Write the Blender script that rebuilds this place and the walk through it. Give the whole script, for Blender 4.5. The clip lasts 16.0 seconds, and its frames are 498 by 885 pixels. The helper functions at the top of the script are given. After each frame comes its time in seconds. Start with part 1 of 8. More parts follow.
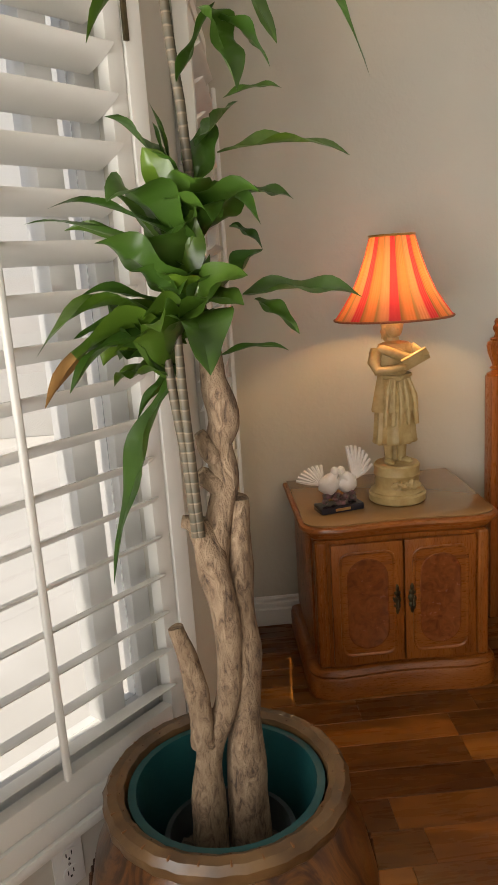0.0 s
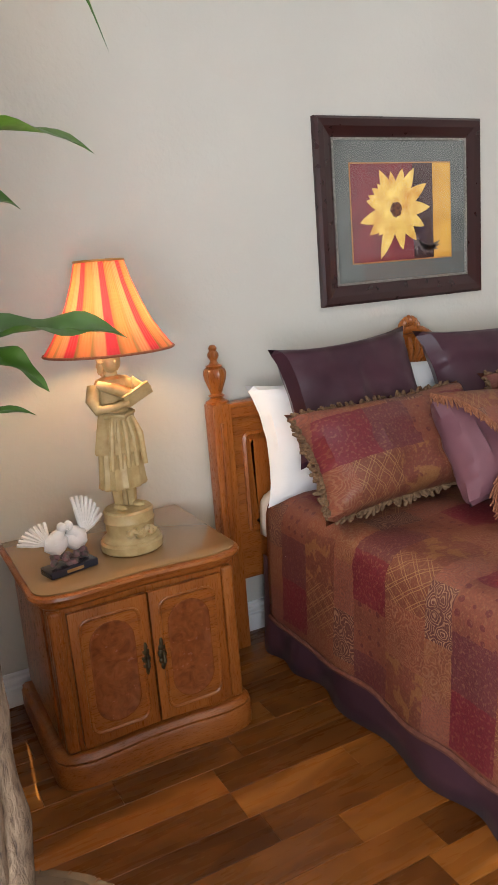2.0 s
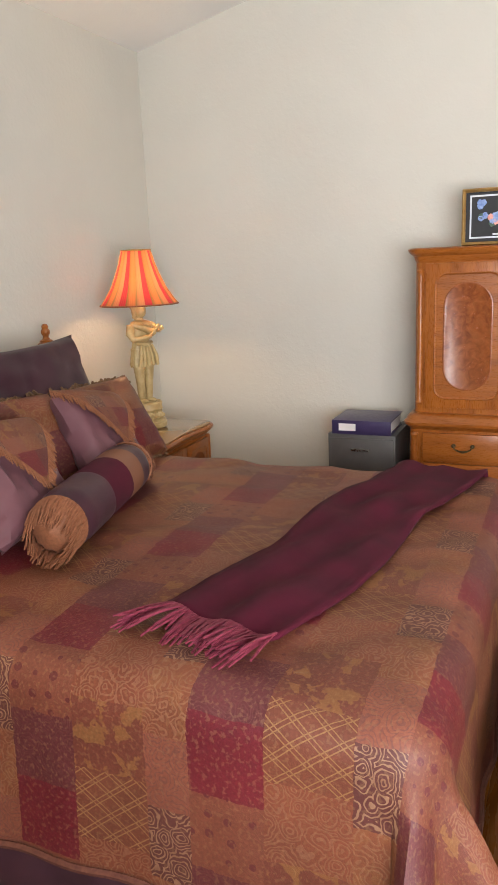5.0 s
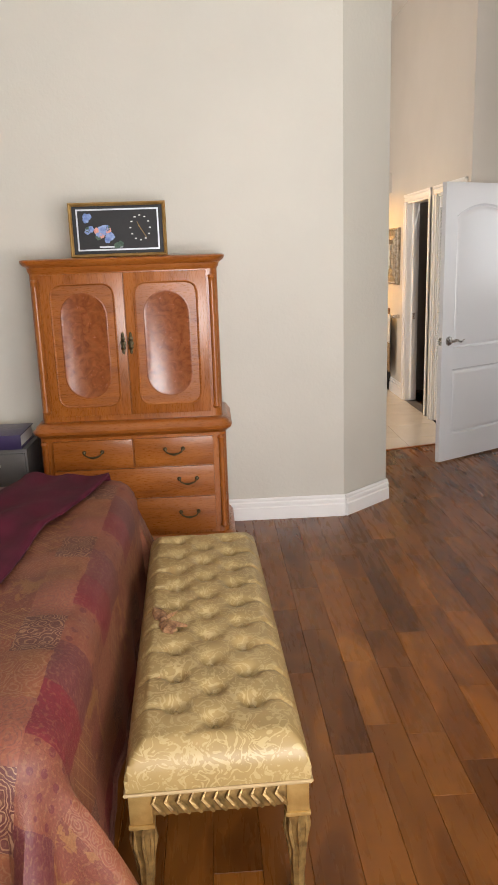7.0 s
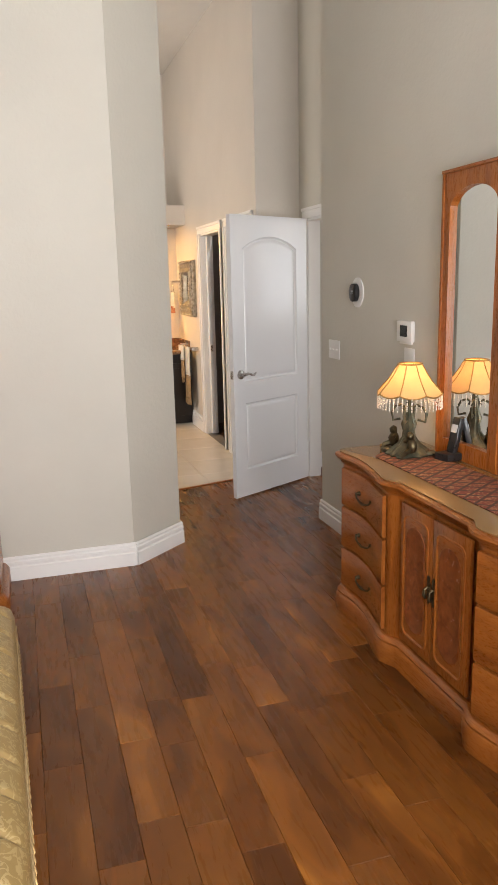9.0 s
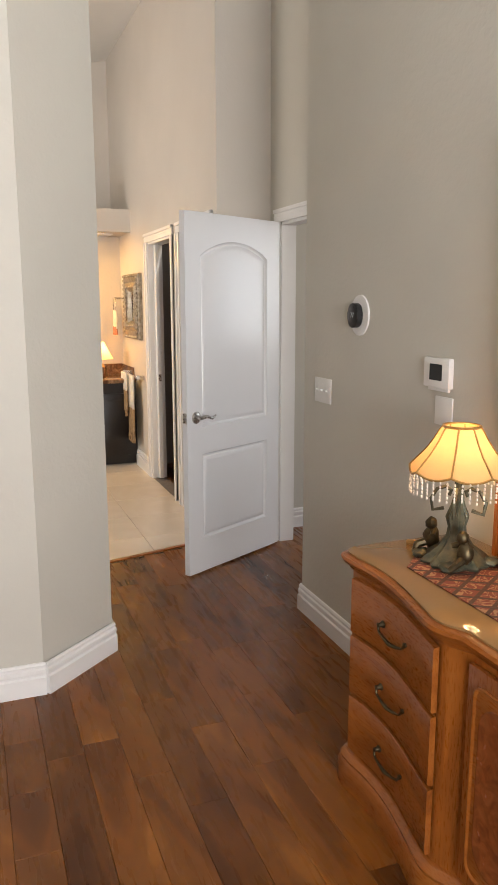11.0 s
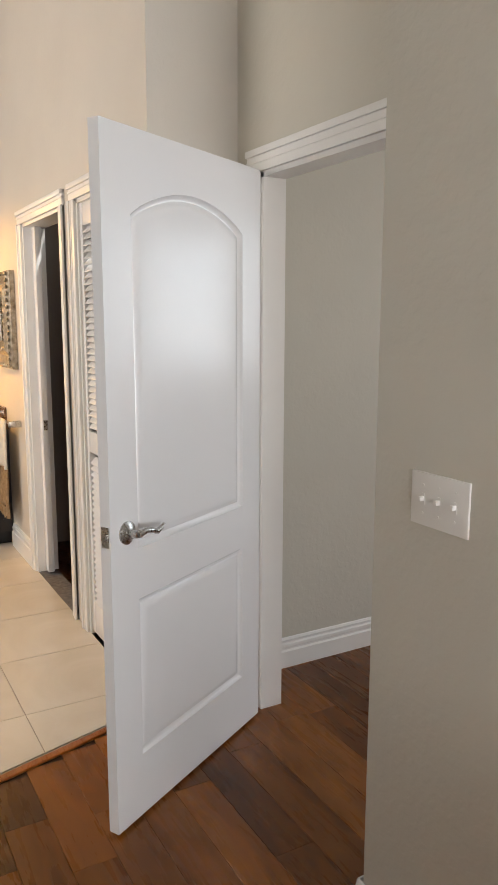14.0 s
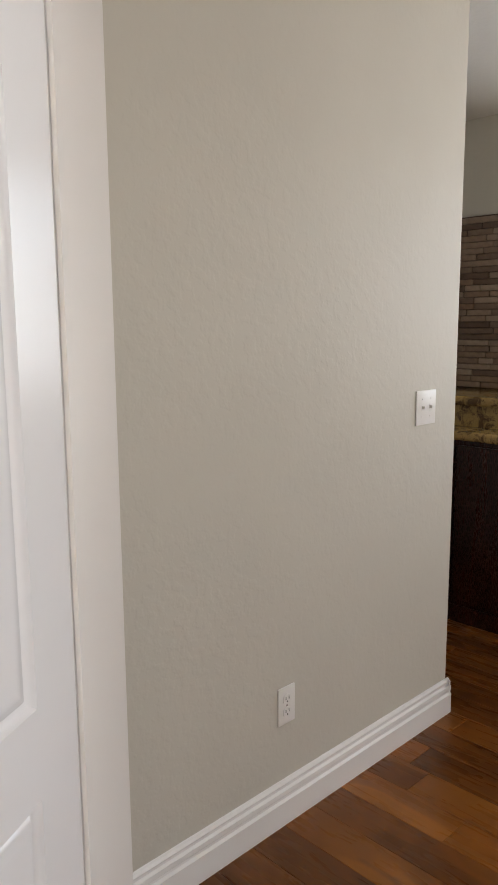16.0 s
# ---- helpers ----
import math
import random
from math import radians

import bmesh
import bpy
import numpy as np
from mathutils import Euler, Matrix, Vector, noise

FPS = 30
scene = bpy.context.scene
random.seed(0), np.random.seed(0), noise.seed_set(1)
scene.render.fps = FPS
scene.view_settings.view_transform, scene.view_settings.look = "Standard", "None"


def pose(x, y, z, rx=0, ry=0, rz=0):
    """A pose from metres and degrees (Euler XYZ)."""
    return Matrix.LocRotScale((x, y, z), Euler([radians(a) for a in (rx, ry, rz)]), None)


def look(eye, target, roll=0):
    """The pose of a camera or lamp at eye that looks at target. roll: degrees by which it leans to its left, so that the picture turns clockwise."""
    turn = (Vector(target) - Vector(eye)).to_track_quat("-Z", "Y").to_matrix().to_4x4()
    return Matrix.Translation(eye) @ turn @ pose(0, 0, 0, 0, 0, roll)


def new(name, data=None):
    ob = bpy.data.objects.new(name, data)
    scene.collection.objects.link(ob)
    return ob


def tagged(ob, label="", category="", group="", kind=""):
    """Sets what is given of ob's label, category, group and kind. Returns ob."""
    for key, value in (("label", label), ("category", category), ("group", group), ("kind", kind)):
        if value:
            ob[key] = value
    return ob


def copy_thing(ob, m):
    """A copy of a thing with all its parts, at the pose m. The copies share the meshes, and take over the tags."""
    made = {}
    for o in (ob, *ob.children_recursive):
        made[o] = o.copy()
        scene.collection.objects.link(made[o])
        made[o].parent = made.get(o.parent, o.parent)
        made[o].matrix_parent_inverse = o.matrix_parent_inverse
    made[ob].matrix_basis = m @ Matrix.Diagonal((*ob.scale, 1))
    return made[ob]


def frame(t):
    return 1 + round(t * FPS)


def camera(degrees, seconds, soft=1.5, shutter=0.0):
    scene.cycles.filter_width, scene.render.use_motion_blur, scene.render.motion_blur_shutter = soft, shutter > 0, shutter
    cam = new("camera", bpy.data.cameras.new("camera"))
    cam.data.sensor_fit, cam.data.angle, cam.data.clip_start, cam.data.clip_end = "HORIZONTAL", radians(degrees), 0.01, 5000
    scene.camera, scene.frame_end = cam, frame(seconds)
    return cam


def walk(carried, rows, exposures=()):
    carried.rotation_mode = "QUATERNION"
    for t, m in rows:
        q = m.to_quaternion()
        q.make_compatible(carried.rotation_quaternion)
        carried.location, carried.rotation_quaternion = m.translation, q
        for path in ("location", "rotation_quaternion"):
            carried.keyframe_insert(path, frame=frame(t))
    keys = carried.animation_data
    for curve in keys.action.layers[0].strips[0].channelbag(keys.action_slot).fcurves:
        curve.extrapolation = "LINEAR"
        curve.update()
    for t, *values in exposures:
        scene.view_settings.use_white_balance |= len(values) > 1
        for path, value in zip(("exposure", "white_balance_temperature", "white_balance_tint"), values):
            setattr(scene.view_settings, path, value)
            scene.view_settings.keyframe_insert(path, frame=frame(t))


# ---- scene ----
cam = camera(36.8, 16.0)
PATH = [
    (0, (0.365, 0.565, 1.586), (0.466, 2.509, 1.127), -3.9),
    (0.5, (0.307, 0.625, 1.604), (0.62, 2.547, 1.148), -3.8),
    (1, (0.287, 0.666, 1.6), (0.796, 2.547, 1.149), -3.9),
    (1.5, (0.312, 0.761, 1.59), (1.007, 2.582, 1.141), -4.3),
    (2, (0.335, 0.857, 1.596), (1.21, 2.598, 1.144), -4.6),
    (2.5, (0.326, 0.976, 1.595), (1.394, 2.604, 1.134), -4.5),
    (3, (0.334, 1.053, 1.593), (1.559, 2.567, 1.137), -4.5),
    (3.5, (0.394, 1.084, 1.585), (1.775, 2.46, 1.136), -4.0),
    (4, (0.42, 1.103, 1.586), (1.958, 2.299, 1.134), -3.3),
    (4.5, (0.425, 1.139, 1.585), (2.094, 2.141, 1.124), -2.7),
    (5, (0.438, 1.145, 1.575), (2.22, 1.922, 1.104), -2.5),
    (5.2, (0.444, 1.136, 1.57), (2.265, 1.812, 1.094), -2.4),
    (7.3, (0.406, 0.972, 1.594), (2.337, 0.781, 1.112), -1.9),
    (7.5, (0.4, 0.971, 1.59), (2.326, 0.717, 1.112), -1.9),
    (8, (0.425, 0.926, 1.592), (2.332, 0.545, 1.127), -1.8),
    (8.5, (0.52, 0.824, 1.594), (2.412, 0.347, 1.152), -1.7),
    (9, (0.688, 0.72, 1.587), (2.562, 0.162, 1.165), -1.4),
    (9.5, (0.953, 0.693, 1.588), (2.812, 0.079, 1.179), -1.0),
    (10, (1.238, 0.623, 1.576), (3.085, -0.028, 1.171), -0.6),
    (10.2, (1.371, 0.564, 1.586), (3.218, -0.096, 1.193), -0.5),
    (12.3, (2.703, 0.278, 1.522), (4.526, -0.457, 1.156), 0.7),
    (12.5, (2.845, 0.248, 1.533), (4.664, -0.5, 1.167), 0.7),
    (13, (3.177, 0.167, 1.526), (4.98, -0.629, 1.18), 0.6),
    (13.5, (3.527, 0.058, 1.537), (5.299, -0.808, 1.207), 0.3),
    (14, (3.886, -0.054, 1.531), (5.603, -1.026, 1.205), 0.1),
    (14.5, (4.222, -0.256, 1.508), (5.89, -1.309, 1.177), -0.2),
    (15, (4.555, -0.424, 1.491), (6.16, -1.569, 1.154), -0.3),
    (15.5, (4.856, -0.59, 1.479), (6.376, -1.846, 1.146), -0.4),
    (16, (5.159, -0.8, 1.461), (6.573, -2.179, 1.146), -0.4),
]
EXPOSURES = [(0.0, -0.5, 7000, 10), (0.4, -0.4, 6900, 10), (1.0, -0.12, 6350, 10), (1.8, 0.08, 5900, 10), (3.5, 0.22, 6150, 12), (5.0, 0.15, 6350, 11), (7.3, -0.1, 6550, 12), (10.0, -0.08, 6550, 12), (13.0, -0.02, 6350, 10), (14.5, 0.08, 6350, 10), (16.0, 0.3, 6500, 12)]
walk(cam, [(t, look(eye, target, roll)) for t, eye, target, roll in PATH], EXPOSURES)

# ---- light ----
world = bpy.data.worlds.new("sky")
scene.world = world
world.use_nodes = True
wn = world.node_tree
sky = wn.nodes.new("ShaderNodeTexSky")
sky.sky_type, sky.sun_disc = "NISHITA", False
sky.sun_elevation, sky.sun_rotation = radians(61), radians(225)
wn.links.new(sky.outputs[0], wn.nodes["Background"].inputs[0])
wn.nodes["Background"].inputs[1].default_value = 0.15
sun_data = bpy.data.lights.new("sun", "SUN")
sun_data.energy, sun_data.angle, sun_data.color = 5.0, radians(0.5), (1.0, 0.95, 0.86)
sun = new("sun", sun_data)
sun.matrix_world = look((-5, -5, 13), (0, 0, 0))


def area_lamp(name, eye, target, w, h, watts, color, spread=180):
    d = bpy.data.lights.new(name, "AREA")
    d.shape, d.size, d.size_y, d.energy, d.color = "RECTANGLE", w, h, watts, color
    ob = new(name, d)
    ob.matrix_world = look(eye, target)
    d.spread = radians(spread)
    return ob


def point_lamp(name, place, watts, color, size=0.03):
    d = bpy.data.lights.new(name, "POINT")
    d.energy, d.color, d.shadow_soft_size = watts, color, size
    ob = new(name, d)
    ob.location = place
    return ob


DAY = (0.965, 0.965, 0.97)
WARM = (1.0, 0.62, 0.26)
# daylight in the openings of the bay's middle and south windows and of the kitchen; bathroom and living room have added
# fill lamps in unseen openings
area_lamp("daylight_bay_middle", (-0.50, 0.3, 1.45), (4, 0.3, 3.1), 1.7, 1.5, 132, DAY, 148)
area_lamp("daylight_bay_south", (-0.12, -0.98, 1.45), (3, 1.5, 2.9), 0.7, 1.5, 46, DAY, 148)
area_lamp("fill_bathroom", (7.9, 2.28, 2.1), (7.9, -1.1, 1.0), 2.2, 1.8, 62, (1.0, 0.92, 0.84))
area_lamp("fill_living_room", (2.62, -3.1, 1.4), (6.5, -2.6, 1.3), 2.1, 1.8, 25, (1.0, 0.93, 0.84))
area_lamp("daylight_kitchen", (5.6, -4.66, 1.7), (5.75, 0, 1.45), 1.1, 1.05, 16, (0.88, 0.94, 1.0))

# ---- mesh helpers ----
def part(name, bm, material, parent=None, label="", smooth=True):
    """Links a bmesh as one mesh object, under a thing or a part when one is given."""
    me = bpy.data.meshes.new(name)
    bmesh.ops.recalc_face_normals(bm, faces=bm.faces[:])
    bm.to_mesh(me)
    bm.free()
    for m in material if isinstance(material, (list, tuple)) else (material,):
        me.materials.append(m)
    if smooth:
        me.polygons.foreach_set("use_smooth", [True] * len(me.polygons))
        me.set_sharp_from_angle(angle=radians(38))
    ob = new(name, me)
    if parent is not None:
        ob.parent = parent
    if label:
        ob["label"] = label
    return ob


def thing(name, label, category, place=(0, 0, 0), rz=0, group="", kind=""):
    ob = new(name)
    ob.empty_display_size = 0.05
    ob.matrix_basis = pose(*place, 0, 0, rz)
    return tagged(ob, label, category, group, kind)


def box(bm, x0, x1, y0, y1, z0, z1, bevel=0.0, seg=2):
    vs = [bm.verts.new((x, y, z)) for x in (x0, x1) for y in (y0, y1) for z in (z0, z1)]
    fs = [bm.faces.new([vs[i] for i in f]) for f in ((0, 1, 3, 2), (4, 6, 7, 5), (0, 4, 5, 1), (2, 3, 7, 6), (0, 2, 6, 4), (1, 5, 7, 3))]
    if bevel:
        es = list({e for f in fs for e in f.edges})
        bmesh.ops.bevel(bm, geom=es, offset=bevel, segments=seg, affect="EDGES", profile=0.6)
    return vs


def boxed(*a, **k):
    bm = bmesh.new()
    box(bm, *a, **k)
    return bm


def lathe(bm, profile, n=24, centre=(0, 0), flute=0.0, flutes=0, sx=1.0, sy=1.0):
    """A turned body from (radius, z) pairs."""
    rings = []
    for r, z in profile:
        ring = []
        for i in range(n):
            a = 2 * math.pi * i / n
            rr = r * (1 + (flute * math.cos(flutes * a) if flutes else 0))
            ring.append(bm.verts.new((centre[0] + sx * rr * math.cos(a), centre[1] + sy * rr * math.sin(a), z)))
        rings.append(ring)
    for a, b in zip(rings, rings[1:]):
        for i in range(n):
            bm.faces.new((a[i], a[(i + 1) % n], b[(i + 1) % n], b[i]))
    if profile[0][0] > 1e-4:
        bm.faces.new(rings[0][::-1])
    if profile[-1][0] > 1e-4:
        bm.faces.new(rings[-1])
    return rings


def turned(profile, n=24, **k):
    bm = bmesh.new()
    lathe(bm, profile, n, **k)
    return bm


def tube(bm, points, radii, n=10, cap=True):
    """A round limb along points."""
    pts = [Vector(p) for p in points]
    radii = radii if isinstance(radii, (list, tuple)) else [radii] * len(pts)
    rings, side = [], None
    for i, p in enumerate(pts):
        d = (pts[min(i + 1, len(pts) - 1)] - pts[max(i - 1, 0)]).normalized()
        if side is None:
            side = d.orthogonal().normalized()
        side = (side - d * side.dot(d)).normalized()
        up = d.cross(side)
        rings.append([bm.verts.new(p + radii[i] * (math.cos(a) * side + math.sin(a) * up)) for a in (2 * math.pi * k / n for k in range(n))])
    for a, b in zip(rings, rings[1:]):
        for k in range(n):
            bm.faces.new((a[k], a[(k + 1) % n], b[(k + 1) % n], b[k]))
    if cap:
        bm.faces.new(rings[0][::-1])
        bm.faces.new(rings[-1])
    return rings


def piped(points, radii, n=10):
    bm = bmesh.new()
    tube(bm, points, radii, n)
    return bm


def prism(bm, outline, lo, hi, axis="z"):
    """An outline of 2D points drawn out along an axis. axis y: outline in x, z; axis x: outline in y, z."""
    def put(u, v, w):
        return {"z": (u, v, w), "y": (u, w, v), "x": (w, u, v)}[axis]
    a = [bm.verts.new(put(u, v, lo)) for u, v in outline]
    b = [bm.verts.new(put(u, v, hi)) for u, v in outline]
    fs = [bm.faces.new(a[::-1]), bm.faces.new(b)]
    for i in range(len(a)):
        j = (i + 1) % len(a)
        fs.append(bm.faces.new((a[i], a[j], b[j], b[i])))
    return fs


def prismed(outline, lo, hi, axis="z", bevel=0.0):
    bm = bmesh.new()
    fs = prism(bm, outline, lo, hi, axis)
    if bevel:
        bmesh.ops.bevel(bm, geom=list(fs[0].edges) + list(fs[1].edges), offset=bevel, segments=2, affect="EDGES", profile=0.6)
    return bm


def blob(bm, centre, size, seed=0, rough=0.12, u=14, v=9):
    """A lumpy rounded body."""
    m = Matrix.Translation(centre) @ Matrix.Diagonal((*size, 1))
    r = bmesh.ops.create_uvsphere(bm, u_segments=u, v_segments=v, radius=1.0)
    for w in r["verts"]:
        k = 1 + rough * noise.noise(w.co * 2.3 + Vector((seed, seed * 1.7, 0)))
        w.co = m @ (w.co * k)


def offset_outline(outline, d):
    """An outline (counter-clockwise) pushed outwards by d."""
    out, n = [], len(outline)
    for i in range(n):
        p, q, r = (Vector(outline[k % n]) for k in (i - 1, i, i + 1))
        a, b = (q - p), (r - q)
        if a.length < 1e-6 or b.length < 1e-6:
            out.append(tuple(q))
            continue
        na, nb = Vector((a.y, -a.x)).normalized(), Vector((b.y, -b.x)).normalized()
        m = na + nb
        m = m.normalized() / max(0.35, m.normalized().dot(na)) if m.length > 1e-6 else na
        out.append((q.x + m.x * d, q.y + m.y * d))
    return out


def moulded(outline, steps, bm=None):
    """A body over an outline whose sides follow (offset, z) steps: table tops, cornices, plinths."""
    bm = bm or bmesh.new()
    rings = [[bm.verts.new((x, y, z)) for x, y in offset_outline(outline, d)] for d, z in steps]
    n = len(outline)
    for a, b in zip(rings, rings[1:]):
        for i in range(n):
            bm.faces.new((a[i], a[(i + 1) % n], b[(i + 1) % n], b[i]))
    bm.faces.new(rings[0][::-1])
    bm.faces.new(rings[-1])
    return bm


def octagon(cx, cz, w, h, r, n=5, notch=False):
    """A rounded (or notched) panel outline about a centre."""
    out = []
    for k, (sx, sz) in enumerate(((1, -1), (1, 1), (-1, 1), (-1, -1))):
        ox, oz = cx + sx * (w / 2 - r), cz + sz * (h / 2 - r)
        for i in range(n + 1):
            a = radians(-90 + 90 * k + 90 * i / n)
            out.append((ox + r * math.cos(a), oz + r * math.sin(a)))
    return out


def raised(bm, outline, steps, plane="y"):
    """A raised field over an outline in x, z; steps are (offset, y), going outwards from the board."""
    rings = [[bm.verts.new((x, y, z)) for x, z in offset_outline(outline, d)] for d, y in steps]
    n = len(outline)
    for a, b in zip(rings, rings[1:]):
        for i in range(n):
            bm.faces.new((a[i], a[(i + 1) % n], b[(i + 1) % n], b[i]))
    bm.faces.new(rings[-1])

# ---- materials ----
class Mat:
    """A node material with a Principled surface and short ways to add noise, ramps and bumps."""

    def __init__(self, name, color=(0.5, 0.5, 0.5), rough=0.5, metal=0.0, spec=0.5):
        self.m = bpy.data.materials.new(name)
        self.m.use_nodes = True
        self.t = self.m.node_tree
        self.b = self.t.nodes["Principled BSDF"]
        self.b.inputs["Base Color"].default_value = (*color, 1)
        self.b.inputs["Roughness"].default_value = rough
        self.b.inputs["Metallic"].default_value = metal
        self.b.inputs["Specular IOR Level"].default_value = spec
        self.coord = self.t.nodes.new("ShaderNodeTexCoord")

    def node(self, kind, **values):
        n = self.t.nodes.new(kind)
        for k, v in values.items():
            n.inputs[k.replace("_", " ")].default_value = v
        return n

    def link(self, a, b):
        self.t.links.new(a, b)

    def space(self, scale=(1, 1, 1), rot=(0, 0, 0), source="Object"):
        n = self.node("ShaderNodeMapping", Scale=scale, Rotation=rot)
        self.link(self.coord.outputs[source], n.inputs["Vector"])
        return n.outputs[0]

    def noise(self, scale=5.0, detail=4.0, rough=0.55, vector=None, distortion=0.0):
        n = self.node("ShaderNodeTexNoise", Scale=scale, Detail=detail, Roughness=rough, Distortion=distortion)
        self.link(vector or self.coord.outputs["Object"], n.inputs["Vector"])
        return n.outputs[0]

    def ramp(self, fac, stops):
        n = self.t.nodes.new("ShaderNodeValToRGB")
        e = n.color_ramp.elements
        while len(e) < len(stops):
            e.new(0.5)
        for el, (p, c) in zip(e, stops):
            el.position, el.color = p, (*c, 1) if len(c) == 3 else c
        self.link(fac, n.inputs[0])
        return n.outputs[0]

    def mix(self, fac, a, b, how="MIX"):
        n = self.t.nodes.new("ShaderNodeMix")
        n.data_type, n.blend_type = "RGBA", how
        for sock, v in ((n.inputs[0], fac), (n.inputs[6], a), (n.inputs[7], b)):
            if isinstance(v, (int, float)):
                sock.default_value = v
            elif isinstance(v, tuple):
                sock.default_value = (*v, 1)
            else:
                self.link(v, sock)
        return n.outputs[2]

    def maths(self, op, a, b=0.0):
        n = self.t.nodes.new("ShaderNodeMath")
        n.operation = op
        for sock, v in zip(n.inputs, (a, b)):
            if isinstance(v, (int, float)):
                sock.default_value = v
            else:
                self.link(v, sock)
        return n.outputs[0]

    def mixed(self, v, scale):
        n = self.node("ShaderNodeMapping", Scale=scale)
        self.link(v, n.inputs["Vector"])
        return n.outputs[0]

    def color(self, out):
        self.link(out, self.b.inputs["Base Color"])
        return self

    def rough(self, out):
        self.link(out, self.b.inputs["Roughness"])
        return self

    def bump(self, height, strength=0.3, distance=0.002):
        n = self.node("ShaderNodeBump", Strength=strength, Distance=distance)
        self.link(height, n.inputs["Height"])
        self.link(n.outputs[0], self.b.inputs["Normal"])
        return self


def varied(name, a, b, rough=0.5, metal=0.0, scale=6.0, bump=0.15, grain=60.0, spec=0.5, dist=0.0015):
    m = Mat(name, a, rough, metal, spec)
    big = m.noise(scale, 5)
    m.color(m.ramp(big, [(0.3, a), (0.7, b)]))
    fine = m.noise(grain, 3)
    m.rough(m.maths("ADD", m.maths("MULTIPLY", fine, 0.18), rough - 0.09))
    m.bump(fine, bump, dist)
    return m.m


def gloss_paint(name, a, b, rough):
    """Brushed enamel: an even sheen with faint brush marks."""
    m = Mat(name, a, rough)
    m.color(m.ramp(m.noise(2, 4), [(0.3, a), (0.7, b)]))
    m.bump(m.noise(30, 3, 0.5, m.space((6, 6, 0.6))), 0.03, 0.0006)
    return m.m


def wood(name, dark, mid, light, rough=0.32, along=(1, 12, 12), scale=3.0, random=False, burl=False):
    m = Mat(name, mid, rough)
    v = m.space(along if not burl else (1, 1, 1))
    if random:
        info = m.t.nodes.new("ShaderNodeObjectInfo")
        off = m.t.nodes.new("ShaderNodeVectorMath")
        off.operation = "ADD"
        m.link(v, off.inputs[0])
        spread = m.t.nodes.new("ShaderNodeVectorMath")
        spread.operation = "SCALE"
        comb = m.t.nodes.new("ShaderNodeCombineXYZ")
        for k in range(3):
            m.link(info.outputs["Random"], comb.inputs[k])
        m.link(comb.outputs[0], spread.inputs[0])
        spread.inputs["Scale"].default_value = 57.0
        m.link(spread.outputs[0], off.inputs[1])
        v = off.outputs[0]
    n = m.noise(scale * (6 if burl else 1), 6, 0.6, v, 1.6 if burl else 0.8)
    fine = m.noise(scale * 14, 3, 0.6, v)
    c = m.ramp(n, [(0.25, dark), (0.5, mid), (0.75, light)])
    c = m.mix(0.35, c, m.ramp(fine, [(0.3, dark), (0.7, light)]), "OVERLAY")
    if random:
        c = m.mix(1.0, c, m.ramp(info.outputs["Random"], [(0.0, (0.46, 0.42, 0.40)), (0.45, (0.74, 0.72, 0.70)), (0.8, (0.95, 0.92, 0.88)), (1.0, (1.35, 1.25, 1.1))]), "MULTIPLY")
    m.color(c)
    m.rough(m.maths("ADD", m.maths("MULTIPLY", fine, 0.2), rough - 0.08))
    m.bump(fine, 0.12, 0.001)
    return m.m


def plank_wood(name, single):
    """Oiled walnut boards: broad cathedral figure, soft streaks, knots, each board with its own tone."""
    m = Mat(name, (0.17, 0.07, 0.02), 0.3, spec=0.32)
    if single:
        pick = m.t.nodes.new("ShaderNodeObjectInfo").outputs["Random"]
    else:
        pick = m.t.nodes.new("ShaderNodeNewGeometry").outputs["Random Per Island"]
    comb = m.t.nodes.new("ShaderNodeCombineXYZ")
    for k, f in enumerate((71.0, 43.0, 19.0)):
        m.link(m.maths("MULTIPLY", pick, f), comb.inputs[k])
    off = m.t.nodes.new("ShaderNodeVectorMath")
    m.link(m.space((1.5, 5.0, 5.0)), off.inputs[0])
    m.link(comb.outputs[0], off.inputs[1])
    v = off.outputs[0]
    broad = m.noise(1.1, 2, 0.45, v, 0.5)
    rings = m.maths("SINE", m.maths("MULTIPLY", broad, 30.0))
    streak = m.noise(5.0, 4, 0.6, m.mixed(v, (0.5, 1.2, 1.2)), 0.3)
    c = m.ramp(broad, [(0.25, (0.128, 0.040, 0.0062)), (0.5, (0.212, 0.072, 0.0115)), (0.75, (0.315, 0.118, 0.020))])
    c = m.mix(0.30, c, m.ramp(rings, [(0.0, (0.26, 0.26, 0.26)), (1.0, (0.60, 0.60, 0.60))]), "OVERLAY")
    c = m.mix(0.15, c, m.ramp(streak, [(0.3, (0.36, 0.36, 0.36)), (0.7, (0.62, 0.62, 0.62))]), "OVERLAY")
    knot = m.ramp(m.noise(2.6, 2, 0.5, v), [(0.70, (0, 0, 0)), (0.78, (1, 1, 1))])
    c = m.mix(m.maths("MULTIPLY", knot, 0.4), c, (0.045, 0.015, 0.005))
    c = m.mix(1.0, c, m.ramp(pick, [(0.0, (0.55, 0.50, 0.48)), (0.3, (0.80, 0.76, 0.74)), (0.7, (1.0, 0.96, 0.92)), (0.9, (1.2, 1.16, 1.08)), (1.0, (1.5, 1.45, 1.35))]), "MULTIPLY")
    m.color(c)
    m.rough(m.maths("ADD", m.maths("MULTIPLY", streak, 0.16), 0.20))
    m.bump(streak, 0.06, 0.0008)
    return m.m


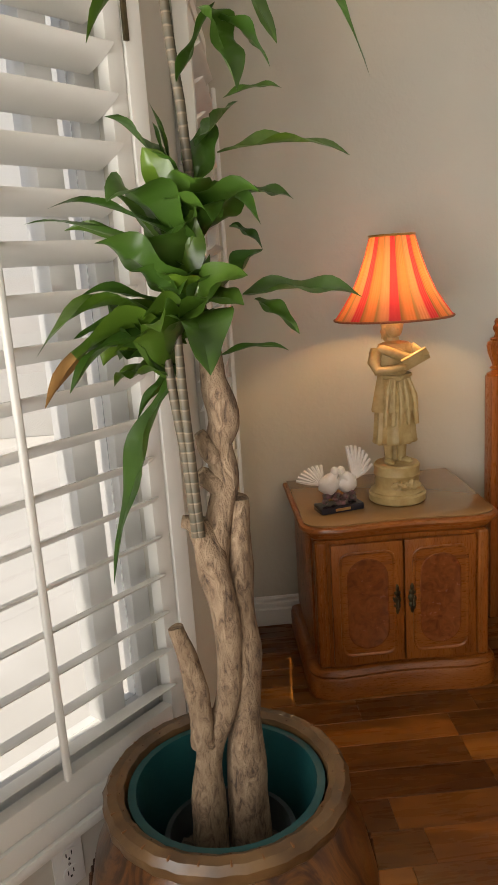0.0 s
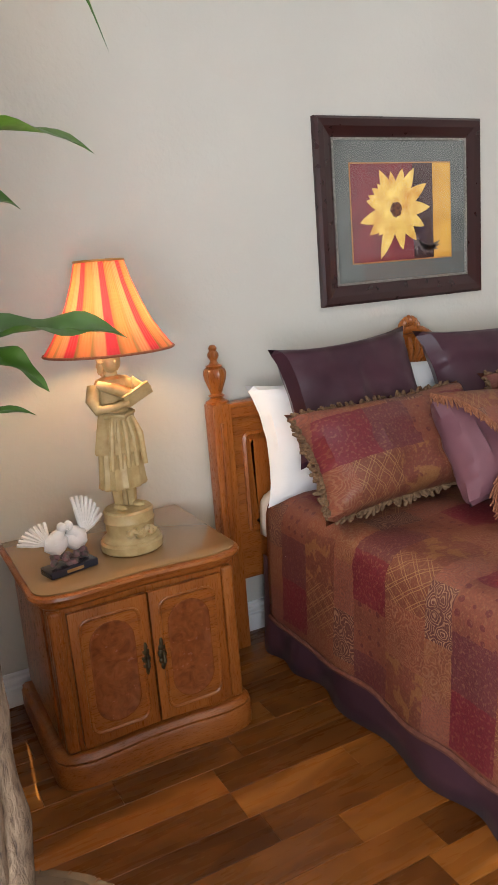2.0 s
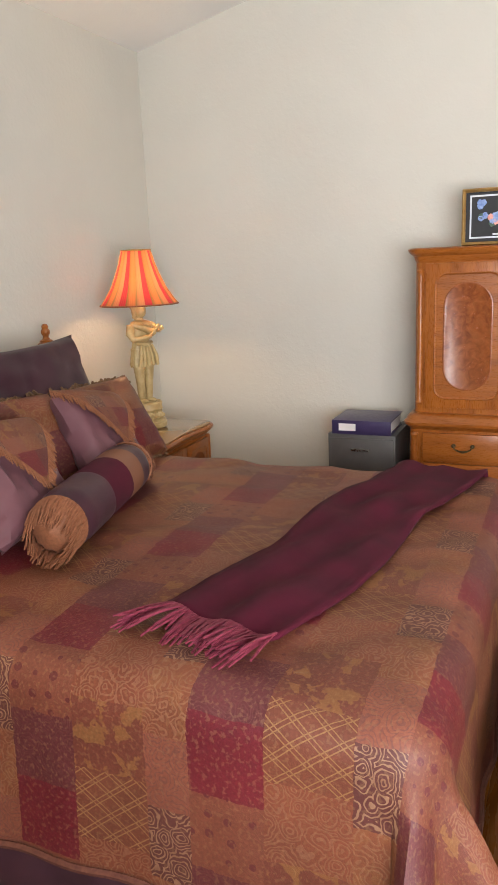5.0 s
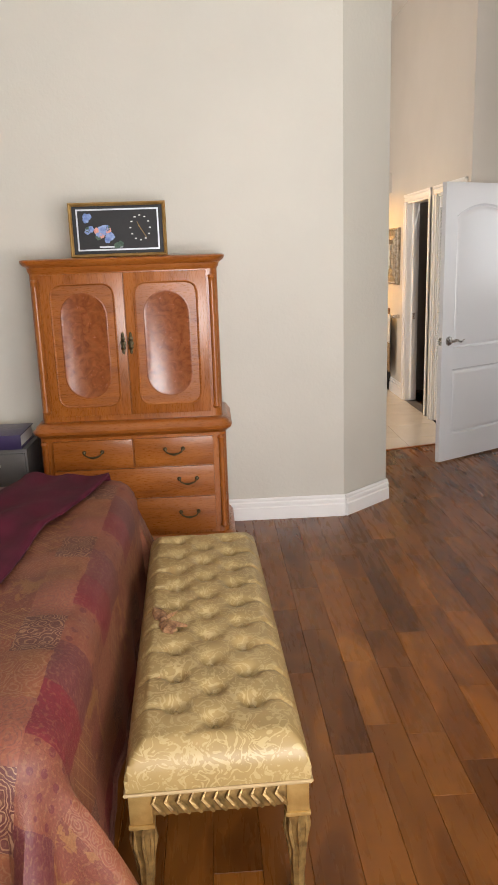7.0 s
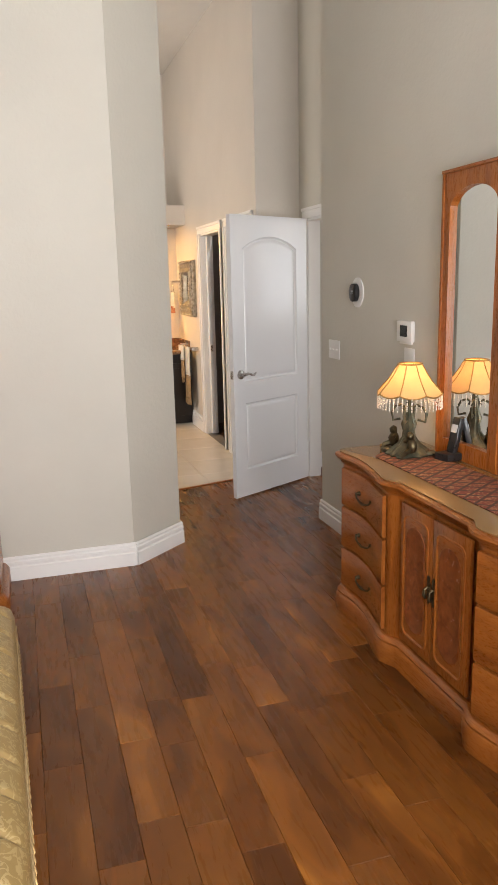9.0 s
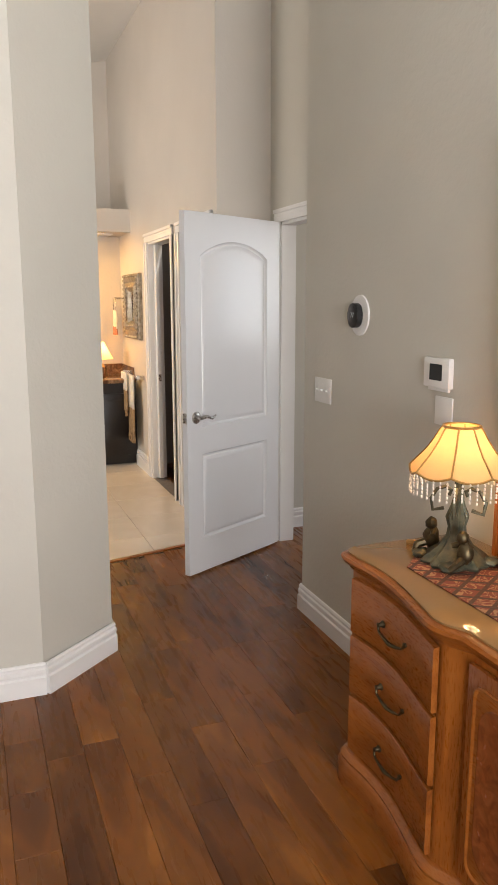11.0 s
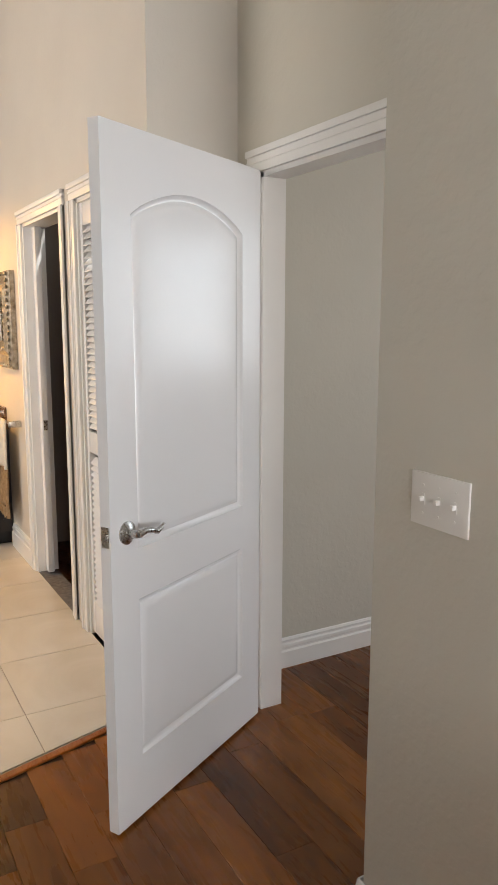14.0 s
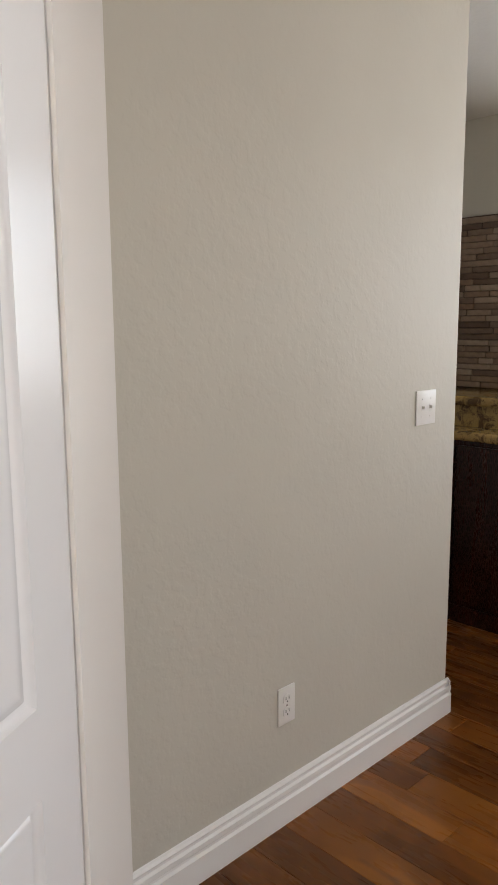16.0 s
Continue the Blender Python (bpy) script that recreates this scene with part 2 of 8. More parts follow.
def wall_paint(name, color, rough=0.55):
    m = Mat(name, color, rough, spec=0.3)
    big = m.noise(1.3, 4)
    lo = tuple(0.93 * c for c in color)
    m.color(m.ramp(big, [(0.3, lo), (0.7, color)]))
    fine = m.noise(55, 3, 0.6)
    lump = m.ramp(m.noise(38, 2, 0.5), [(0.45, (0, 0, 0)), (0.62, (1, 1, 1))])
    m.bump(m.maths("ADD", m.maths("MULTIPLY", fine, 0.6), lump), 0.2, 0.0018)
    return m.m


WALL = wall_paint("sage_wall_paint", (0.61, 0.585, 0.515))
CEIL = wall_paint("white_ceiling_paint", (0.80, 0.79, 0.76), 0.7)
BATHWALL = wall_paint("cream_wall_paint", (0.66, 0.61, 0.54))
TRIM = varied("white_trim_paint", (0.80, 0.79, 0.77), (0.835, 0.825, 0.805), 0.33, 0, 3, 0.03, 40)
DOORPAINT = gloss_paint("white_door_paint", (0.785, 0.785, 0.79), (0.81, 0.81, 0.815), 0.24)
FLOORWOOD = plank_wood("walnut_plank", True)
SUBFLOOR = varied("plank_joint", (0.035, 0.014, 0.006), (0.05, 0.02, 0.008), 0.6)
HONEY = wood("honey_oak", (0.20, 0.063, 0.011), (0.355, 0.127, 0.021), (0.445, 0.175, 0.036), 0.27, (9, 9, 1.0), 2.2)
HONEYX = wood("honey_oak_cross_grain", (0.20, 0.063, 0.011), (0.35, 0.125, 0.021), (0.44, 0.173, 0.036), 0.27, (1.0, 9, 9), 2.2)
BURL = wood("burl_veneer", (0.15, 0.042, 0.012), (0.29, 0.095, 0.027), (0.37, 0.14, 0.048), 0.22, scale=3.2, burl=True)
GROOVE = varied("dark_wood_groove", (0.05, 0.018, 0.006), (0.08, 0.03, 0.01), 0.5)
BRASS = varied("aged_brass", (0.055, 0.04, 0.022), (0.13, 0.10, 0.05), 0.42, 0.85, 30, 0.3, 120)
CHROME = varied("satin_nickel", (0.50, 0.48, 0.45), (0.56, 0.54, 0.51), 0.28, 1.0, 30, 0.05, 120)
GOLD = varied("gilded_plaster", (0.32, 0.18, 0.05), (0.50, 0.32, 0.11), 0.38, 0.55, 25, 0.5, 90)
WHITEPLASTIC = varied("white_plastic", (0.78, 0.77, 0.74), (0.81, 0.80, 0.77), 0.35, 0, 5, 0.02, 80)
BLACKPLASTIC = varied("black_plastic", (0.012, 0.012, 0.013), (0.02, 0.02, 0.021), 0.3, 0, 5, 0.03, 80)
SHUTTER = varied("white_shutter_paint", (0.74, 0.72, 0.67), (0.80, 0.78, 0.73), 0.38, 0, 4, 0.05, 50)
MAHOGANY = varied("dark_mahogany", (0.026, 0.008, 0.008), (0.033, 0.009, 0.009), 0.3, 0, 7, 0.0, 20)
MIRROR = Mat("mirror_glass", (0.88, 0.9, 0.9), 0.02, 1.0).m


def glass(name, rough=0.02, tint=(1, 1, 1)):
    m = Mat(name, tint, rough)
    m.b.inputs["Transmission Weight"].default_value = 1.0
    m.b.inputs["IOR"].default_value = 1.45
    return m.m


GLASS = glass("window_glass")


FLOORFAR = plank_wood("walnut_plank_far", False)


def stone_tile():
    m = Mat("cream_stone_tile", (0.68, 0.62, 0.54), 0.24)
    n = m.noise(2.2, 5, 0.6, None, 0.8)
    m.color(m.ramp(n, [(0.25, (0.60, 0.54, 0.45)), (0.75, (0.72, 0.67, 0.59))]))
    return m.m


TILE = stone_tile()

# ---- the setting ----
NORTH, EAST, SOUTH, BATH_EAST = 3.68, 4.80, -1.13, 10.0
RISE = 0.234


def ceiling_at(y):
    return 2.84 + RISE * (NORTH - y)


def wall(name, p, q, material=None, openings=(), thick=0.12, top=None):
    """A wall with its inner face from p to q, the room on the left hand; openings are (from, to, low, high) along it."""
    p, q = Vector((*p, 0)), Vector((*q, 0))
    d = (q - p).normalized()
    out, length = Vector((d.y, -d.x, 0)), (q - p).length
    hp, hq = (top, top) if top else (ceiling_at(p.y) + 0.04, ceiling_at(q.y) + 0.04)
    bm = bmesh.new()
    cuts = sorted({0.0, length, *(u for o in openings for u in o[:2])})
    for a, b in zip(cuts, cuts[1:]):
        spans, low = [], 0.0
        for o in sorted(o for o in openings if o[0] <= a + 1e-6 and o[1] >= b - 1e-6):
            if o[2] > low:
                spans.append((low, o[2], o[2]))
            low = o[3]
        ta, tb = hp + (hq - hp) * a / length, hp + (hq - hp) * b / length
        spans.append((low, ta, tb))
        for z0, za, zb in spans:
            vs = [bm.verts.new(p + d * u + out * s + Vector((0, 0, z))) for u, ztop in ((a, za), (b, zb)) for s in (0, thick) for z in (z0, ztop)]
            for f in ((0, 1, 3, 2), (4, 6, 7, 5), (0, 4, 5, 1), (2, 3, 7, 6), (0, 2, 6, 4), (1, 5, 7, 3)):
                bm.faces.new([vs[i] for i in f])
    return tagged(part(name, bm, material or WALL, smooth=False), "smooth sage-grey painted wall" if not material else "painted plaster wall", "wall", kind="structure")


WIN = (0.60, 2.25)
BAY = [(0.29, 2.145), (-0.45, 1.32), (-0.45, -0.6), (0.25, -1.13)]
# second, narrow window beside the north wall
wall("wall_north", (EAST, NORTH), (0.44, NORTH))
wall("wall_west_side", (0.44, NORTH), BAY[0], openings=[(0.55, 1.05, *WIN)])
wall("wall_bay_north", BAY[0], BAY[1], openings=[(0.065, 1.02, *WIN)])
wall("wall_bay_middle", BAY[1], BAY[2], openings=[(0.12, 1.80, *WIN)])
wall("wall_bay_south", BAY[2], BAY[3], openings=[(0.08, 0.80, *WIN)])
wall("wall_south", BAY[3], (5.20, SOUTH))
wall("wall_south_return", (5.20, SOUTH - 0.12), (5.20, -1.46))
DOOR_X = (5.42, 6.283)
wall("wall_doorway", (5.08, -1.46), (6.46, -1.46), thick=0.09, openings=[(DOOR_X[0] - 5.08, DOOR_X[1] - 5.08, 0, 2.045)])
wall("wall_recess", (6.46, -1.46), (6.46, -1.22), BATHWALL)
wall("wall_bath_south", (6.46, -1.10), (BATH_EAST, -1.10), BATHWALL, openings=[(0.14, 0.86, 0, 2.06), (1.11, 1.90, 0, 2.06)])
wall("wall_bath_east", (BATH_EAST, -1.10), (BATH_EAST, 2.3), BATHWALL)
# unseen opening, added to hold the bathroom's fill lamp
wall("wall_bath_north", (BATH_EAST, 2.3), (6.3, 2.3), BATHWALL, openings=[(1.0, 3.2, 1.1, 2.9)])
wall("wall_bath_west", (6.3, 2.3), (6.3, -0.13), BATHWALL)
wall("wall_passage", (6.3, -0.13), (5.09, -0.13))
wall("wall_corner", (5.09, -0.13), (EAST, 0.2))
wall("wall_east", (EAST, 0.2), (EAST, NORTH))
# hall and kitchen behind the door
wall("wall_hall_east", (6.54, -3.17), (6.54, -1.55), top=2.56)
wall("wall_hall_end", (9.5, -3.17), (6.66, -3.17), top=2.56)
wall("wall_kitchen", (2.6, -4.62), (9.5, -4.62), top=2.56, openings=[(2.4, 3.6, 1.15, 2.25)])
wall("wall_kitchen_east", (9.5, -4.62), (9.5, -3.17), top=2.56)
# the opening here is invented, a place for the living-room fill lamp
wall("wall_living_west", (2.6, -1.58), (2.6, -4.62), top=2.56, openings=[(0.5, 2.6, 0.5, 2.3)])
CLOSETWALL = wall_paint("dark_closet_wall", (0.20, 0.17, 0.15))
# closet behind the second bathroom opening, its walls a darker colour than the rooms
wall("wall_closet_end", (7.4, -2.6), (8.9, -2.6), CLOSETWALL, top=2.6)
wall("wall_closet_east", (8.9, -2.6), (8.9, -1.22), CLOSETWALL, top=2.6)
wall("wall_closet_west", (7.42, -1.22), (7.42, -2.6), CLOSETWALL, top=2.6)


def slab(name, outline, z, thick, material, label, category, sloped=False):
    bm = bmesh.new()
    lo = [bm.verts.new((x, y, ceiling_at(y) if sloped else z)) for x, y in outline]
    hi = [bm.verts.new((v.co.x, v.co.y, v.co.z + thick)) for v in lo]
    bm.faces.new(lo[::-1])
    bm.faces.new(hi)
    for i in range(len(lo)):
        j = (i + 1) % len(lo)
        bm.faces.new((lo[i], lo[j], hi[j], hi[i]))
    return tagged(part(name, bm, material, smooth=False), label, category, kind="structure")


slab("ceiling", [(-0.6, -1.7), (10.15, -1.7), (10.15, 3.85), (-0.6, 3.85)], 0, 0.1, CEIL, "sloped white painted vaulted ceiling", "ceiling", True)
slab("ceiling_hall", [(2.4, -4.75), (9.65, -4.75), (9.65, -1.47), (2.4, -1.47)], 2.53, 0.1, CEIL, "flat white painted hall ceiling", "ceiling")
slab("floor", [(0.2, -4.75), (9.65, -4.75), (9.65, -1.22), (6.47, -1.22), (6.47, -1.1), (6.19, -0.13), (6.35, 3.85), (0.36, 3.85), (0.18, 2.12), (-0.5, 1.36), (-0.5, -0.66), (0.2, -1.2)], -0.1, 0.094, SUBFLOOR, "dark walnut plank floor", "floor")
slab("floor_bathroom", [(6.475, -1.1), (BATH_EAST, -1.1), (BATH_EAST, 2.3), (6.3, 2.3), (6.3, -0.13), (6.20, -0.13)], -0.1, 0.094, varied("tile_grout", (0.50, 0.45, 0.38), (0.56, 0.5, 0.43), 0.8), "cream stone tile floor with thin joints", "floor")
slab("floor_closet", [(7.3, -2.7), (9.0, -2.7), (9.0, -1.1), (7.3, -1.1)], -0.1, 0.1, varied("grey_carpet", (0.10, 0.09, 0.09), (0.2, 0.19, 0.19), 0.95, 0, 40, 0.8, 200), "speckled grey closet carpet", "floor")
slab("ground", [(-60, -60), (60, -60), (60, 60), (-60, 60)], -0.32, 0.12, varied("patio_concrete", (0.60, 0.57, 0.53), (0.70, 0.67, 0.63), 0.85, 0, 2, 0.3, 60), "pale concrete patio and ground outside", "ground")


def baseboard(p, q, h=0.135):
    """A stepped white board along a wall's foot, the room on the left hand from p to q."""
    p, q = Vector((*p, 0)), Vector((*q, 0))
    d = (q - p).normalized()
    n = Vector((-d.y, d.x, 0))
    prof = [(0, 0), (0.019, 0), (0.019, h - 0.060), (0.012, h - 0.054), (0.012, h - 0.047), (0.0155, h - 0.041), (0.0155, h - 0.028), (0.009, h - 0.022), (0.009, h - 0.016), (0.011, h - 0.010), (0.006, h - 0.002), (0, h)]
    bm = bmesh.new()
    a = [bm.verts.new(p + n * o + Vector((0, 0, z))) for o, z in prof]
    b = [bm.verts.new(q + n * o + Vector((0, 0, z))) for o, z in prof]
    bm.faces.new(a)
    bm.faces.new(b[::-1])
    for i in range(len(prof) - 1):
        bm.faces.new((a[i], a[i + 1], b[i + 1], b[i]))
    return tagged(part("baseboard", bm, TRIM, smooth=False), "white moulded wooden baseboard", "baseboard", kind="structure")


for p, q in (((EAST, NORTH), (0.45, NORTH)), ((0.43, 3.6), (0.27, 2.16)), (BAY[0], BAY[1]), (BAY[1], BAY[2]), (BAY[3], (5.217, SOUTH)), ((5.217, SOUTH), (5.217, -1.46)),
             ((5.2, -1.46), (5.34, -1.46)), ((6.363, -1.46), (6.46, -1.46)), ((6.46, -1.46), (6.46, -1.10)), ((5.085, -0.137), (EAST - 0.006, 0.193)), ((6.2, -0.13), (5.083, -0.13)),
             ((EAST, 0.193), (EAST, NORTH)), ((6.54, -3.185), (6.54, -1.55)), ((6.8, -3.17), (6.523, -3.17)), ((6.54, -1.55), (6.363, -1.55))):
    baseboard(p, q)
baseboard((8.45, -1.10), (8.98, -1.10), 0.16)


def casing(x0, x1, y, top, face, w=0.075, head_extra=0.0, bottom=0.0):
    """Moulded trim round an opening in a wall along x, on the side that face (+1 or -1) points to, with the lining of the opening."""
    t = thing("door_casing", "white moulded door casing", "door casing", kind="structure")
    for name, a, b, z0, z1 in (("casing_leg", x0 - w, x0, bottom, top), ("casing_leg", x1, x1 + w, bottom, top), ("casing_head", x0 - w - head_extra, x1 + w + head_extra, top, top + w)):
        bm = bmesh.new()
        ys = sorted((y, y + face * 0.016))
        box(bm, a, b, *ys, z0, z1, 0.003)
        if name == "casing_leg":
            edge = (a, a + 0.022) if b <= x0 + 1e-6 else (b - 0.022, b)
            box(bm, *edge, *sorted((y, y + face * 0.024)), z0, z1, 0.004)
            box(bm, a + 0.034, a + 0.042, *sorted((y, y + face * 0.019)), z0, z1)
        else:
            box(bm, a, b, *sorted((y, y + face * 0.026)), z1 - 0.024, z1, 0.004)
            box(bm, a, b, *sorted((y, y + face * 0.019)), z0 + 0.03, z0 + 0.038)
        part(name, bm, TRIM, t)
    return t


def lining(x0, x1, y0, y1, top, t):
    for name, a in (("jamb", (x0 - 0.002, x0 + 0.018)), ("jamb", (x1 - 0.018, x1 + 0.002))):
        bm = boxed(*a, y0, y1, 0, top)
        part(name, bm, TRIM, t, smooth=False)
    part("head_jamb", boxed(x0, x1, y0, y1, top - 0.018, top + 0.002), TRIM, t, smooth=False)


c = casing(*DOOR_X, -1.46, 2.045, 1, 0.078)
lining(*DOOR_X, -1.552, -1.458, 2.045, c)
c = casing(DOOR_X[0] - 0.008, DOOR_X[1] + 0.008, -1.55, 2.053, -1, 0.07)
c = casing(7.57, 8.36, -1.10, 2.06, 1, 0.072)
lining(7.57, 8.36, -1.222, -1.098, 2.06, c)
c = casing(6.60, 7.32, -1.10, 2.06, 1, 0.072)
lining(6.60, 7.32, -1.222, -1.098, 2.06, c)
tagged(part("threshold", prismed([(6.185, -0.13), (6.215, -0.13), (6.495, -1.1), (6.465, -1.1)], -0.002, 0.008, bevel=0.003), HONEYX), "thin brown wooden threshold strip", "trim", kind="structure")

# ---- window shutters ----
def shutter_window(name, place, rz, u0, u1, z0, z1, label, mullion=None, lead=0.0):
    """A louvred shutter in its frame, local x along the wall, y into the room."""
    t = thing(name, label, "window shutters", place, rz)
    bm = bmesh.new()
    w = 0.045
    for a in ((u0 - w, u0, z0 - w, z1 + w), (u1, u1 + w, z0 - w, z1 + w), (u0, u1, z0 - w, z0), (u0, u1, z1, z1 + w)):
        box(bm, a[0], a[1], -0.01, 0.028, a[2], a[3], 0.004)
    part("frame", bm, SHUTTER, t)
    st = 0.045
    for a in ((u0 + 0.003, u0 + st), (u1 - st, u1 - 0.003)):
        part("stile", boxed(*a, -0.006, 0.024, z0 + 0.003, z1 - 0.003, 0.004), SHUTTER, t)
    part("bottom_rail", boxed(u0 + st, u1 - st, -0.006, 0.024, z0 + 0.003, z0 + 0.06, 0.004), SHUTTER, t)
    part("top_rail", boxed(u0 + st, u1 - st, -0.006, 0.024, z1 - 0.085, z1 - 0.003, 0.004), SHUTTER, t)
    z = z0 + 0.10
    bm = bmesh.new()
    n = 8
    outline = [(0.0445 * math.cos(2 * math.pi * k / 16), 0.0055 * math.sin(2 * math.pi * k / 16)) for k in range(16)]
    prism(bm, outline, u0 + st + 0.002, u1 - st - 0.002, "x")
    first = part("louvre", bm, SHUTTER, t)
    while z < z1 - 0.11:
        ob = first if first.location.z == 0 else new("louvre", first.data)
        ob.parent = t
        ob.matrix_basis = Matrix.Translation((0, 0.008, z)) @ Euler((radians(26), 0, 0)).to_matrix().to_4x4()
        z += 0.0845
    rod = u0 + (u1 - u0) * 0.37
    part("tilt_rod", boxed(rod - 0.0075, rod + 0.0075, 0.050, 0.062, z0 + 0.08, z1 - 0.15, 0.005, 3), SHUTTER, t)
    for hz in (z0 + 0.12, z1 - 0.25):
        part("hinge", boxed(u0 - 0.006, u0 + 0.004, 0.026, 0.034, hz, hz + 0.07, 0.002), BRASS, t, "dark metal hinge")
    return t


def glazing(name, place, rz, u0, u1, z0, z1, mullions=()):
    t = thing(name, "white framed glass window", "window", place, rz, kind="structure")
    bm = bmesh.new()
    for a in ((u0, u0 + 0.05, z0, z1), (u1 - 0.05, u1, z0, z1), (u0 + 0.05, u1 - 0.05, z0, z0 + 0.05), (u0 + 0.05, u1 - 0.05, z1 - 0.05, z1)):
        box(bm, a[0], a[1], -0.118, -0.065, a[2], a[3], 0.004)
    for m in mullions:
        box(bm, m - 0.03, m + 0.03, -0.115, -0.06, z0 + 0.05, z1 - 0.05, 0.004)
    part("window_frame", bm, TRIM, t)
    pane = part("pane", boxed(u0 + 0.05, u1 - 0.05, -0.092, -0.088, z0 + 0.05, z1 - 0.05), GLASS, t, smooth=False)
    pane.visible_shadow = False


RZ_N = math.degrees(math.atan2(BAY[1][1] - BAY[0][1], BAY[1][0] - BAY[0][0]))
shutter_window("window_shutter", (*BAY[0], 0), RZ_N, 0.065, 1.02, *WIN, "white louvred plantation shutters with open slats")
glazing("window_1", (*BAY[0], 0), RZ_N, 0.065, 1.02, *WIN, (0.20,))
west = Vector((BAY[0][0] - 0.44, BAY[0][1] - NORTH))
RZ_W = math.degrees(math.atan2(west.y, west.x))
shutter_window("window_shutter", (0.44 + 0.03, NORTH, 0), RZ_W, 0.55, 1.05, *WIN, "white louvred plantation shutters on narrow window")
glazing("window_2", (0.44, NORTH, 0), RZ_W, 0.55, 1.05, *WIN)
# wooden ledge under the bay window
d = Vector((BAY[1][0] - BAY[0][0], BAY[1][1] - BAY[0][1], 0)).normalized()
sill = thing("window_ledge", "white painted moulded ledge under the window", "window sill", (*BAY[0], 0), RZ_N, kind="structure")
part("moulding", boxed(0.02, 1.06, 0.0, 0.034, WIN[0] - 0.072, WIN[0] - 0.047, 0.008), SHUTTER, sill)


def faceplate(name, label, category, place, rz, w, h, kind="outlet", gangs=1):
    """A wall plate, local x along the wall, y out of it."""
    t = thing(name, label, category, place, rz)
    part("plate", boxed(-w / 2, w / 2, 0, 0.006, -h / 2, h / 2, 0.0025), WHITEPLASTIC, t)
    if kind == "outlet":
        for s in (-1, 1):
            bm = prismed(octagon(0, s * 0.02, 0.034, 0.028, 0.012), 0.006, 0.0085, "y")
            o = part("socket", bm, WHITEPLASTIC, t)
            for k in (-0.0065, 0.0065):
                part("slot", boxed(k - 0.0012, k + 0.0012, 0.0082, 0.0089, s * 0.02 - 0.001, s * 0.02 + 0.008), BLACKPLASTIC, o)
            part("slot", prismed(octagon(0, s * 0.02 - 0.007, 0.005, 0.005, 0.002), 0.0082, 0.0089, "y"), BLACKPLASTIC, o)
        part("screw", prismed(octagon(0, 0, 0.006, 0.006, 0.0029), 0.006, 0.0072, "y"), CHROME, t)
    elif kind == "switch":
        for g in range(gangs):
            x = (g - (gangs - 1) / 2) * 0.046
            part("toggle_slot", boxed(x - 0.005, x + 0.005, 0.0058, 0.0066, -0.012, 0.012), WHITEPLASTIC, t)
            bm = boxed(x - 0.004, x + 0.004, 0.005, 0.017, -0.004, 0.006, 0.0015)
            part("toggle", bm, WHITEPLASTIC, t)
            for s in (-0.03, 0.03):
                part("screw", prismed(octagon(x, s, 0.006, 0.006, 0.0029), 0.006, 0.0072, "y"), WHITEPLASTIC, t)
    return t


faceplate("light_switch", "white three-gang light switch on the sage wall", "light switch", (4.99, SOUTH, 1.16), 0, 0.165, 0.114, "switch", 3)
faceplate("light_switch", "white blank wall plate under the control panel", "wall plate", (4.045, SOUTH, 1.19), 0, 0.10, 0.10, "blank")
faceplate("light_switch", "white two-gang light switch on the hall wall", "light switch", (6.54, -2.975, 1.177), 90, 0.116, 0.116, "switch", 2)
faceplate("wall_outlet", "white duplex wall outlet on the hall wall", "outlet", (6.54, -2.287, 0.367), 90, 0.07, 0.114)
out_place = Vector((*BAY[0], 0)) + d * 0.41
faceplate("wall_outlet", "white duplex wall outlet under the window", "outlet", (out_place.x, out_place.y, 0.465), RZ_N, 0.07, 0.114)

# round smart thermostat with its white backplate
t = thing("thermostat", "black oval smart thermostat on white oval backplate", "thermostat", (4.655, SOUTH, 1.508))
part("backplate", prismed([(0.075 * math.cos(a), 0.083 * math.sin(a)) for a in (2 * math.pi * k / 40 for k in range(40))], 0, 0.008, "y", 0.003), WHITEPLASTIC, t)
body = part("body", prismed(octagon(0.012, 0, 0.085, 0.10, 0.036, 8), 0.008, 0.034, "y", 0.006), BLACKPLASTIC, t, "glossy black front")
def lettering(text, size, material, parent, m, name="lettering"):
    cu = bpy.data.curves.new(name, "FONT")
    cu.body, cu.size, cu.align_x, cu.align_y = text, size, "CENTER", "CENTER"
    cu.extrude = 0.0004
    tmp = bpy.data.objects.new(name, cu)
    me = bpy.data.meshes.new_from_object(tmp)
    bpy.data.objects.remove(tmp)
    me.materials.append(material)
    ob = new(name, me)
    ob.parent = parent
    ob.matrix_basis = m
    return ob


def glow(name, color, strength):
    m = Mat(name, color, 0.5)
    m.b.inputs["Emission Color"].default_value = (*color, 1)
    m.b.inputs["Emission Strength"].default_value = strength
    return m.m


lettering("77", 0.03, glow("display_digits", (0.35, 0.38, 0.4), 0.25), body, pose(0.012, 0.0352, 0, 90, 0, 180), "digits")
# square control panel
t = thing("control_panel", "white square wall control with dark screen", "thermostat", (4.075, SOUTH, 1.322))
part("body", boxed(-0.075, 0.075, 0, 0.022, -0.052, 0.052, 0.006), WHITEPLASTIC, t)
part("screen", boxed(-0.036, 0.036, 0.0215, 0.0235, -0.026, 0.03), varied("dark_screen", (0.03, 0.032, 0.035), (0.04, 0.042, 0.045), 0.15), t, "dark grey screen")
part("foot_strip", boxed(-0.06, 0.06, 0, 0.012, -0.064, -0.052, 0.003), WHITEPLASTIC, t)


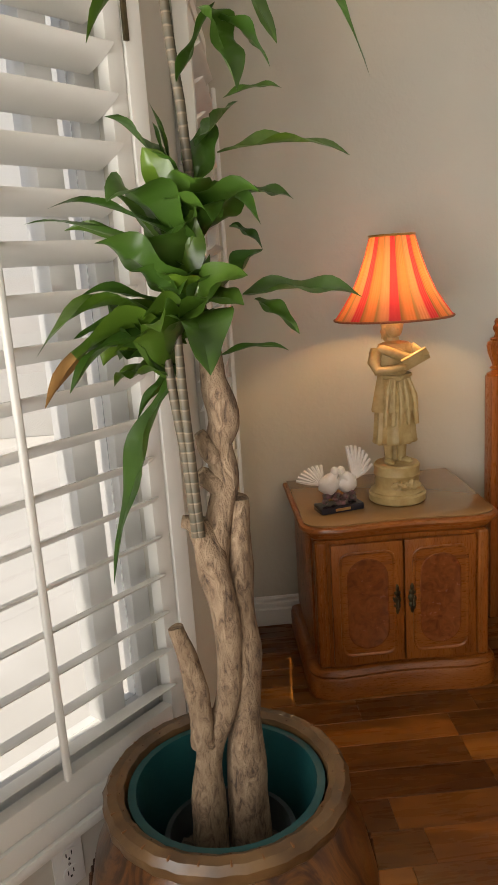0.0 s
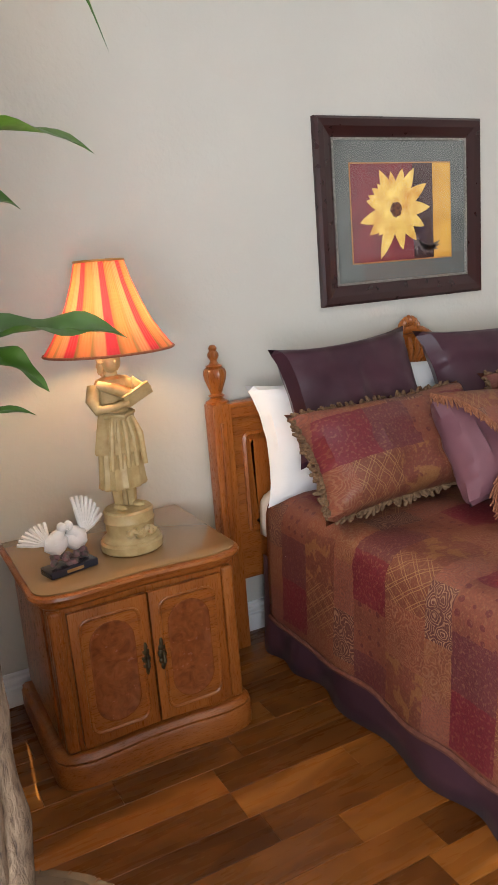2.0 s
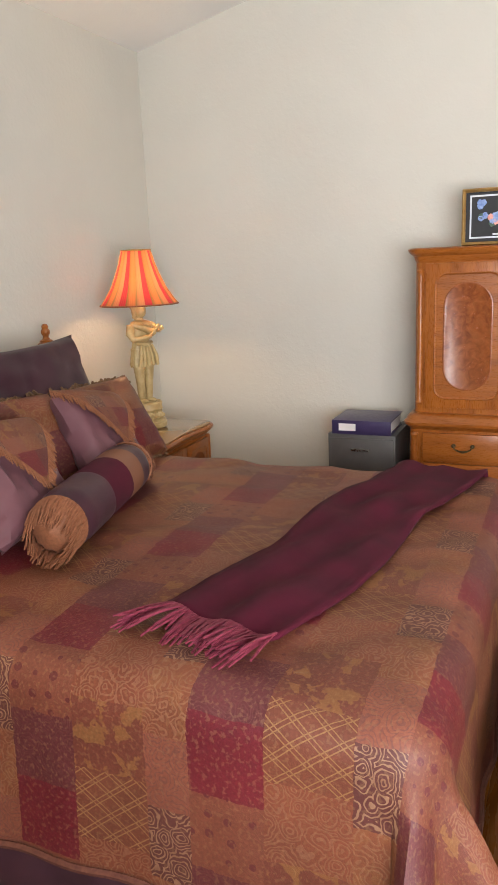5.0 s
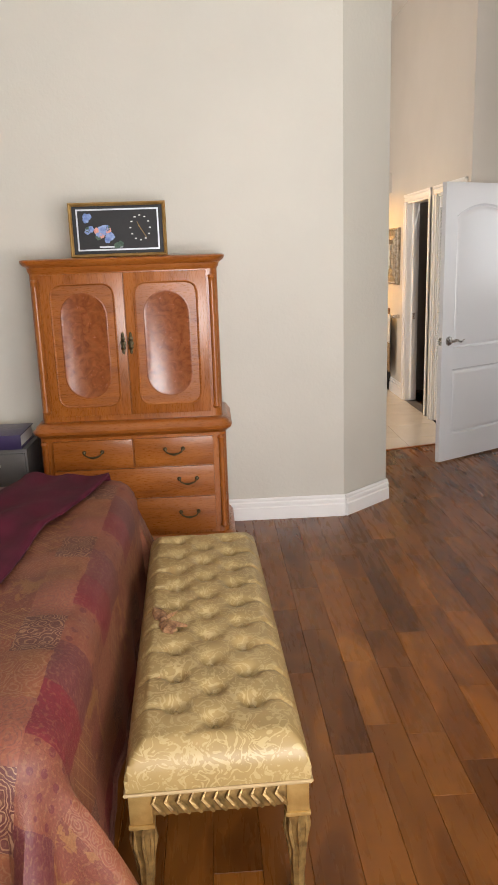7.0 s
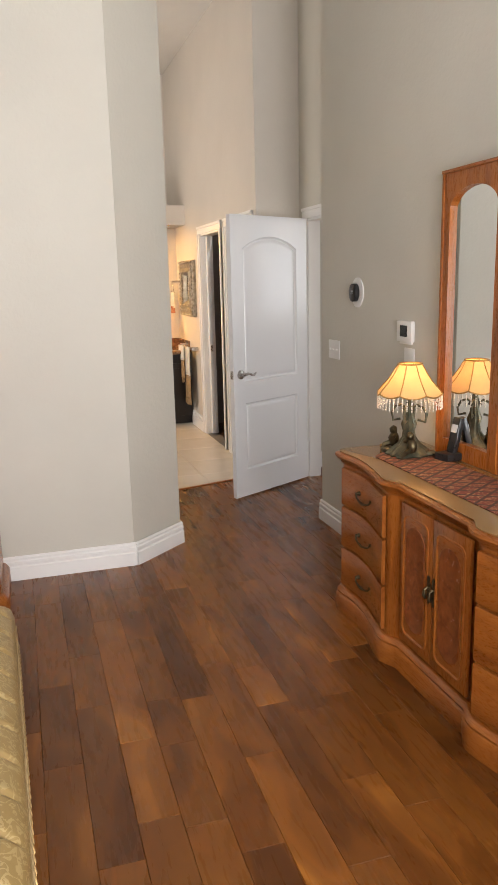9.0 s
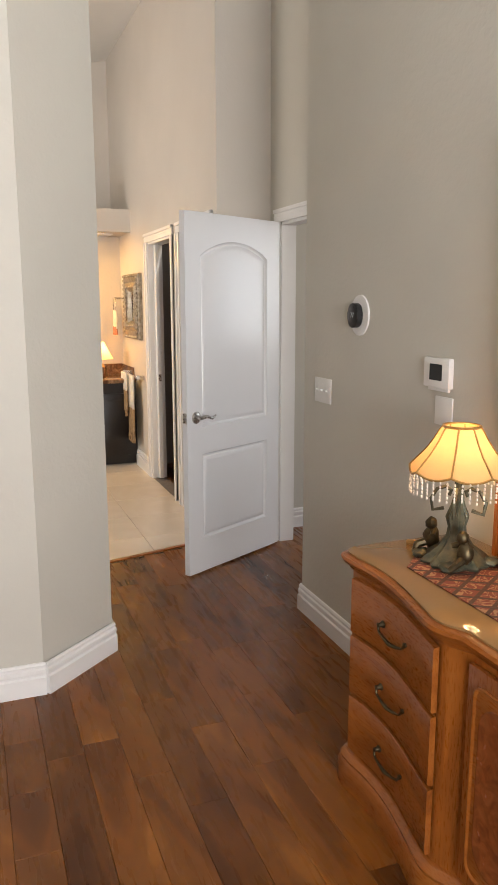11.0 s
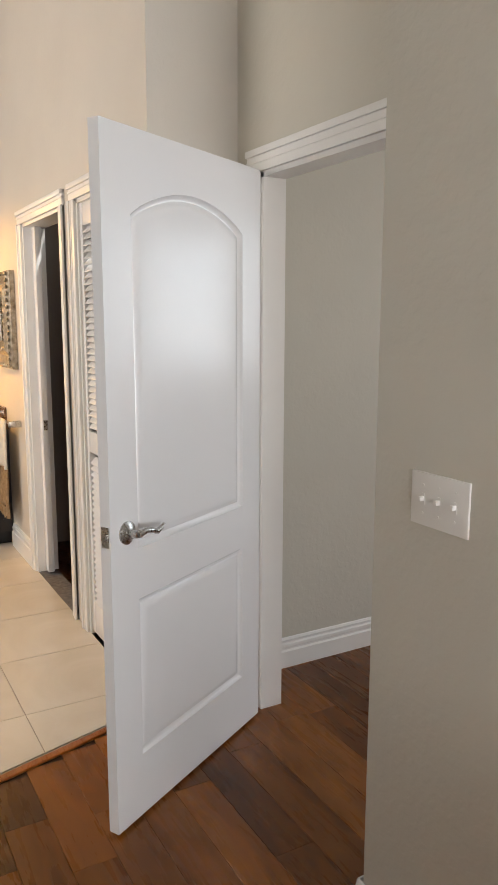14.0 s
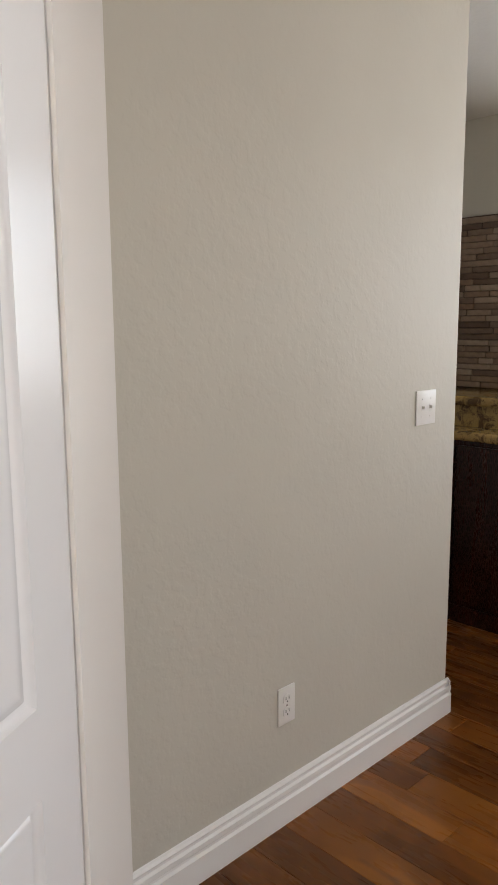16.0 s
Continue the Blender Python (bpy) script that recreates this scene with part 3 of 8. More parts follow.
# ---- the white bedroom door ----
def panel_door(place, rz, w=0.845, h=2.028, t=0.036):
    """A two-panel arch-top door; local x from the hinge to the free edge, both faces panelled."""
    door = thing("door_1", "white two-panel arch-top interior door standing open", "door", place, rz)
    st = 0.118

    def arch(x0, x1, z0, z1, rise, n=14):
        pts = [(x0, z0), (x1, z0), (x1, z1 - rise)]
        for i in range(1, n):
            k = i / n
            pts.append((x1 + (x0 - x1) * k, z1 - rise + rise * math.sin(math.pi * k) ** 0.8))
        pts.append((x0, z1 - rise))
        return pts

    upper = arch(st, w - st, 0.855, 1.885, 0.085)
    lower = [(st, 0.20), (w - st, 0.20), (w - st, 0.70), (st, 0.70)]
    bm = bmesh.new()
    outer = [(0, 0.0), (w, 0.0), (w, h), (0, h)]
    for sgn in (-1, 1):
        y = sgn * t / 2

        def vs(pts, yy):
            return [bm.verts.new((x, yy, z)) for x, z in pts]
        # face with two recessed, raised-field panels
        o = vs(outer, y)
        edges = [bm.edges.new((o[i], o[(i + 1) % 4])) for i in range(4)]
        for pts in (upper, lower):
            rings = [vs(offset_outline(pts, dd), y - sgn * dep) for dd, dep in ((0, 0), (-0.003, 0.006), (-0.012, 0.013), (-0.018, 0.013), (-0.024, 0.007), (-0.044, 0.0045), (-0.05, 0.004))]
            for a, b in zip(rings, rings[1:]):
                for i in range(len(a)):
                    bm.faces.new((a[i], a[(i + 1) % len(a)], b[(i + 1) % len(b)], b[i]))
            bm.faces.new(rings[-1])
            edges += [bm.edges.get((rings[0][i], rings[0][(i + 1) % len(rings[0])])) for i in range(len(rings[0]))]
        bmesh.ops.triangle_fill(bm, edges=edges, use_beauty=True, use_dissolve=False)
    for a, b in ((0, 1), (1, 2), (2, 3), (3, 0)):
        (xa, za), (xb, zb) = outer[a], outer[b]
        bm.faces.new([bm.verts.new(p) for p in ((xa, -t / 2, za), (xb, -t / 2, zb), (xb, t / 2, zb), (xa, t / 2, za))])
    part("leaf", bm, DOORPAINT, door)
    part("latch_plate", boxed(w - 0.0005, w + 0.0015, -0.013, 0.013, 0.885, 0.945), CHROME, door, "satin nickel latch plate")
    part("latch", boxed(w, w + 0.01, -0.008, 0.008, 0.905, 0.925, 0.003), CHROME, door)
    for sgn in (-1, 1):
        lever = part("lever_handle", turned([(0.034, 0), (0.034, 0.005), (0.027, 0.009), (0.02, 0.012), (0.012, 0.014), (0.011, 0.04), (0, 0.042)], 24), CHROME, door, "curved satin nickel lever handle")
        lever.matrix_basis = Matrix.Translation((w - 0.07, sgn * t / 2, 0.915)) @ pose(0, 0, 0, -90 * sgn, 0, 0)
        pts = [(w - 0.07, sgn * (t / 2 + 0.042), 0.915), (w - 0.10, sgn * (t / 2 + 0.046), 0.922), (w - 0.13, sgn * (t / 2 + 0.046), 0.915), (w - 0.155, sgn * (t / 2 + 0.044), 0.905), (w - 0.175, sgn * (t / 2 + 0.043), 0.912), (w - 0.188, sgn * (t / 2 + 0.043), 0.922)]
        grip = part("grip", piped(pts, [0.011, 0.010, 0.0085, 0.008, 0.0075, 0.004], 10), CHROME)
        grip.parent = lever
        grip.matrix_parent_inverse = lever.matrix_basis.inverted()
    return door


HINGE, FREE = Vector((6.247, -1.416)), Vector((5.84, -0.70))
panel_door((HINGE.x, HINGE.y, 0.012), math.degrees(math.atan2(FREE.y - HINGE.y, FREE.x - HINGE.x)), (FREE - HINGE).length)

# ---- cabinet work ----
def bail_pull(parent, x, y, z, w=0.095):
    """A drooping brass bail pull with two rosettes; y is the drawer's face, the pull stands towards -y."""
    pull = part("bail_pull", piped([(x - w / 2, y - 0.016, z), (x - w / 2 + 0.008, y - 0.02, z - 0.014), (x - w / 4, y - 0.022, z - 0.022), (x, y - 0.023, z - 0.027), (x + w / 4, y - 0.022, z - 0.022), (x + w / 2 - 0.008, y - 0.02, z - 0.014), (x + w / 2, y - 0.016, z)], [0.004, 0.0035, 0.0045, 0.0065, 0.0045, 0.0035, 0.004], 8), BRASS, parent, "aged brass bail pull")
    for s in (-1, 1):
        bm = turned([(0.011, 0), (0.011, 0.003), (0.007, 0.007), (0.006, 0.016), (0.008, 0.018), (0, 0.021)], 12)
        bm.transform(Matrix.Translation((x + s * w / 2, y, z)) @ pose(0, 0, 0, 90, 0, 0))
        part("rosette", bm, BRASS, pull)
    return pull


def door_pull(parent, x, y, z):
    """A pierced brass plate with a drop handle."""
    bm = bmesh.new()
    for dz, sx, sz in ((-0.042, 0.008, 0.016), (-0.024, 0.013, 0.013), (0, 0.016, 0.018), (0.024, 0.013, 0.013), (0.042, 0.008, 0.016)):
        blob(bm, (x, y - 0.003, z + dz), (sx, 0.005, sz), dz * 50, 0.3, 10, 6)
    plate = part("pull_plate", bm, BRASS, parent, "aged brass pierced pull plate")
    part("drop_handle", piped([(x, y - 0.006, z + 0.012), (x, y - 0.02, z + 0.004), (x, y - 0.022, z - 0.02), (x, y - 0.014, z - 0.034)], [0.004, 0.0055, 0.0075, 0.004], 8), BRASS, plate)
    return plate


def panelled_door(parent, x0, x1, z0, z1, y, knob=None, field="tall", depth=0.02):
    """A cabinet door with a notched moulding and a burl oval; its face at y, looking to -y."""
    w, h, cx, cz = x1 - x0, z1 - z0, (x0 + x1) / 2, (z0 + z1) / 2
    bm = boxed(x0 + 0.0015, x1 - 0.0015, y, y + depth, z0 + 0.0015, z1 - 0.0015, 0.003)
    door = part("cabinet_door", bm, HONEY, parent, "honey oak door with burl panel")
    mw, mh = w * 0.78, h * 0.87
    r = min(mw, mh) * 0.18
    out = octagon(cx, cz, mw, mh, r, 3)
    bm = bmesh.new()
    raised(bm, out, [(0.0, y + 0.001), (0.0, y - 0.004), (-0.004, y - 0.006), (-0.009, y - 0.004), (-0.011, y - 0.0015), (-0.013, y - 0.0015)])
    part("moulding", bm, HONEYX, door)
    ow, oh = mw * 0.70, mh * 0.84
    oval = octagon(cx, cz, ow, oh, ow * 0.49, 8)
    bm = bmesh.new()
    raised(bm, oval, [(0.004, y - 0.001), (0.004, y - 0.003), (0, y - 0.004), (-0.005, y - 0.0022)])
    part("burl_field", bm, BURL, door, "burl veneer oval")
    if knob is not None:
        door_pull(door, knob, y, cz + 0.01)
    return door


def drawer(parent, x0, x1, z0, z1, y, pulls=(0.5,), depth=0.02):
    d = part("drawer", boxed(x0 + 0.0015, x1 - 0.0015, y, y + depth, z0 + 0.0015, z1 - 0.0015, 0.004), HONEYX, parent, "honey oak drawer front")
    for k in pulls:
        bail_pull(d, x0 + (x1 - x0) * k, y, (z0 + z1) / 2 + 0.014)
    return d


GLASSTOP = Mat("glass_table_top", (0.30, 0.17, 0.07), 0.05).m


def nightstand_body():
    """Local: front towards -y, centre of the footprint at the origin."""
    w, d = 0.66, 0.56
    def front(s, bow):
        # serpentine front from left to right
        return -d / 2 - bow * (math.cos(s * math.pi * 2) * 0.5 + 0.5) + bow * 0.5
    def outline(g=0.0, bow=0.018):
        pts = [(w / 2 + g, d / 2), (-w / 2 - g, d / 2), (-w / 2 - g, -d / 2 + 0.05)]
        pts += [(-w / 2 - g + 0.05 - 0.05 * math.cos(a), -d / 2 - g + 0.05 - 0.05 * math.sin(a)) for a in (math.pi / 2 * k / 4 for k in range(1, 5))]
        pts += [(-w / 2 + 0.05 + (w - 0.1) * k / 14, front(k / 14, bow) - g) for k in range(1, 14)]
        pts += [(w / 2 + g - 0.05 + 0.05 * math.sin(a), -d / 2 - g + 0.05 - 0.05 * math.cos(a)) for a in (math.pi / 2 * k / 4 for k in range(0, 5))]
        pts += []
        return pts
    ns = thing("nightstand", "honey oak nightstand with two burl-panel doors", "nightstand", group="nightstands beside the bed")
    o = outline()
    part("plinth", moulded(o, [(0.028, 0.0), (0.028, 0.075), (0.022, 0.083), (0.024, 0.092), (0.012, 0.108), (0.0, 0.112)]), HONEYX, ns)
    part("carcass", moulded(o, [(-0.012, 0.11), (-0.012, 0.615)]), HONEY, ns)
    part("top", moulded(o, [(-0.012, 0.612), (0.004, 0.625), (0.006, 0.637), (0.026, 0.645), (0.033, 0.658), (0.030, 0.668), (0.02, 0.672)]), HONEYX, ns)
    part("glass_top", moulded(o, [(0.016, 0.6735), (0.017, 0.679), (0.015, 0.680)]), GLASSTOP, ns, "thick clear glass sheet over the top")
    y = -d / 2 - 0.012
    for s in (-1, 1):
        a, b = sorted((s * 0.002, s * (w / 2 - 0.065)))
        panelled_door(ns, a, b, 0.13, 0.60, y, s * 0.028)
        post = part("corner_post", boxed(*sorted((s * (w / 2 - 0.055), s * (w / 2 - 0.012))), y + 0.01, y + 0.05, 0.115, 0.61, 0.012, 3), HONEY, ns)
        part("flute", boxed(*sorted((s * (w / 2 - 0.041), s * (w / 2 - 0.027))), y + 0.007, y + 0.02, 0.16, 0.57, 0.006), HONEY, post)
        part("side_panel", boxed(*sorted((s * (w / 2 - 0.013), s * (w / 2 - 0.004))), -d / 2 + 0.07, d / 2 - 0.02, 0.14, 0.60, 0.003), HONEY, ns)
    return ns


ns1 = nightstand_body()
ns1.matrix_basis = pose(1.02, 3.335, 0)
ns2 = copy_thing(ns1, pose(3.94, 3.335, 0))

# ---- armoire ----
arm = thing("armoire", "honey oak armoire with burl doors over brass-pulled drawers", "armoire", (4.545, 1.415, 0), -90)


def armoire_outline(w, d, r=0.045, back=0.24):
    pts = [(w / 2, back), (-w / 2, back), (-w / 2, -d + r)]
    pts += [(-w / 2 + r - r * math.cos(a), -d + r - r * math.sin(a)) for a in (math.pi / 2 * k / 4 for k in range(1, 5))]
    pts += [(w / 2 - r + r * math.sin(a), -d + r - r * math.cos(a)) for a in (math.pi / 2 * k / 4 for k in range(0, 5))]
    return pts


up, low = armoire_outline(0.965, 0.175), armoire_outline(1.0, 0.225)
part("plinth", moulded(low, [(0.028, 0), (0.028, 0.08), (0.02, 0.092), (0.012, 0.105), (0, 0.112)]), HONEYX, arm)
part("lower_body", moulded(low, [(-0.004, 0.11), (-0.004, 0.69)]), HONEY, arm)
part("waist_moulding", moulded(low, [(-0.004, 0.675), (0.012, 0.69), (0.026, 0.70), (0.03, 0.715), (0.016, 0.728), (0.012, 0.74), (-0.002, 0.752), (-0.03, 0.757)]), HONEYX, arm)
part("upper_body", moulded(up, [(0, 0.755), (0, 1.545)]), HONEY, arm)
part("cornice", moulded(up, [(0, 1.53), (0.008, 1.543), (0.012, 1.56), (0.03, 1.572), (0.04, 1.585), (0.042, 1.596), (0.03, 1.602)]), HONEYX, arm)
for s in (-1, 1):
    panelled_door(arm, *sorted((s * 0.001, s * 0.425)), 0.785, 1.525, -0.19, s * 0.02, depth=0.016)
    for y0, z0, z1, x in ((-0.178, 0.80, 1.50, 0.452), (-0.228, 0.14, 0.66, 0.468)):
        part("quarter_column", turned([(0.016, z0), (0.022, z0 + 0.012), (0.017, z0 + 0.025), (0.016, z0 + 0.04), (0.016, z1 - 0.04), (0.017, z1 - 0.025), (0.022, z1 - 0.012), (0.016, z1)], 14, centre=(s * x, y0 + 0.008)), HONEY, arm)
    drawer(arm, *sorted((s * 0.003, s * 0.425)), 0.508, 0.662, -0.238)
for z0, z1 in ((0.335, 0.50), (0.13, 0.327)):
    drawer(arm, -0.425, 0.425, z0, z1, -0.238, (0.17, 0.83))

# framed flower clock on the armoire
BLACKMAT = varied("black_velvet", (0.006, 0.006, 0.007), (0.012, 0.012, 0.013), 0.6)
clk = thing("framed_clock", "gilt-framed flower picture with a clock on black ground", "clock", (4.50, 1.435, 1.602), -90)


def picture_frame(t, w, h, profile, material, label=""):
    """A mitred frame about w x h, its foot at z 0, face towards -y; profile is (inset from the outer edge, y)."""
    outer = [(-w / 2, 0), (w / 2, 0), (w / 2, h), (-w / 2, h)]
    bm = bmesh.new()
    rings = [[bm.verts.new((x, y, z)) for x, z in offset_outline(outer, -i)] for i, y in profile]
    for a, b in zip(rings, rings[1:] + rings[:1]):
        for i in range(4):
            bm.faces.new((a[i], a[(i + 1) % 4], b[(i + 1) % 4], b[i]))
    return part("frame", bm, material, t, label, smooth=False)


picture_frame(clk, 0.50, 0.275, [(0, 0), (0, -0.018), (0.006, -0.026), (0.012, -0.022), (0.018, -0.014), (0.018, 0)], GOLD, "narrow gilt frame")
part("backing", boxed(-0.234, 0.234, -0.008, 0, 0.016, 0.259), BLACKMAT, clk, "black mat")
SILVER = varied("silver_border", (0.5, 0.52, 0.56), (0.6, 0.62, 0.66), 0.4, 0.3)
for a in ((-0.212, 0.212, 0.034, 0.042), (-0.212, 0.212, 0.235, 0.243), (-0.212, -0.204, 0.042, 0.235), (0.204, 0.212, 0.042, 0.235)):
    part("border_strip", boxed(a[0], a[1], -0.0105, -0.008, a[2], a[3]), SILVER, clk)
BLUE = varied("blue_petals", (0.10, 0.17, 0.42), (0.32, 0.42, 0.66), 0.7, 0, 60)
PINK = varied("pink_petals", (0.62, 0.25, 0.20), (0.75, 0.4, 0.33), 0.7, 0, 60)
GREENP = varied("painted_leaves", (0.03, 0.06, 0.05), (0.08, 0.13, 0.09), 0.7, 0, 60)
rf = random.Random(9)
for k in range(30):
    a = rf.random()
    x, z = -0.17 + 0.16 * a + rf.uniform(-0.02, 0.02), 0.19 - 0.09 * a + rf.uniform(-0.045, 0.035)
    bm = bmesh.new()
    for j in range(5):
        aa = 2 * math.pi * j / 5 + k
        blob(bm, (x + 0.008 * math.cos(aa), -0.0105, z + 0.008 * math.sin(aa)), (0.009, 0.002, 0.009), k, 0.2, 8, 5)
    part("painted_flower", bm, PINK if k in (7, 13, 22) else GREENP if k % 6 == 5 else BLUE, clk)
for k in range(12):
    a = 2 * math.pi * k / 12
    part("hour_mark", boxed(0.115 + 0.05 * math.sin(a) - 0.005, 0.115 + 0.05 * math.sin(a) + 0.005, -0.0105, -0.008, 0.145 + 0.062 * math.cos(a) - 0.0025, 0.145 + 0.062 * math.cos(a) + 0.0025), WHITEPLASTIC, clk)
for dx, dz in ((0.03, -0.048), (-0.014, 0.03)):
    part("clock_hand", piped([(0.115 - dx * 0.25, -0.012, 0.145 - dz * 0.25), (0.115 + dx, -0.012, 0.145 + dz)], [0.0022, 0.0012], 6), GOLD, clk)
part("name_strip", boxed(-0.10, 0.02, -0.0105, -0.008, 0.048, 0.056), SILVER, clk)

# low metal file cabinet with a binder, between the bed and the armoire
fc = thing("file_cabinet", "low dark grey metal file cabinet against the wall", "cabinet", (4.56, 2.18, 0), -90)
GREYMETAL = varied("grey_enamel", (0.10, 0.095, 0.09), (0.14, 0.135, 0.13), 0.4, 0.2)
part("body", boxed(-0.19, 0.19, -0.2, 0.2, 0, 0.62, 0.006), GREYMETAL, fc)
for z in (0.03, 0.33):
    dr = part("drawer", boxed(-0.18, 0.18, -0.216, -0.2, z, z + 0.27, 0.005), GREYMETAL, fc)
    part("handle", boxed(-0.05, 0.05, -0.23, -0.216, z + 0.2, z + 0.215, 0.004), CHROME, dr)
bd = thing("binder", "dark purple ring binder with white label lying flat", "binder", (4.52, 2.18, 0.6205), -90)
PURPLE = varied("purple_vinyl", (0.03, 0.02, 0.07), (0.05, 0.035, 0.1), 0.35)
part("cover", boxed(-0.165, 0.165, -0.16, 0.14, 0, 0.006, 0.002), PURPLE, bd)
part("cover", boxed(-0.165, 0.165, -0.16, 0.14, 0.072, 0.078, 0.002), PURPLE, bd)
part("spine", boxed(-0.165, 0.165, -0.166, -0.16, 0, 0.078, 0.002), PURPLE, bd)
part("pages", boxed(-0.155, 0.155, -0.15, 0.13, 0.008, 0.07), WHITEPLASTIC, bd, "stack of white paper")
part("spine_label", boxed(-0.125, -0.03, -0.168, -0.166, 0.02, 0.06), WHITEPLASTIC, bd, "white spine label")

# ---- dresser ----
DR_X0, DR_X1 = 2.10, 3.90
dr = thing("dresser", "honey oak serpentine dresser with drawers and burl doors", "dresser", ((DR_X0 + DR_X1) / 2, -1.115, 0), 180)
W = DR_X1 - DR_X0


def dresser_outline():
    h = W / 2
    half = [(h, 0.0), (h, -0.40)]
    half += [(h - 0.02 * k, -0.425 - 0.006 * k) for k in range(1, 3)]
    for k in range(1, 13):
        u = k / 12
        half.append((h - 0.05 - 0.50 * u, -0.442 - 0.035 * (0.5 - 0.5 * math.cos(math.pi * u)) + 0.03 * math.sin(math.pi * u)))
    half += [(h - 0.575, -0.476), (h - 0.60, -0.468), (h - 0.625, -0.454), (h - 0.65, -0.442)]
    left = [(-x, y) for x, y in half]
    return [(h, 0.0)] [:0] + left[::1] + [(x, y) for x, y in reversed(half)]


do = dresser_outline()
part("plinth", moulded(do, [(0.022, 0), (0.022, 0.075), (0.014, 0.088), (0.016, 0.098), (0.004, 0.115), (-0.004, 0.118)]), HONEYX, dr)
part("carcass", moulded(do, [(-0.012, 0.115), (-0.012, 0.735)]), HONEY, dr)
part("top", moulded(do, [(-0.012, 0.73), (0.0, 0.742), (0.004, 0.752), (0.02, 0.762), (0.027, 0.774), (0.024, 0.784), (0.014, 0.788)]), HONEYX, dr)
part("glass_top", moulded(do, [(0.006, 0.789), (0.007, 0.795), (0.004, 0.796)]), GLASSTOP, dr, "thick clear glass sheet over the top")


def curved_drawer(parent, u0, u1, z0, z1, side):
    """A drawer front that follows the serpentine front."""
    h = W / 2
    def at(u):
        return side * (h - 0.05 - 0.50 * u), -0.442 - 0.035 * (0.5 - 0.5 * math.cos(math.pi * u)) + 0.03 * math.sin(math.pi * u) - 0.002
    bm = bmesh.new()
    n = 10
    pts = [at(u0 + (u1 - u0) * k / n) for k in range(n + 1)]
    rings = [[bm.verts.new((x, y + dy, z)) for x, y in pts] for dy, z in ((0.012, z0), (-0.003, z0 + 0.002), (-0.0055, z0 + 0.006), (-0.0055, z1 - 0.006), (-0.003, z1 - 0.002), (0.012, z1))]
    for a, b in zip(rings, rings[1:]):
        for k in range(n):
            bm.faces.new((a[k], a[k + 1], b[k + 1], b[k]))
    for k in (0, n):
        bm.faces.new([r[k] for r in rings])
    dw = part("drawer", bm, HONEYX, parent, "curved honey oak drawer front")
    mx, my = at((u0 + u1) / 2)
    bail_pull(dw, mx, my - 0.005, (z0 + z1) / 2 + 0.01, 0.14)


for s in (-1, 1):
    for z0, z1 in ((0.135, 0.325), (0.335, 0.53), (0.54, 0.72)):
        curved_drawer(dr, 0.03, 1.03, z0, z1, s)
    a, b = sorted((s * 0.001, s * 0.245))
    panelled_door(dr, a, b, 0.135, 0.72, -0.45, s * 0.018, depth=0.014)

# mirror standing on the dresser
mr = thing("dresser_mirror", "tall honey oak three-panel dresser mirror", "mirror", ((DR_X0 + DR_X1) / 2, -1.105, 0.797), 180)
for cx, pw, ph in ((-0.45, 0.44, 1.215), (0.0, 0.44, 1.215), (0.45, 0.44, 1.215)):
    bm = bmesh.new()
    w2 = pw / 2
    inner = [(cx - w2 + 0.05, 0.075), (cx + w2 - 0.05, 0.075)]
    inner += [(cx + (w2 - 0.05) * math.cos(a), ph - 0.065 - 0.085 + 0.085 * math.sin(a)) for a in (math.pi * k / 16 for k in range(17))]
    outer = [(cx - w2, 0.0), (cx + w2, 0.0), (cx + w2, ph), (cx - w2, ph)]
    ov = [bm.verts.new((x, -0.034, z)) for x, z in outer]
    iv = [bm.verts.new((x, -0.034, z)) for x, z in inner]
    es = [bm.edges.new((l[i], l[(i + 1) % len(l)])) for l in (ov, iv) for i in range(len(l))]
    bmesh.ops.triangle_fill(bm, edges=es, use_beauty=True)
    ib = [bm.verts.new((x, -0.012, z)) for x, z in inner]
    ob_ = [bm.verts.new((x, 0.0, z)) for x, z in outer]
    for f, b in ((iv, ib), (ov, ob_)):
        for i in range(len(f)):
            bm.faces.new((f[i], f[(i + 1) % len(f)], b[(i + 1) % len(f)], b[i]))
    fr = part("frame", bm, HONEY, mr, smooth=False)
    part("edge_bead", boxed(cx - w2 - 0.006, cx - w2 + 0.008, -0.040, -0.002, 0, ph), HONEY, fr)
    part("edge_bead", boxed(cx + w2 - 0.008, cx + w2 + 0.006, -0.040, -0.002, 0, ph), HONEY, fr)
    part("top_bead", boxed(cx - w2 - 0.008, cx + w2 + 0.008, -0.044, 0, ph, ph + 0.014, 0.003), HONEYX, fr)
    part("mirror_glass", prismed(inner, -0.0155, -0.0125, "y"), MIRROR, mr, "silvered mirror glass")

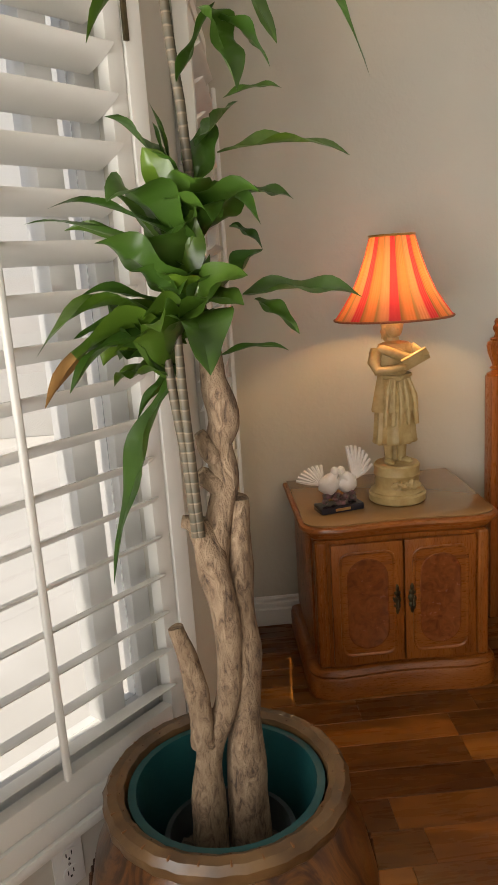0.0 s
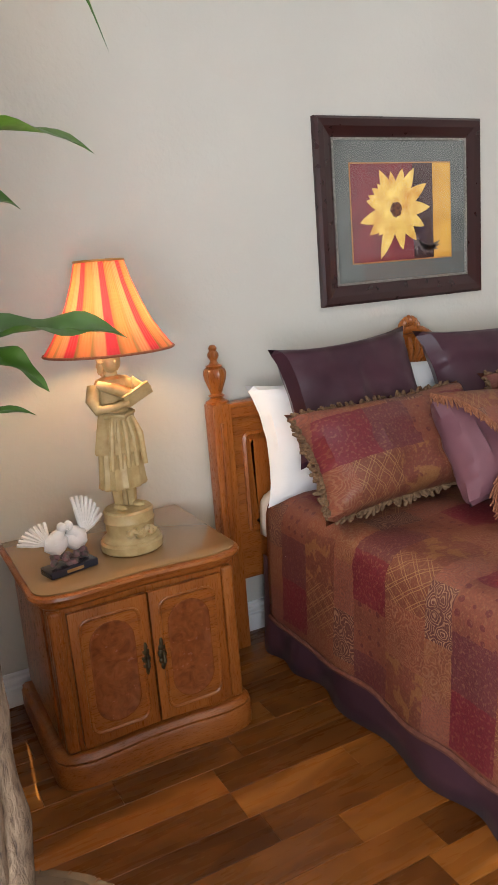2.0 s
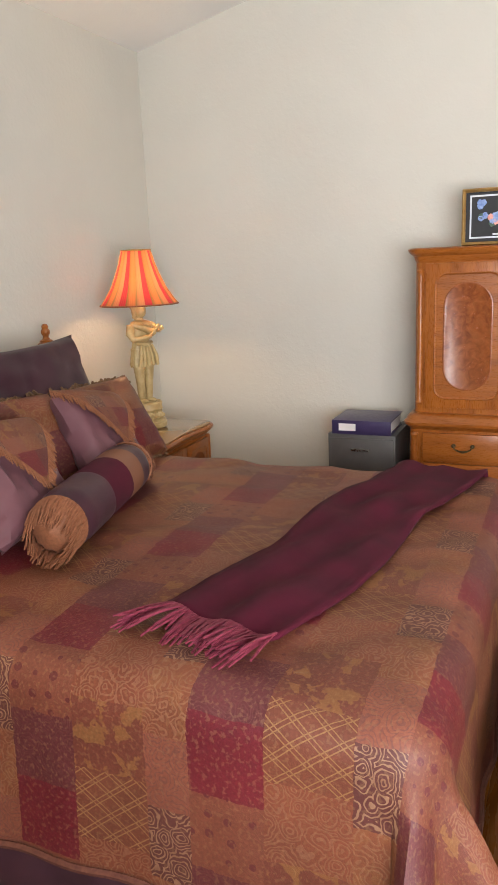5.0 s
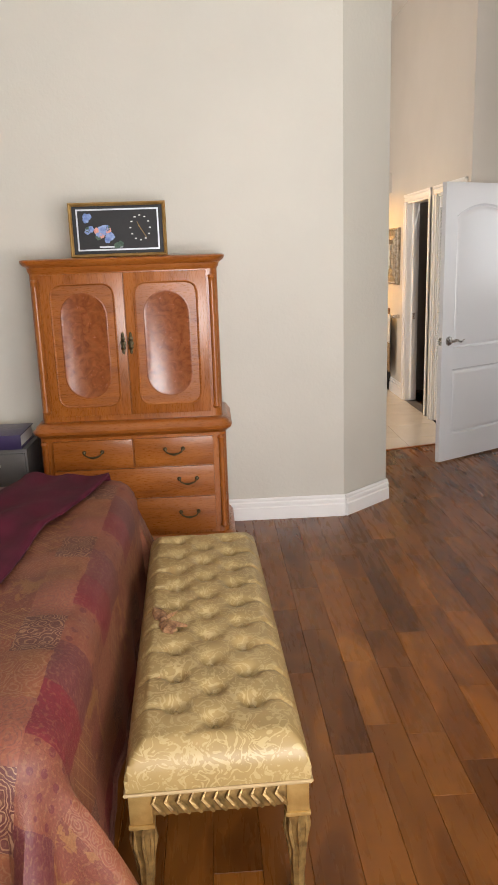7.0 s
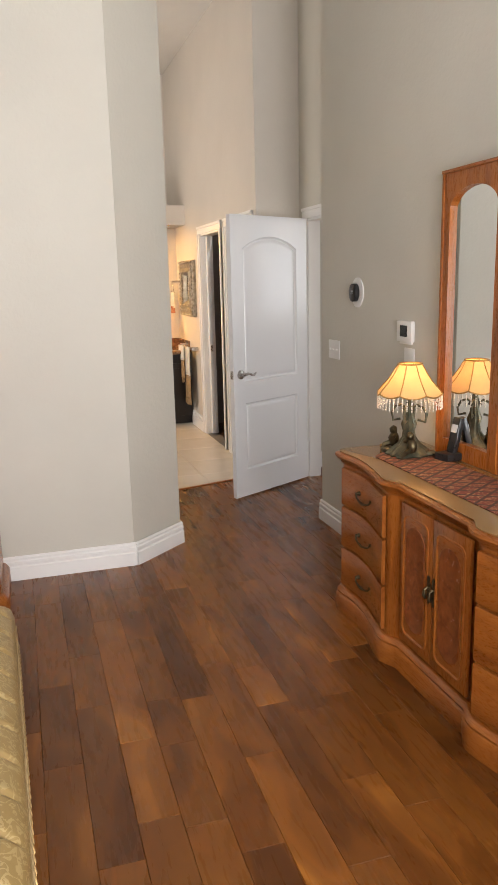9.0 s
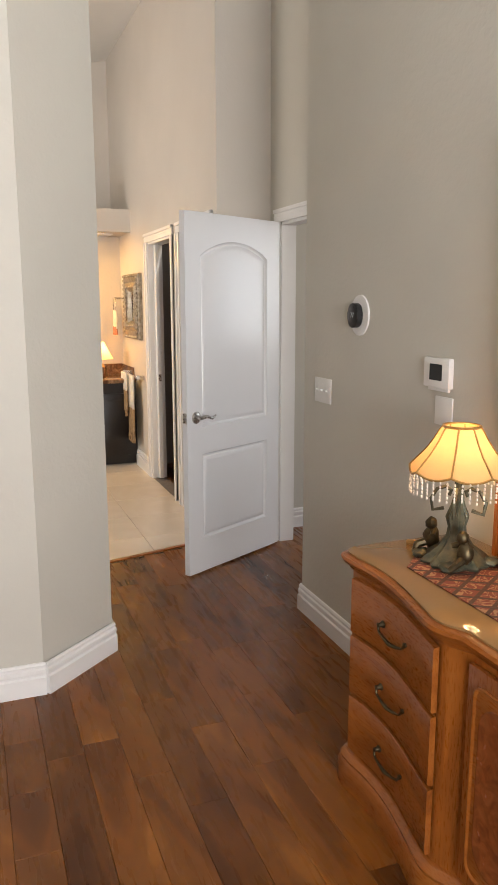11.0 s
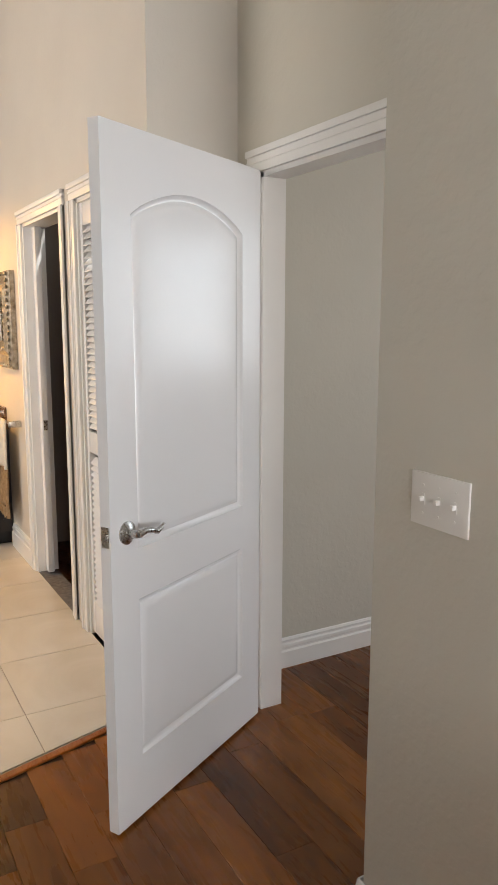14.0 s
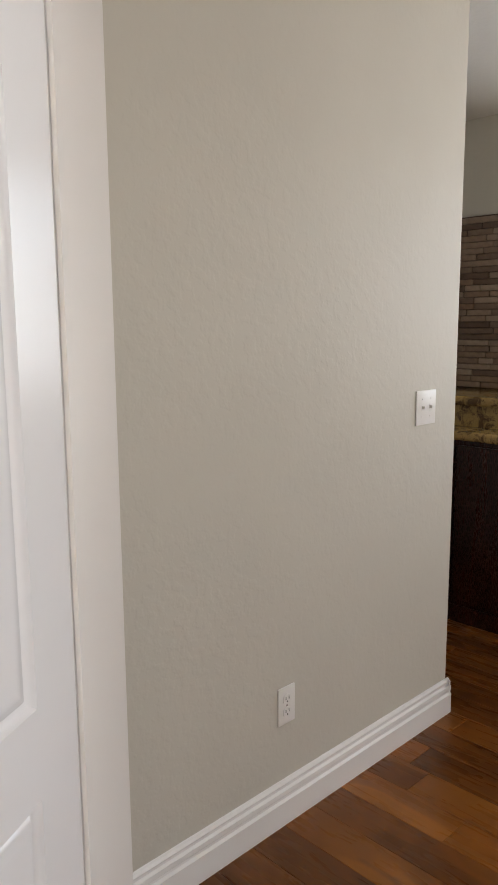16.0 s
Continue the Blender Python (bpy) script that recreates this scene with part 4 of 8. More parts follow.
# ---- the bed ----
def patchwork():
    """Brocade patchwork: square patches of rust, copper, plum and claret with woven scrolls and lattices."""
    m = Mat("patchwork_brocade", (0.2, 0.08, 0.05), 0.5, spec=0.3)
    uv = m.coord.outputs["UV"]
    def whole(x):
        return m.maths("FLOOR", x)

    edge = m.noise(40, 2, 0.5, uv)
    sep = m.t.nodes.new("ShaderNodeSeparateXYZ")
    m.link(uv, sep.inputs[0])
    wob = m.maths("MULTIPLY", m.maths("SUBTRACT", edge, 0.5), 0.010)
    across = m.maths("ADD", m.maths("ADD", sep.outputs[0], 20.0), wob)
    along = m.maths("DIVIDE", m.maths("ADD", m.maths("ADD", sep.outputs[1], 20.13), wob), 0.47)
    band = whole(along)
    place = m.maths("FRACT", along)
    # three columns to a band: narrow copper, claret, and lattice
    col = m.maths("ADD", m.maths("GREATER_THAN", place, 0.40), m.maths("GREATER_THAN", place, 0.77))
    row = whole(m.maths("ADD", m.maths("DIVIDE", across, 0.185), m.maths("ADD", m.maths("MULTIPLY", col, 0.37), m.maths("MULTIPLY", band, 1.45))))
    kind = m.maths("ADD", m.maths("MULTIPLY", col, 3.0), m.maths("MODULO", row, 3.0))
    pick = m.t.nodes.new("ShaderNodeValToRGB")
    pick.color_ramp.interpolation = "CONSTANT"
    cols = [(0.154, 0.05, 0.029), (0.148, 0.045, 0.029), (0.179, 0.056, 0.03), (0.138, 0.018, 0.025), (0.113, 0.029, 0.031), (0.169, 0.056, 0.034), (0.214, 0.075, 0.046), (0.19, 0.065, 0.033), (0.101, 0.034, 0.029)]
    e = pick.color_ramp.elements
    while len(e) < len(cols):
        e.new(0.5)
    for k, (el, c) in enumerate(zip(e, cols)):
        el.position, el.color = k / 9, (*c, 1)
    m.link(m.maths("ADD", m.maths("DIVIDE", kind, 9.0), 0.05), pick.inputs[0])

    def only(k):
        return m.maths("COMPARE", kind, float(k))

    base = m.mix(1.0, pick.outputs[0], m.ramp(m.noise(5, 4, 0.6, uv), [(0.3, (0.80, 0.74, 0.74)), (0.7, (1.12, 1.06, 1.0))]), "MULTIPLY")
    # curled woven lines round scattered centres
    warp = m.t.nodes.new("ShaderNodeVectorMath")
    warp.operation = "SCALE"
    warp.inputs["Scale"].default_value = 0.035
    wn_ = m.node("ShaderNodeTexNoise", Scale=22.0, Detail=2.0)
    m.link(uv, wn_.inputs["Vector"])
    m.link(wn_.outputs["Color"], warp.inputs[0])
    bent = m.t.nodes.new("ShaderNodeVectorMath")
    m.link(uv, bent.inputs[0])
    m.link(warp.outputs[0], bent.inputs[1])
    vor = m.node("ShaderNodeTexVoronoi", Scale=20.0)
    m.link(bent.outputs[0], vor.inputs["Vector"])
    curls = m.ramp(m.maths("SINE", m.maths("MULTIPLY", vor.outputs[0], 40.0)), [(0.35, (0, 0, 0)), (0.62, (1, 1, 1))])
    gold = m.ramp(m.noise(20, 2, 0.5, uv), [(0.3, (0.24, 0.125, 0.068)), (0.7, (0.34, 0.20, 0.115))])
    c = m.mix(m.maths("MULTIPLY", m.maths("MULTIPLY", curls, only(8)), 0.75), base, gold)
    c = m.mix(m.maths("MULTIPLY", m.maths("MULTIPLY", curls, only(6)), 0.60), c, (0.135, 0.050, 0.040))
    c = m.mix(m.maths("MULTIPLY", m.maths("MULTIPLY", curls, only(4)), 0.20), c, (0.16, 0.07, 0.05))
    # gold lattice of doubled lines
    lines = []
    for a in (38, -38):
        w = m.t.nodes.new("ShaderNodeTexWave")
        w.inputs["Scale"].default_value = 7.0
        m.link(m.space((1, 1, 1), (0, 0, radians(a)), "UV"), w.inputs["Vector"])
        g = w.outputs[1]
        lines.append(m.maths("MULTIPLY", m.maths("GREATER_THAN", g, 0.80), m.maths("LESS_THAN", g, 0.93)))
    c = m.mix(m.maths("MULTIPLY", m.maths("MULTIPLY", m.maths("MAXIMUM", *lines), only(0)), 0.7), c, (0.27, 0.15, 0.06))
    # ochre blossoms, copper sprigs and claret dots
    flower = m.ramp(m.noise(17, 3, 0.6, uv, 0.5), [(0.52, (0, 0, 0)), (0.56, (1, 1, 1))])
    c = m.mix(m.maths("MULTIPLY", m.maths("MULTIPLY", flower, m.maths("ADD", only(1), m.maths("MULTIPLY", only(7), 0.35))), 0.6), c, (0.24, 0.115, 0.036))
    dot = m.node("ShaderNodeTexVoronoi", Scale=20.0, Randomness=0.25)
    m.link(uv, dot.inputs["Vector"])
    spots = m.maths("LESS_THAN", dot.outputs[0], 0.22)
    c = m.mix(m.maths("MULTIPLY", spots, m.maths("ADD", m.maths("MULTIPLY", only(5), 0.8), m.maths("MULTIPLY", only(3), 0.25))), c, (0.10, 0.018, 0.022))
    sprig = m.ramp(m.noise(85, 2, 0.5, uv), [(0.54, (0, 0, 0)), (0.62, (1, 1, 1))])
    c = m.mix(m.maths("MULTIPLY", sprig, 0.22), c, (0.27, 0.155, 0.07))
    c = m.mix(m.maths("MULTIPLY", m.maths("MULTIPLY", curls, m.maths("ADD", only(2), only(7))), 0.34), c, (0.27, 0.15, 0.085))
    shade = m.ramp(m.noise(140, 2, 0.5, uv), [(0.35, (0.70, 0.66, 0.66)), (0.65, (1.12, 1.10, 1.08))])
    c = m.mix(0.4, c, shade, "MULTIPLY")
    m.color(c)
    weave = m.noise(420, 2, 0.5, uv)
    m.bump(m.maths("ADD", m.maths("MULTIPLY", curls, 0.6), weave), 0.3, 0.0012)
    return m.m


def cloth(name, a, b, rough=0.5, sheen=0.3, scale=8, weave=350, bump=0.2, fold=0.0):
    m = Mat(name, a, rough, spec=0.22)
    m.color(m.ramp(m.noise(scale, 4), [(0.3, a), (0.7, b)]))
    m.b.inputs["Sheen Weight"].default_value = 0.06 * sheen
    m.bump(m.noise(weave, 2), bump, 0.0012)
    return m.m


BROCADE = patchwork()
PLUM = cloth("plum_satin", (0.034, 0.012, 0.019), (0.058, 0.022, 0.031), 0.34, 0.3, 6)
MAUVE = cloth("mauve_satin", (0.13, 0.055, 0.065), (0.17, 0.075, 0.085), 0.3, 0.3, 6)
SKIRTCLOTH = cloth("plum_bed_skirt", (0.050, 0.020, 0.027), (0.080, 0.034, 0.043), 0.42, 0.3, 5)
WHITELINEN = cloth("white_linen", (0.76, 0.75, 0.73), (0.82, 0.81, 0.79), 0.75, 0.1, 6)
FRINGE = cloth("rust_fringe", (0.20, 0.075, 0.035), (0.30, 0.12, 0.06), 0.6, 0.2, 90)
OLIVEFRINGE = cloth("olive_brown_fringe", (0.10, 0.055, 0.03), (0.20, 0.12, 0.06), 0.7, 0.2, 90)
HEM = cloth("rust_hem", (0.10, 0.035, 0.024), (0.16, 0.06, 0.038), 0.6, 0.2, 60)
VELVET = cloth("claret_velvet", (0.046, 0.0026, 0.010), (0.080, 0.0050, 0.018), 0.9, 0.2, 7)
ROSEFRINGE = cloth("rose_fringe", (0.15, 0.018, 0.038), (0.27, 0.045, 0.075), 0.55, 0.3, 90)

BX, BY0, BY1, BW, BTOP = 2.55, 1.40, 3.52, 0.87, 0.715
bed = thing("bed", "king bed with carved honey oak headboard and plum skirt", "bed", (BX, 3.60, 0))
# headboard
for s in (-1, 1):
    part("bed_post", boxed(s * 0.975 - 0.042, s * 0.975 + 0.042, -0.06, 0.024, 0, 1.075, 0.008), HONEY, bed)
    part("post_flute", boxed(s * 0.975 - 0.014, s * 0.975 + 0.014, -0.066, -0.058, 0.35, 1.0, 0.006), HONEY, bed)
    part("finial", turned([(0.044, 1.073), (0.046, 1.084), (0.03, 1.092), (0.022, 1.10), (0.034, 1.108), (0.022, 1.116), (0.028, 1.135), (0.041, 1.17), (0.046, 1.20), (0.040, 1.216), (0.03, 1.222), (0.034, 1.228), (0.018, 1.236), (0.013, 1.25), (0.021, 1.264), (0.022, 1.276), (0.014, 1.288), (0.017, 1.298), (0.010, 1.31), (0, 1.313)], 24, centre=(s * 0.975, -0.018), flute=0.04, flutes=12), HONEY, bed, "turned urn finial")
part("head_panel", boxed(-0.94, 0.94, -0.03, 0.0, 0.30, 1.02), HONEYX, bed)
part("top_rail", boxed(-0.94, 0.94, -0.05, 0.012, 1.005, 1.055, 0.01, 3), HONEYX, bed)
part("cap_moulding", boxed(-0.945, 0.945, -0.058, 0.018, 1.050, 1.070, 0.007, 3), HONEYX, bed)
for k in (-1, 0, 1):
    bm = bmesh.new()
    raised(bm, octagon(k * 0.62, 0.72, 0.53, 0.44, 0.03, 3), [(0.0, -0.029), (0.0, -0.038), (-0.012, -0.044), (-0.03, -0.034), (-0.05, -0.036)])
    part("raised_panel", bm, HONEY, bed)
bm = prismed([(0.215 * math.cos(a), 1.06 + 0.215 * math.sin(a)) for a in (math.pi * k / 20 for k in range(21))], -0.03, 0.0, "y", 0.006)
crest = part("carved_crest", bm, HONEYX, bed, "carved shell crest")
part("crest_moulding", piped([(0.205 * math.cos(a), -0.03, 1.066 + 0.205 * math.sin(a)) for a in (math.pi * k / 24 for k in range(25))], 0.022, 10), HONEY, crest)
for k in range(9):
    a = math.pi * (0.1 + 0.8 * k / 8)
    part("shell_lobe", piped([(0.03 * math.cos(a), -0.036, 1.07 + 0.03 * math.sin(a)), (0.10 * math.cos(a), -0.046, 1.07 + 0.10 * math.sin(a)), (0.165 * math.cos(a), -0.034, 1.07 + 0.165 * math.sin(a))], [0.008, 0.017, 0.012], 8), HONEY, crest)
for s in (-1, 1):
    part("scroll", piped([(s * (0.215 + 0.05 * (1 - k / 14) * math.cos(k * 0.5)), -0.03, 1.092 + 0.045 * (1 - k / 14) * math.sin(k * 0.5)) for k in range(14)], 0.011, 8), HONEY, crest)
bm = bmesh.new()
for k in range(7):
    a = math.pi * (0.15 + 0.7 * k / 6)
    blob(bm, (0.05 * math.cos(a), -0.04, 1.262 + 0.05 * math.sin(a)), (0.015, 0.02, 0.022), k, 0.2, 8, 6)
part("crest_flower", bm, HONEY, crest)
# mattress and box spring
part("box_spring", boxed(-0.84, 0.84, BY0 + 0.08 - 3.6, -0.09, 0.16, 0.40, 0.03), SKIRTCLOTH, bed)
part("mattress", boxed(-0.83, 0.83, BY0 + 0.06 - 3.6, -0.09, 0.40, 0.665, 0.05, 3), WHITELINEN, bed, "white mattress")
part("bed_rail", boxed(-0.80, 0.80, -2.1, -0.06, 0.0, 0.16), SKIRTCLOTH, bed)


def skirt():
    """A gathered skirt round three sides."""
    bm = bmesh.new()
    path = []
    x, y0, y1 = 0.862, BY0 + 0.05 - 3.6, -0.1
    n = 360
    for k in range(n + 1):
        u = k / n * (2 * (y1 - y0) + 2 * x)
        if u < y1 - y0:
            path.append(((-x, y1 - u), (-1, 0), u))
        elif u < y1 - y0 + 2 * x:
            path.append(((-x + u - (y1 - y0), y0), (0, -1), u))
        else:
            path.append(((x, y0 + u - (y1 - y0) - 2 * x), (1, 0), u))
    rows = []
    for j, z in enumerate((0.42, 0.30, 0.18, 0.08, 0.006)):
        row = []
        for (px, py), (nx, ny), u in path:
            g = (1 - z / 0.42)
            wv = 0.015 * math.sin(u * 21 + 2.4 * math.sin(u * 4)) + 0.022 * noise.noise(Vector((u * 3.5, 0, 0)))
            off = g * (0.026 + wv)
            row.append(bm.verts.new((px + nx * off, py + ny * off, z)))
        rows.append(row)
    for a, b in zip(rows, rows[1:]):
        for k in range(n):
            bm.faces.new((a[k], a[k + 1], b[k + 1], b[k]))
    ob = part("bed_skirt", bm, SKIRTCLOTH, bed, "gathered plum satin bed skirt")
    md = ob.modifiers.new("thick", "SOLIDIFY")
    md.thickness = 0.004


skirt()


def draped(name, w, l, r, drop, top, parent, material, label, centre, res=0.035, seed=0, uvscale=1.0, hem=None):
    """A cloth laid over a box of w x l, hanging over the two long sides and the foot (low y)."""
    bm = bmesh.new()
    uvl = bm.loops.layers.uv.new("UVMap")
    sx0, sx1, ty0, ty1 = -w / 2 - drop, w / 2 + drop, -l / 2 - drop, l / 2
    nx, ny = int((sx1 - sx0) / res), int((ty1 - ty0) / res)
    grid = []
    for j in range(ny + 1):
        row = []
        for i in range(nx + 1):
            s, t = sx0 + (sx1 - sx0) * i / nx, ty0 + (ty1 - ty0) * j / ny
            ix, iy = max(-w / 2 + r, min(w / 2 - r, s)), max(-l / 2 + r, min(l / 2, t))
            dx, dy = s - ix, t - iy
            dd = math.hypot(dx, dy)
            n = (dx / dd, dy / dd) if dd > 1e-6 else (0, 0)
            wave = 0.014 * noise.noise(Vector((s * 3.1, t * 3.1, seed))) + 0.009 * noise.noise(Vector((s * 8, t * 8, seed))) - 0.008 * max(0.0, 1 - 5 * abs(noise.noise(Vector((s * 4 + t, t * 2.6, seed + 7)))))
            if dd < r * math.pi / 2:
                f, g = r * math.sin(dd / r), r * (1 - math.cos(dd / r))
                z = top - g + wave
            else:
                k = dd - r * math.pi / 2
                along = s if abs(dy) > abs(dx) else t
                corner = min(1.0, abs(dx * dy) * 60)
                ripple = k * (0.05 + 0.09 * noise.noise(Vector((along * 4.2, seed, 3))) + corner * (0.24 + 0.16 * math.sin(6 * math.atan2(dy, dx))))
                f, z = r + ripple + 0.2 * wave, max(0.2, top - r - k * (0.97 - 0.08 * corner))
            row.append((bm.verts.new((ix + n[0] * f, iy + n[1] * f, z)), (s * uvscale, t * uvscale)))
        grid.append(row)
    for j in range(ny):
        for i in range(nx):
            q = (grid[j][i], grid[j][i + 1], grid[j + 1][i + 1], grid[j + 1][i])
            f = bm.faces.new([v for v, _ in q])
            for lp, (_, c) in zip(f.loops, q):
                lp[uvl].uv = c
    edge = [grid[j][0][0].co.copy() for j in range(ny, 0, -1)] + [v.co.copy() for v, _ in grid[0]] + [grid[j][nx][0].co.copy() for j in range(1, ny + 1)]
    ob = part(name, bm, material, parent, label)
    md = ob.modifiers.new("thick", "SOLIDIFY")
    md.thickness = 0.022
    md.offset = -1
    if hem:
        part("hem_binding", piped(edge, 0.011, 6), hem, parent, "rust corded hem")
    return ob


cover = thing("comforter", "patchwork brocade comforter in rust, plum and claret", "bedding", (BX, 2.345, 0))
draped("quilt", 1.80, 2.07, 0.10, 0.50, BTOP, cover, BROCADE, "", None, seed=2, hem=HEM)
sheet = thing("bed_sheet", "white linen sheet and pillow edge hanging at the head", "bedding", (BX, 3.36, 0))
draped("linen", 1.71, 0.30, 0.06, 0.16, 0.690, sheet, WHITELINEN, "", None, seed=5)


def pillow_bm(w, h, d, seed=0, pinch=0.12, n=22, uvoff=(0, 0)):
    """A stuffed cushion in the x, z plane, thick along y."""
    bm = bmesh.new()
    uvl = bm.loops.layers.uv.new("UVMap")
    sides = []
    for sgn in (-1, 1):
        g = []
        for j in range(n + 1):
            row = []
            for i in range(n + 1):
                a, b = 2 * i / n - 1, 2 * j / n - 1
                k = (1 - abs(a) ** 3.4) * (1 - abs(b) ** 3.4)
                soft = 1 + 0.03 * (a * b) ** 4
                px = soft * a * w / 2 * (1 - pinch * (1 - abs(b) ** 2) * a * a)
                pz = soft * b * h / 2 * (1 - pinch * (1 - abs(a) ** 2) * b * b)
                lump = 1 + 0.18 * noise.noise(Vector((a * 2.2 + seed, b * 2.2, sgn)))
                crease = 0.012 * noise.noise(Vector((a * 7 + seed, b * 3, sgn * 2))) + 0.012 * (1 - abs(noise.noise(Vector((a * 4 - b * 3 + seed, b * 2 + a, sgn))) * 3)) * abs(a * b)
                y = sgn * (d / 2 * max(k, 0) ** 0.42 * lump + crease * (0.3 + k))
                if (i in (0, n) or j in (0, n)):
                    y = 0.006 * noise.noise(Vector((a * 5, b * 5, seed)))
                row.append((bm.verts.new((px, y, pz)), (px + uvoff[0], pz + uvoff[1])))
            g.append(row)
        sides.append(g)
        for j in range(n):
            for i in range(n):
                q = (g[j][i], g[j][i + 1], g[j + 1][i + 1], g[j + 1][i])
                f = bm.faces.new([v for v, _ in q])
                for lp, (_, c) in zip(f.loops, q):
                    lp[uvl].uv = c
    bmesh.ops.remove_doubles(bm, verts=bm.verts[:], dist=0.0004)
    return bm


def fringe_bm(points, outward, length, seed=0, step=0.008, r=0.0022, sag=0.3):
    """Twisted strands along a line of points; outward gives the direction for a position 0..1."""
    bm = bmesh.new()
    rr = random.Random(seed)
    pts = [Vector(p) for p in points]
    total = sum((b - a).length for a, b in zip(pts, pts[1:]))
    done = 0.0
    for a, b in zip(pts, pts[1:]):
        seg = (b - a).length
        m = max(1, int(seg / step))
        for i in range(m):
            p = a.lerp(b, i / m)
            o = Vector(outward((done + seg * i / m) / total)).normalized()
            ln = length * rr.uniform(0.8, 1.15)
            j = Vector((rr.uniform(-1, 1), rr.uniform(-1, 1), rr.uniform(-1, 1))) * length * 0.16
            tube(bm, [p, p + o * ln * 0.5 + j * 0.5 + Vector((0, 0, 0.004)), p + o * ln + j + Vector((0, 0, -sag * ln * 0.3))], [r, r * 1.25, r * 0.8], 4)
        done += seg
    return bm


def pillow(name, label, place, rot, w, h, d, material, seed=0, ruffle=None, flap=None, group="", uvoff=(0, 0), pinch=0.10):
    t = tagged(new(name), label, "pillow", group)
    t.matrix_basis = pose(*place, *rot)
    part("cushion", pillow_bm(w, h, d, seed, pinch, uvoff=uvoff), material, t)
    if ruffle:
        edge = [(-w / 2, 0, -h / 2), (w / 2, 0, -h / 2), (w / 2, 0, h / 2), (-w / 2, 0, h / 2), (-w / 2, 0, -h / 2)]
        per, acc = [], 0
        dense = []
        for a, b in zip(edge, edge[1:]):
            a, b = Vector(a), Vector(b)
            for k in range(8):
                p = a.lerp(b, k / 8) * (0.935 if k == 0 else 0.985 if k in (1, 7) else 1.0)
                s = 1 - pinch * 0.85 * math.sin(math.pi * k / 8)
                dense.append(Vector((p.x * (s if abs(a.x - b.x) < 1e-6 else 1), 0, p.z * (s if abs(a.z - b.z) < 1e-6 else 1))))
        dense.append(dense[0])
        bm = bmesh.new()
        mid = Vector((0, 0, 0))
        fr = random.Random(seed)
        for a, b in zip(dense, dense[1:]):
            for k in range(10):
                p = a.lerp(b, k / 10)
                o = (p - mid).normalized()
                j = Vector((fr.uniform(-1, 1) * 0.012, fr.uniform(-1, 1) * 0.014, fr.uniform(-1, 1) * 0.012))
                tube(bm, [p * 0.97, p + o * 0.009 + j * 0.8, p + o * 0.017 + j * 1.3], [0.008, 0.009, 0.005], 5)
        part("ruffle", bm, ruffle, t, "frayed olive-brown fringe")
    if flap:
        bm = bmesh.new()
        uvl = bm.loops.layers.uv.new("UVMap")
        n = 12
        rows = []
        for j in range(n + 1):
            b = j / n
            half = (1 - b) * (w / 2 + 0.01)
            row = []
            for i in range(n + 1):
                a = 2 * i / n - 1
                x, z = a * half, h / 2 - b * h * 0.68
                aa, bb = x / (w / 2), z / (h / 2)
                k = max(0, (1 - min(1, abs(aa)) ** 3.4) * (1 - min(1, abs(bb)) ** 3.4))
                row.append((bm.verts.new((x, -d / 2 * k ** 0.42 * 1.2 - 0.014, z + 0.012)), (x * 1.9 + uvoff[0], z * 1.9 + uvoff[1])))
            rows.append(row)
        for j in range(n):
            for i in range(n):
                q = (rows[j][i], rows[j][i + 1], rows[j + 1][i + 1], rows[j + 1][i])
                if (q[2][0].co - q[3][0].co).length < 1e-6:
                    q = q[:3]
                f = bm.faces.new([v for v, _ in q])
                for lp, (_, c) in zip(f.loops, q):
                    lp[uvl].uv = c
        left = [r[0][0].co.copy() for r in rows]
        right = [r[-1][0].co.copy() for r in rows]
        part("flap", bm, BROCADE, t, "brocade triangular flap")
        part("tassel_fringe", fringe_bm(left + right[::-1], lambda u: (-0.35 if u < 0.5 else 0.35, -0.12, -1), 0.036, seed, 0.0045, 0.0026), FRINGE, t, "rust tassel fringe")
    return t


G = "pillows on the bed"
pillow("pillow", "white linen pillow behind the brocade sham", (2.0, 3.37, 0.92), (-14, 0, 0), 0.72, 0.47, 0.16, WHITELINEN, 1, group=G)
pillow("pillow", "white linen pillow between the plum pillows", (2.72, 3.40, 0.93), (-16, 0, 0), 0.80, 0.46, 0.15, WHITELINEN, 2, group=G)
pillow("pillow", "dark plum satin pillow leaning on the headboard", (2.03, 3.27, 1.08), (-20, -2, 0), 0.63, 0.46, 0.19, PLUM, 3, group=G)
pillow("pillow", "long dark plum satin pillow leaning on the headboard", (2.90, 3.25, 1.04), (-22, 1, 0), 1.0, 0.50, 0.2, PLUM, 4, group=G)
pillow("pillow", "patchwork brocade sham with frayed fringe", (2.02, 3.0, 0.915), (-30, 0, 4), 0.82, 0.40, 0.26, BROCADE, 5, OLIVEFRINGE, group=G, uvoff=(0.4, 0.3))
pillow("pillow", "patchwork brocade sham with frayed fringe", (3.03, 3.03, 0.895), (-32, 2, -3), 0.90, 0.43, 0.22, BROCADE, 6, OLIVEFRINGE, group=G, uvoff=(1.4, 0.9))
pillow("pillow", "mauve satin square pillow with tasselled brocade flap", (2.29, 2.80, 0.905), (-30, 7, 8), 0.46, 0.40, 0.17, MAUVE, 7, None, True, group=G, uvoff=(0.2, 1.3))
pillow("pillow", "mauve satin square pillow with tasselled brocade flap", (2.93, 2.88, 0.895), (-32, 12, 2), 0.44, 0.40, 0.15, MAUVE, 8, None, True, group=G, uvoff=(0.9, 1.7))

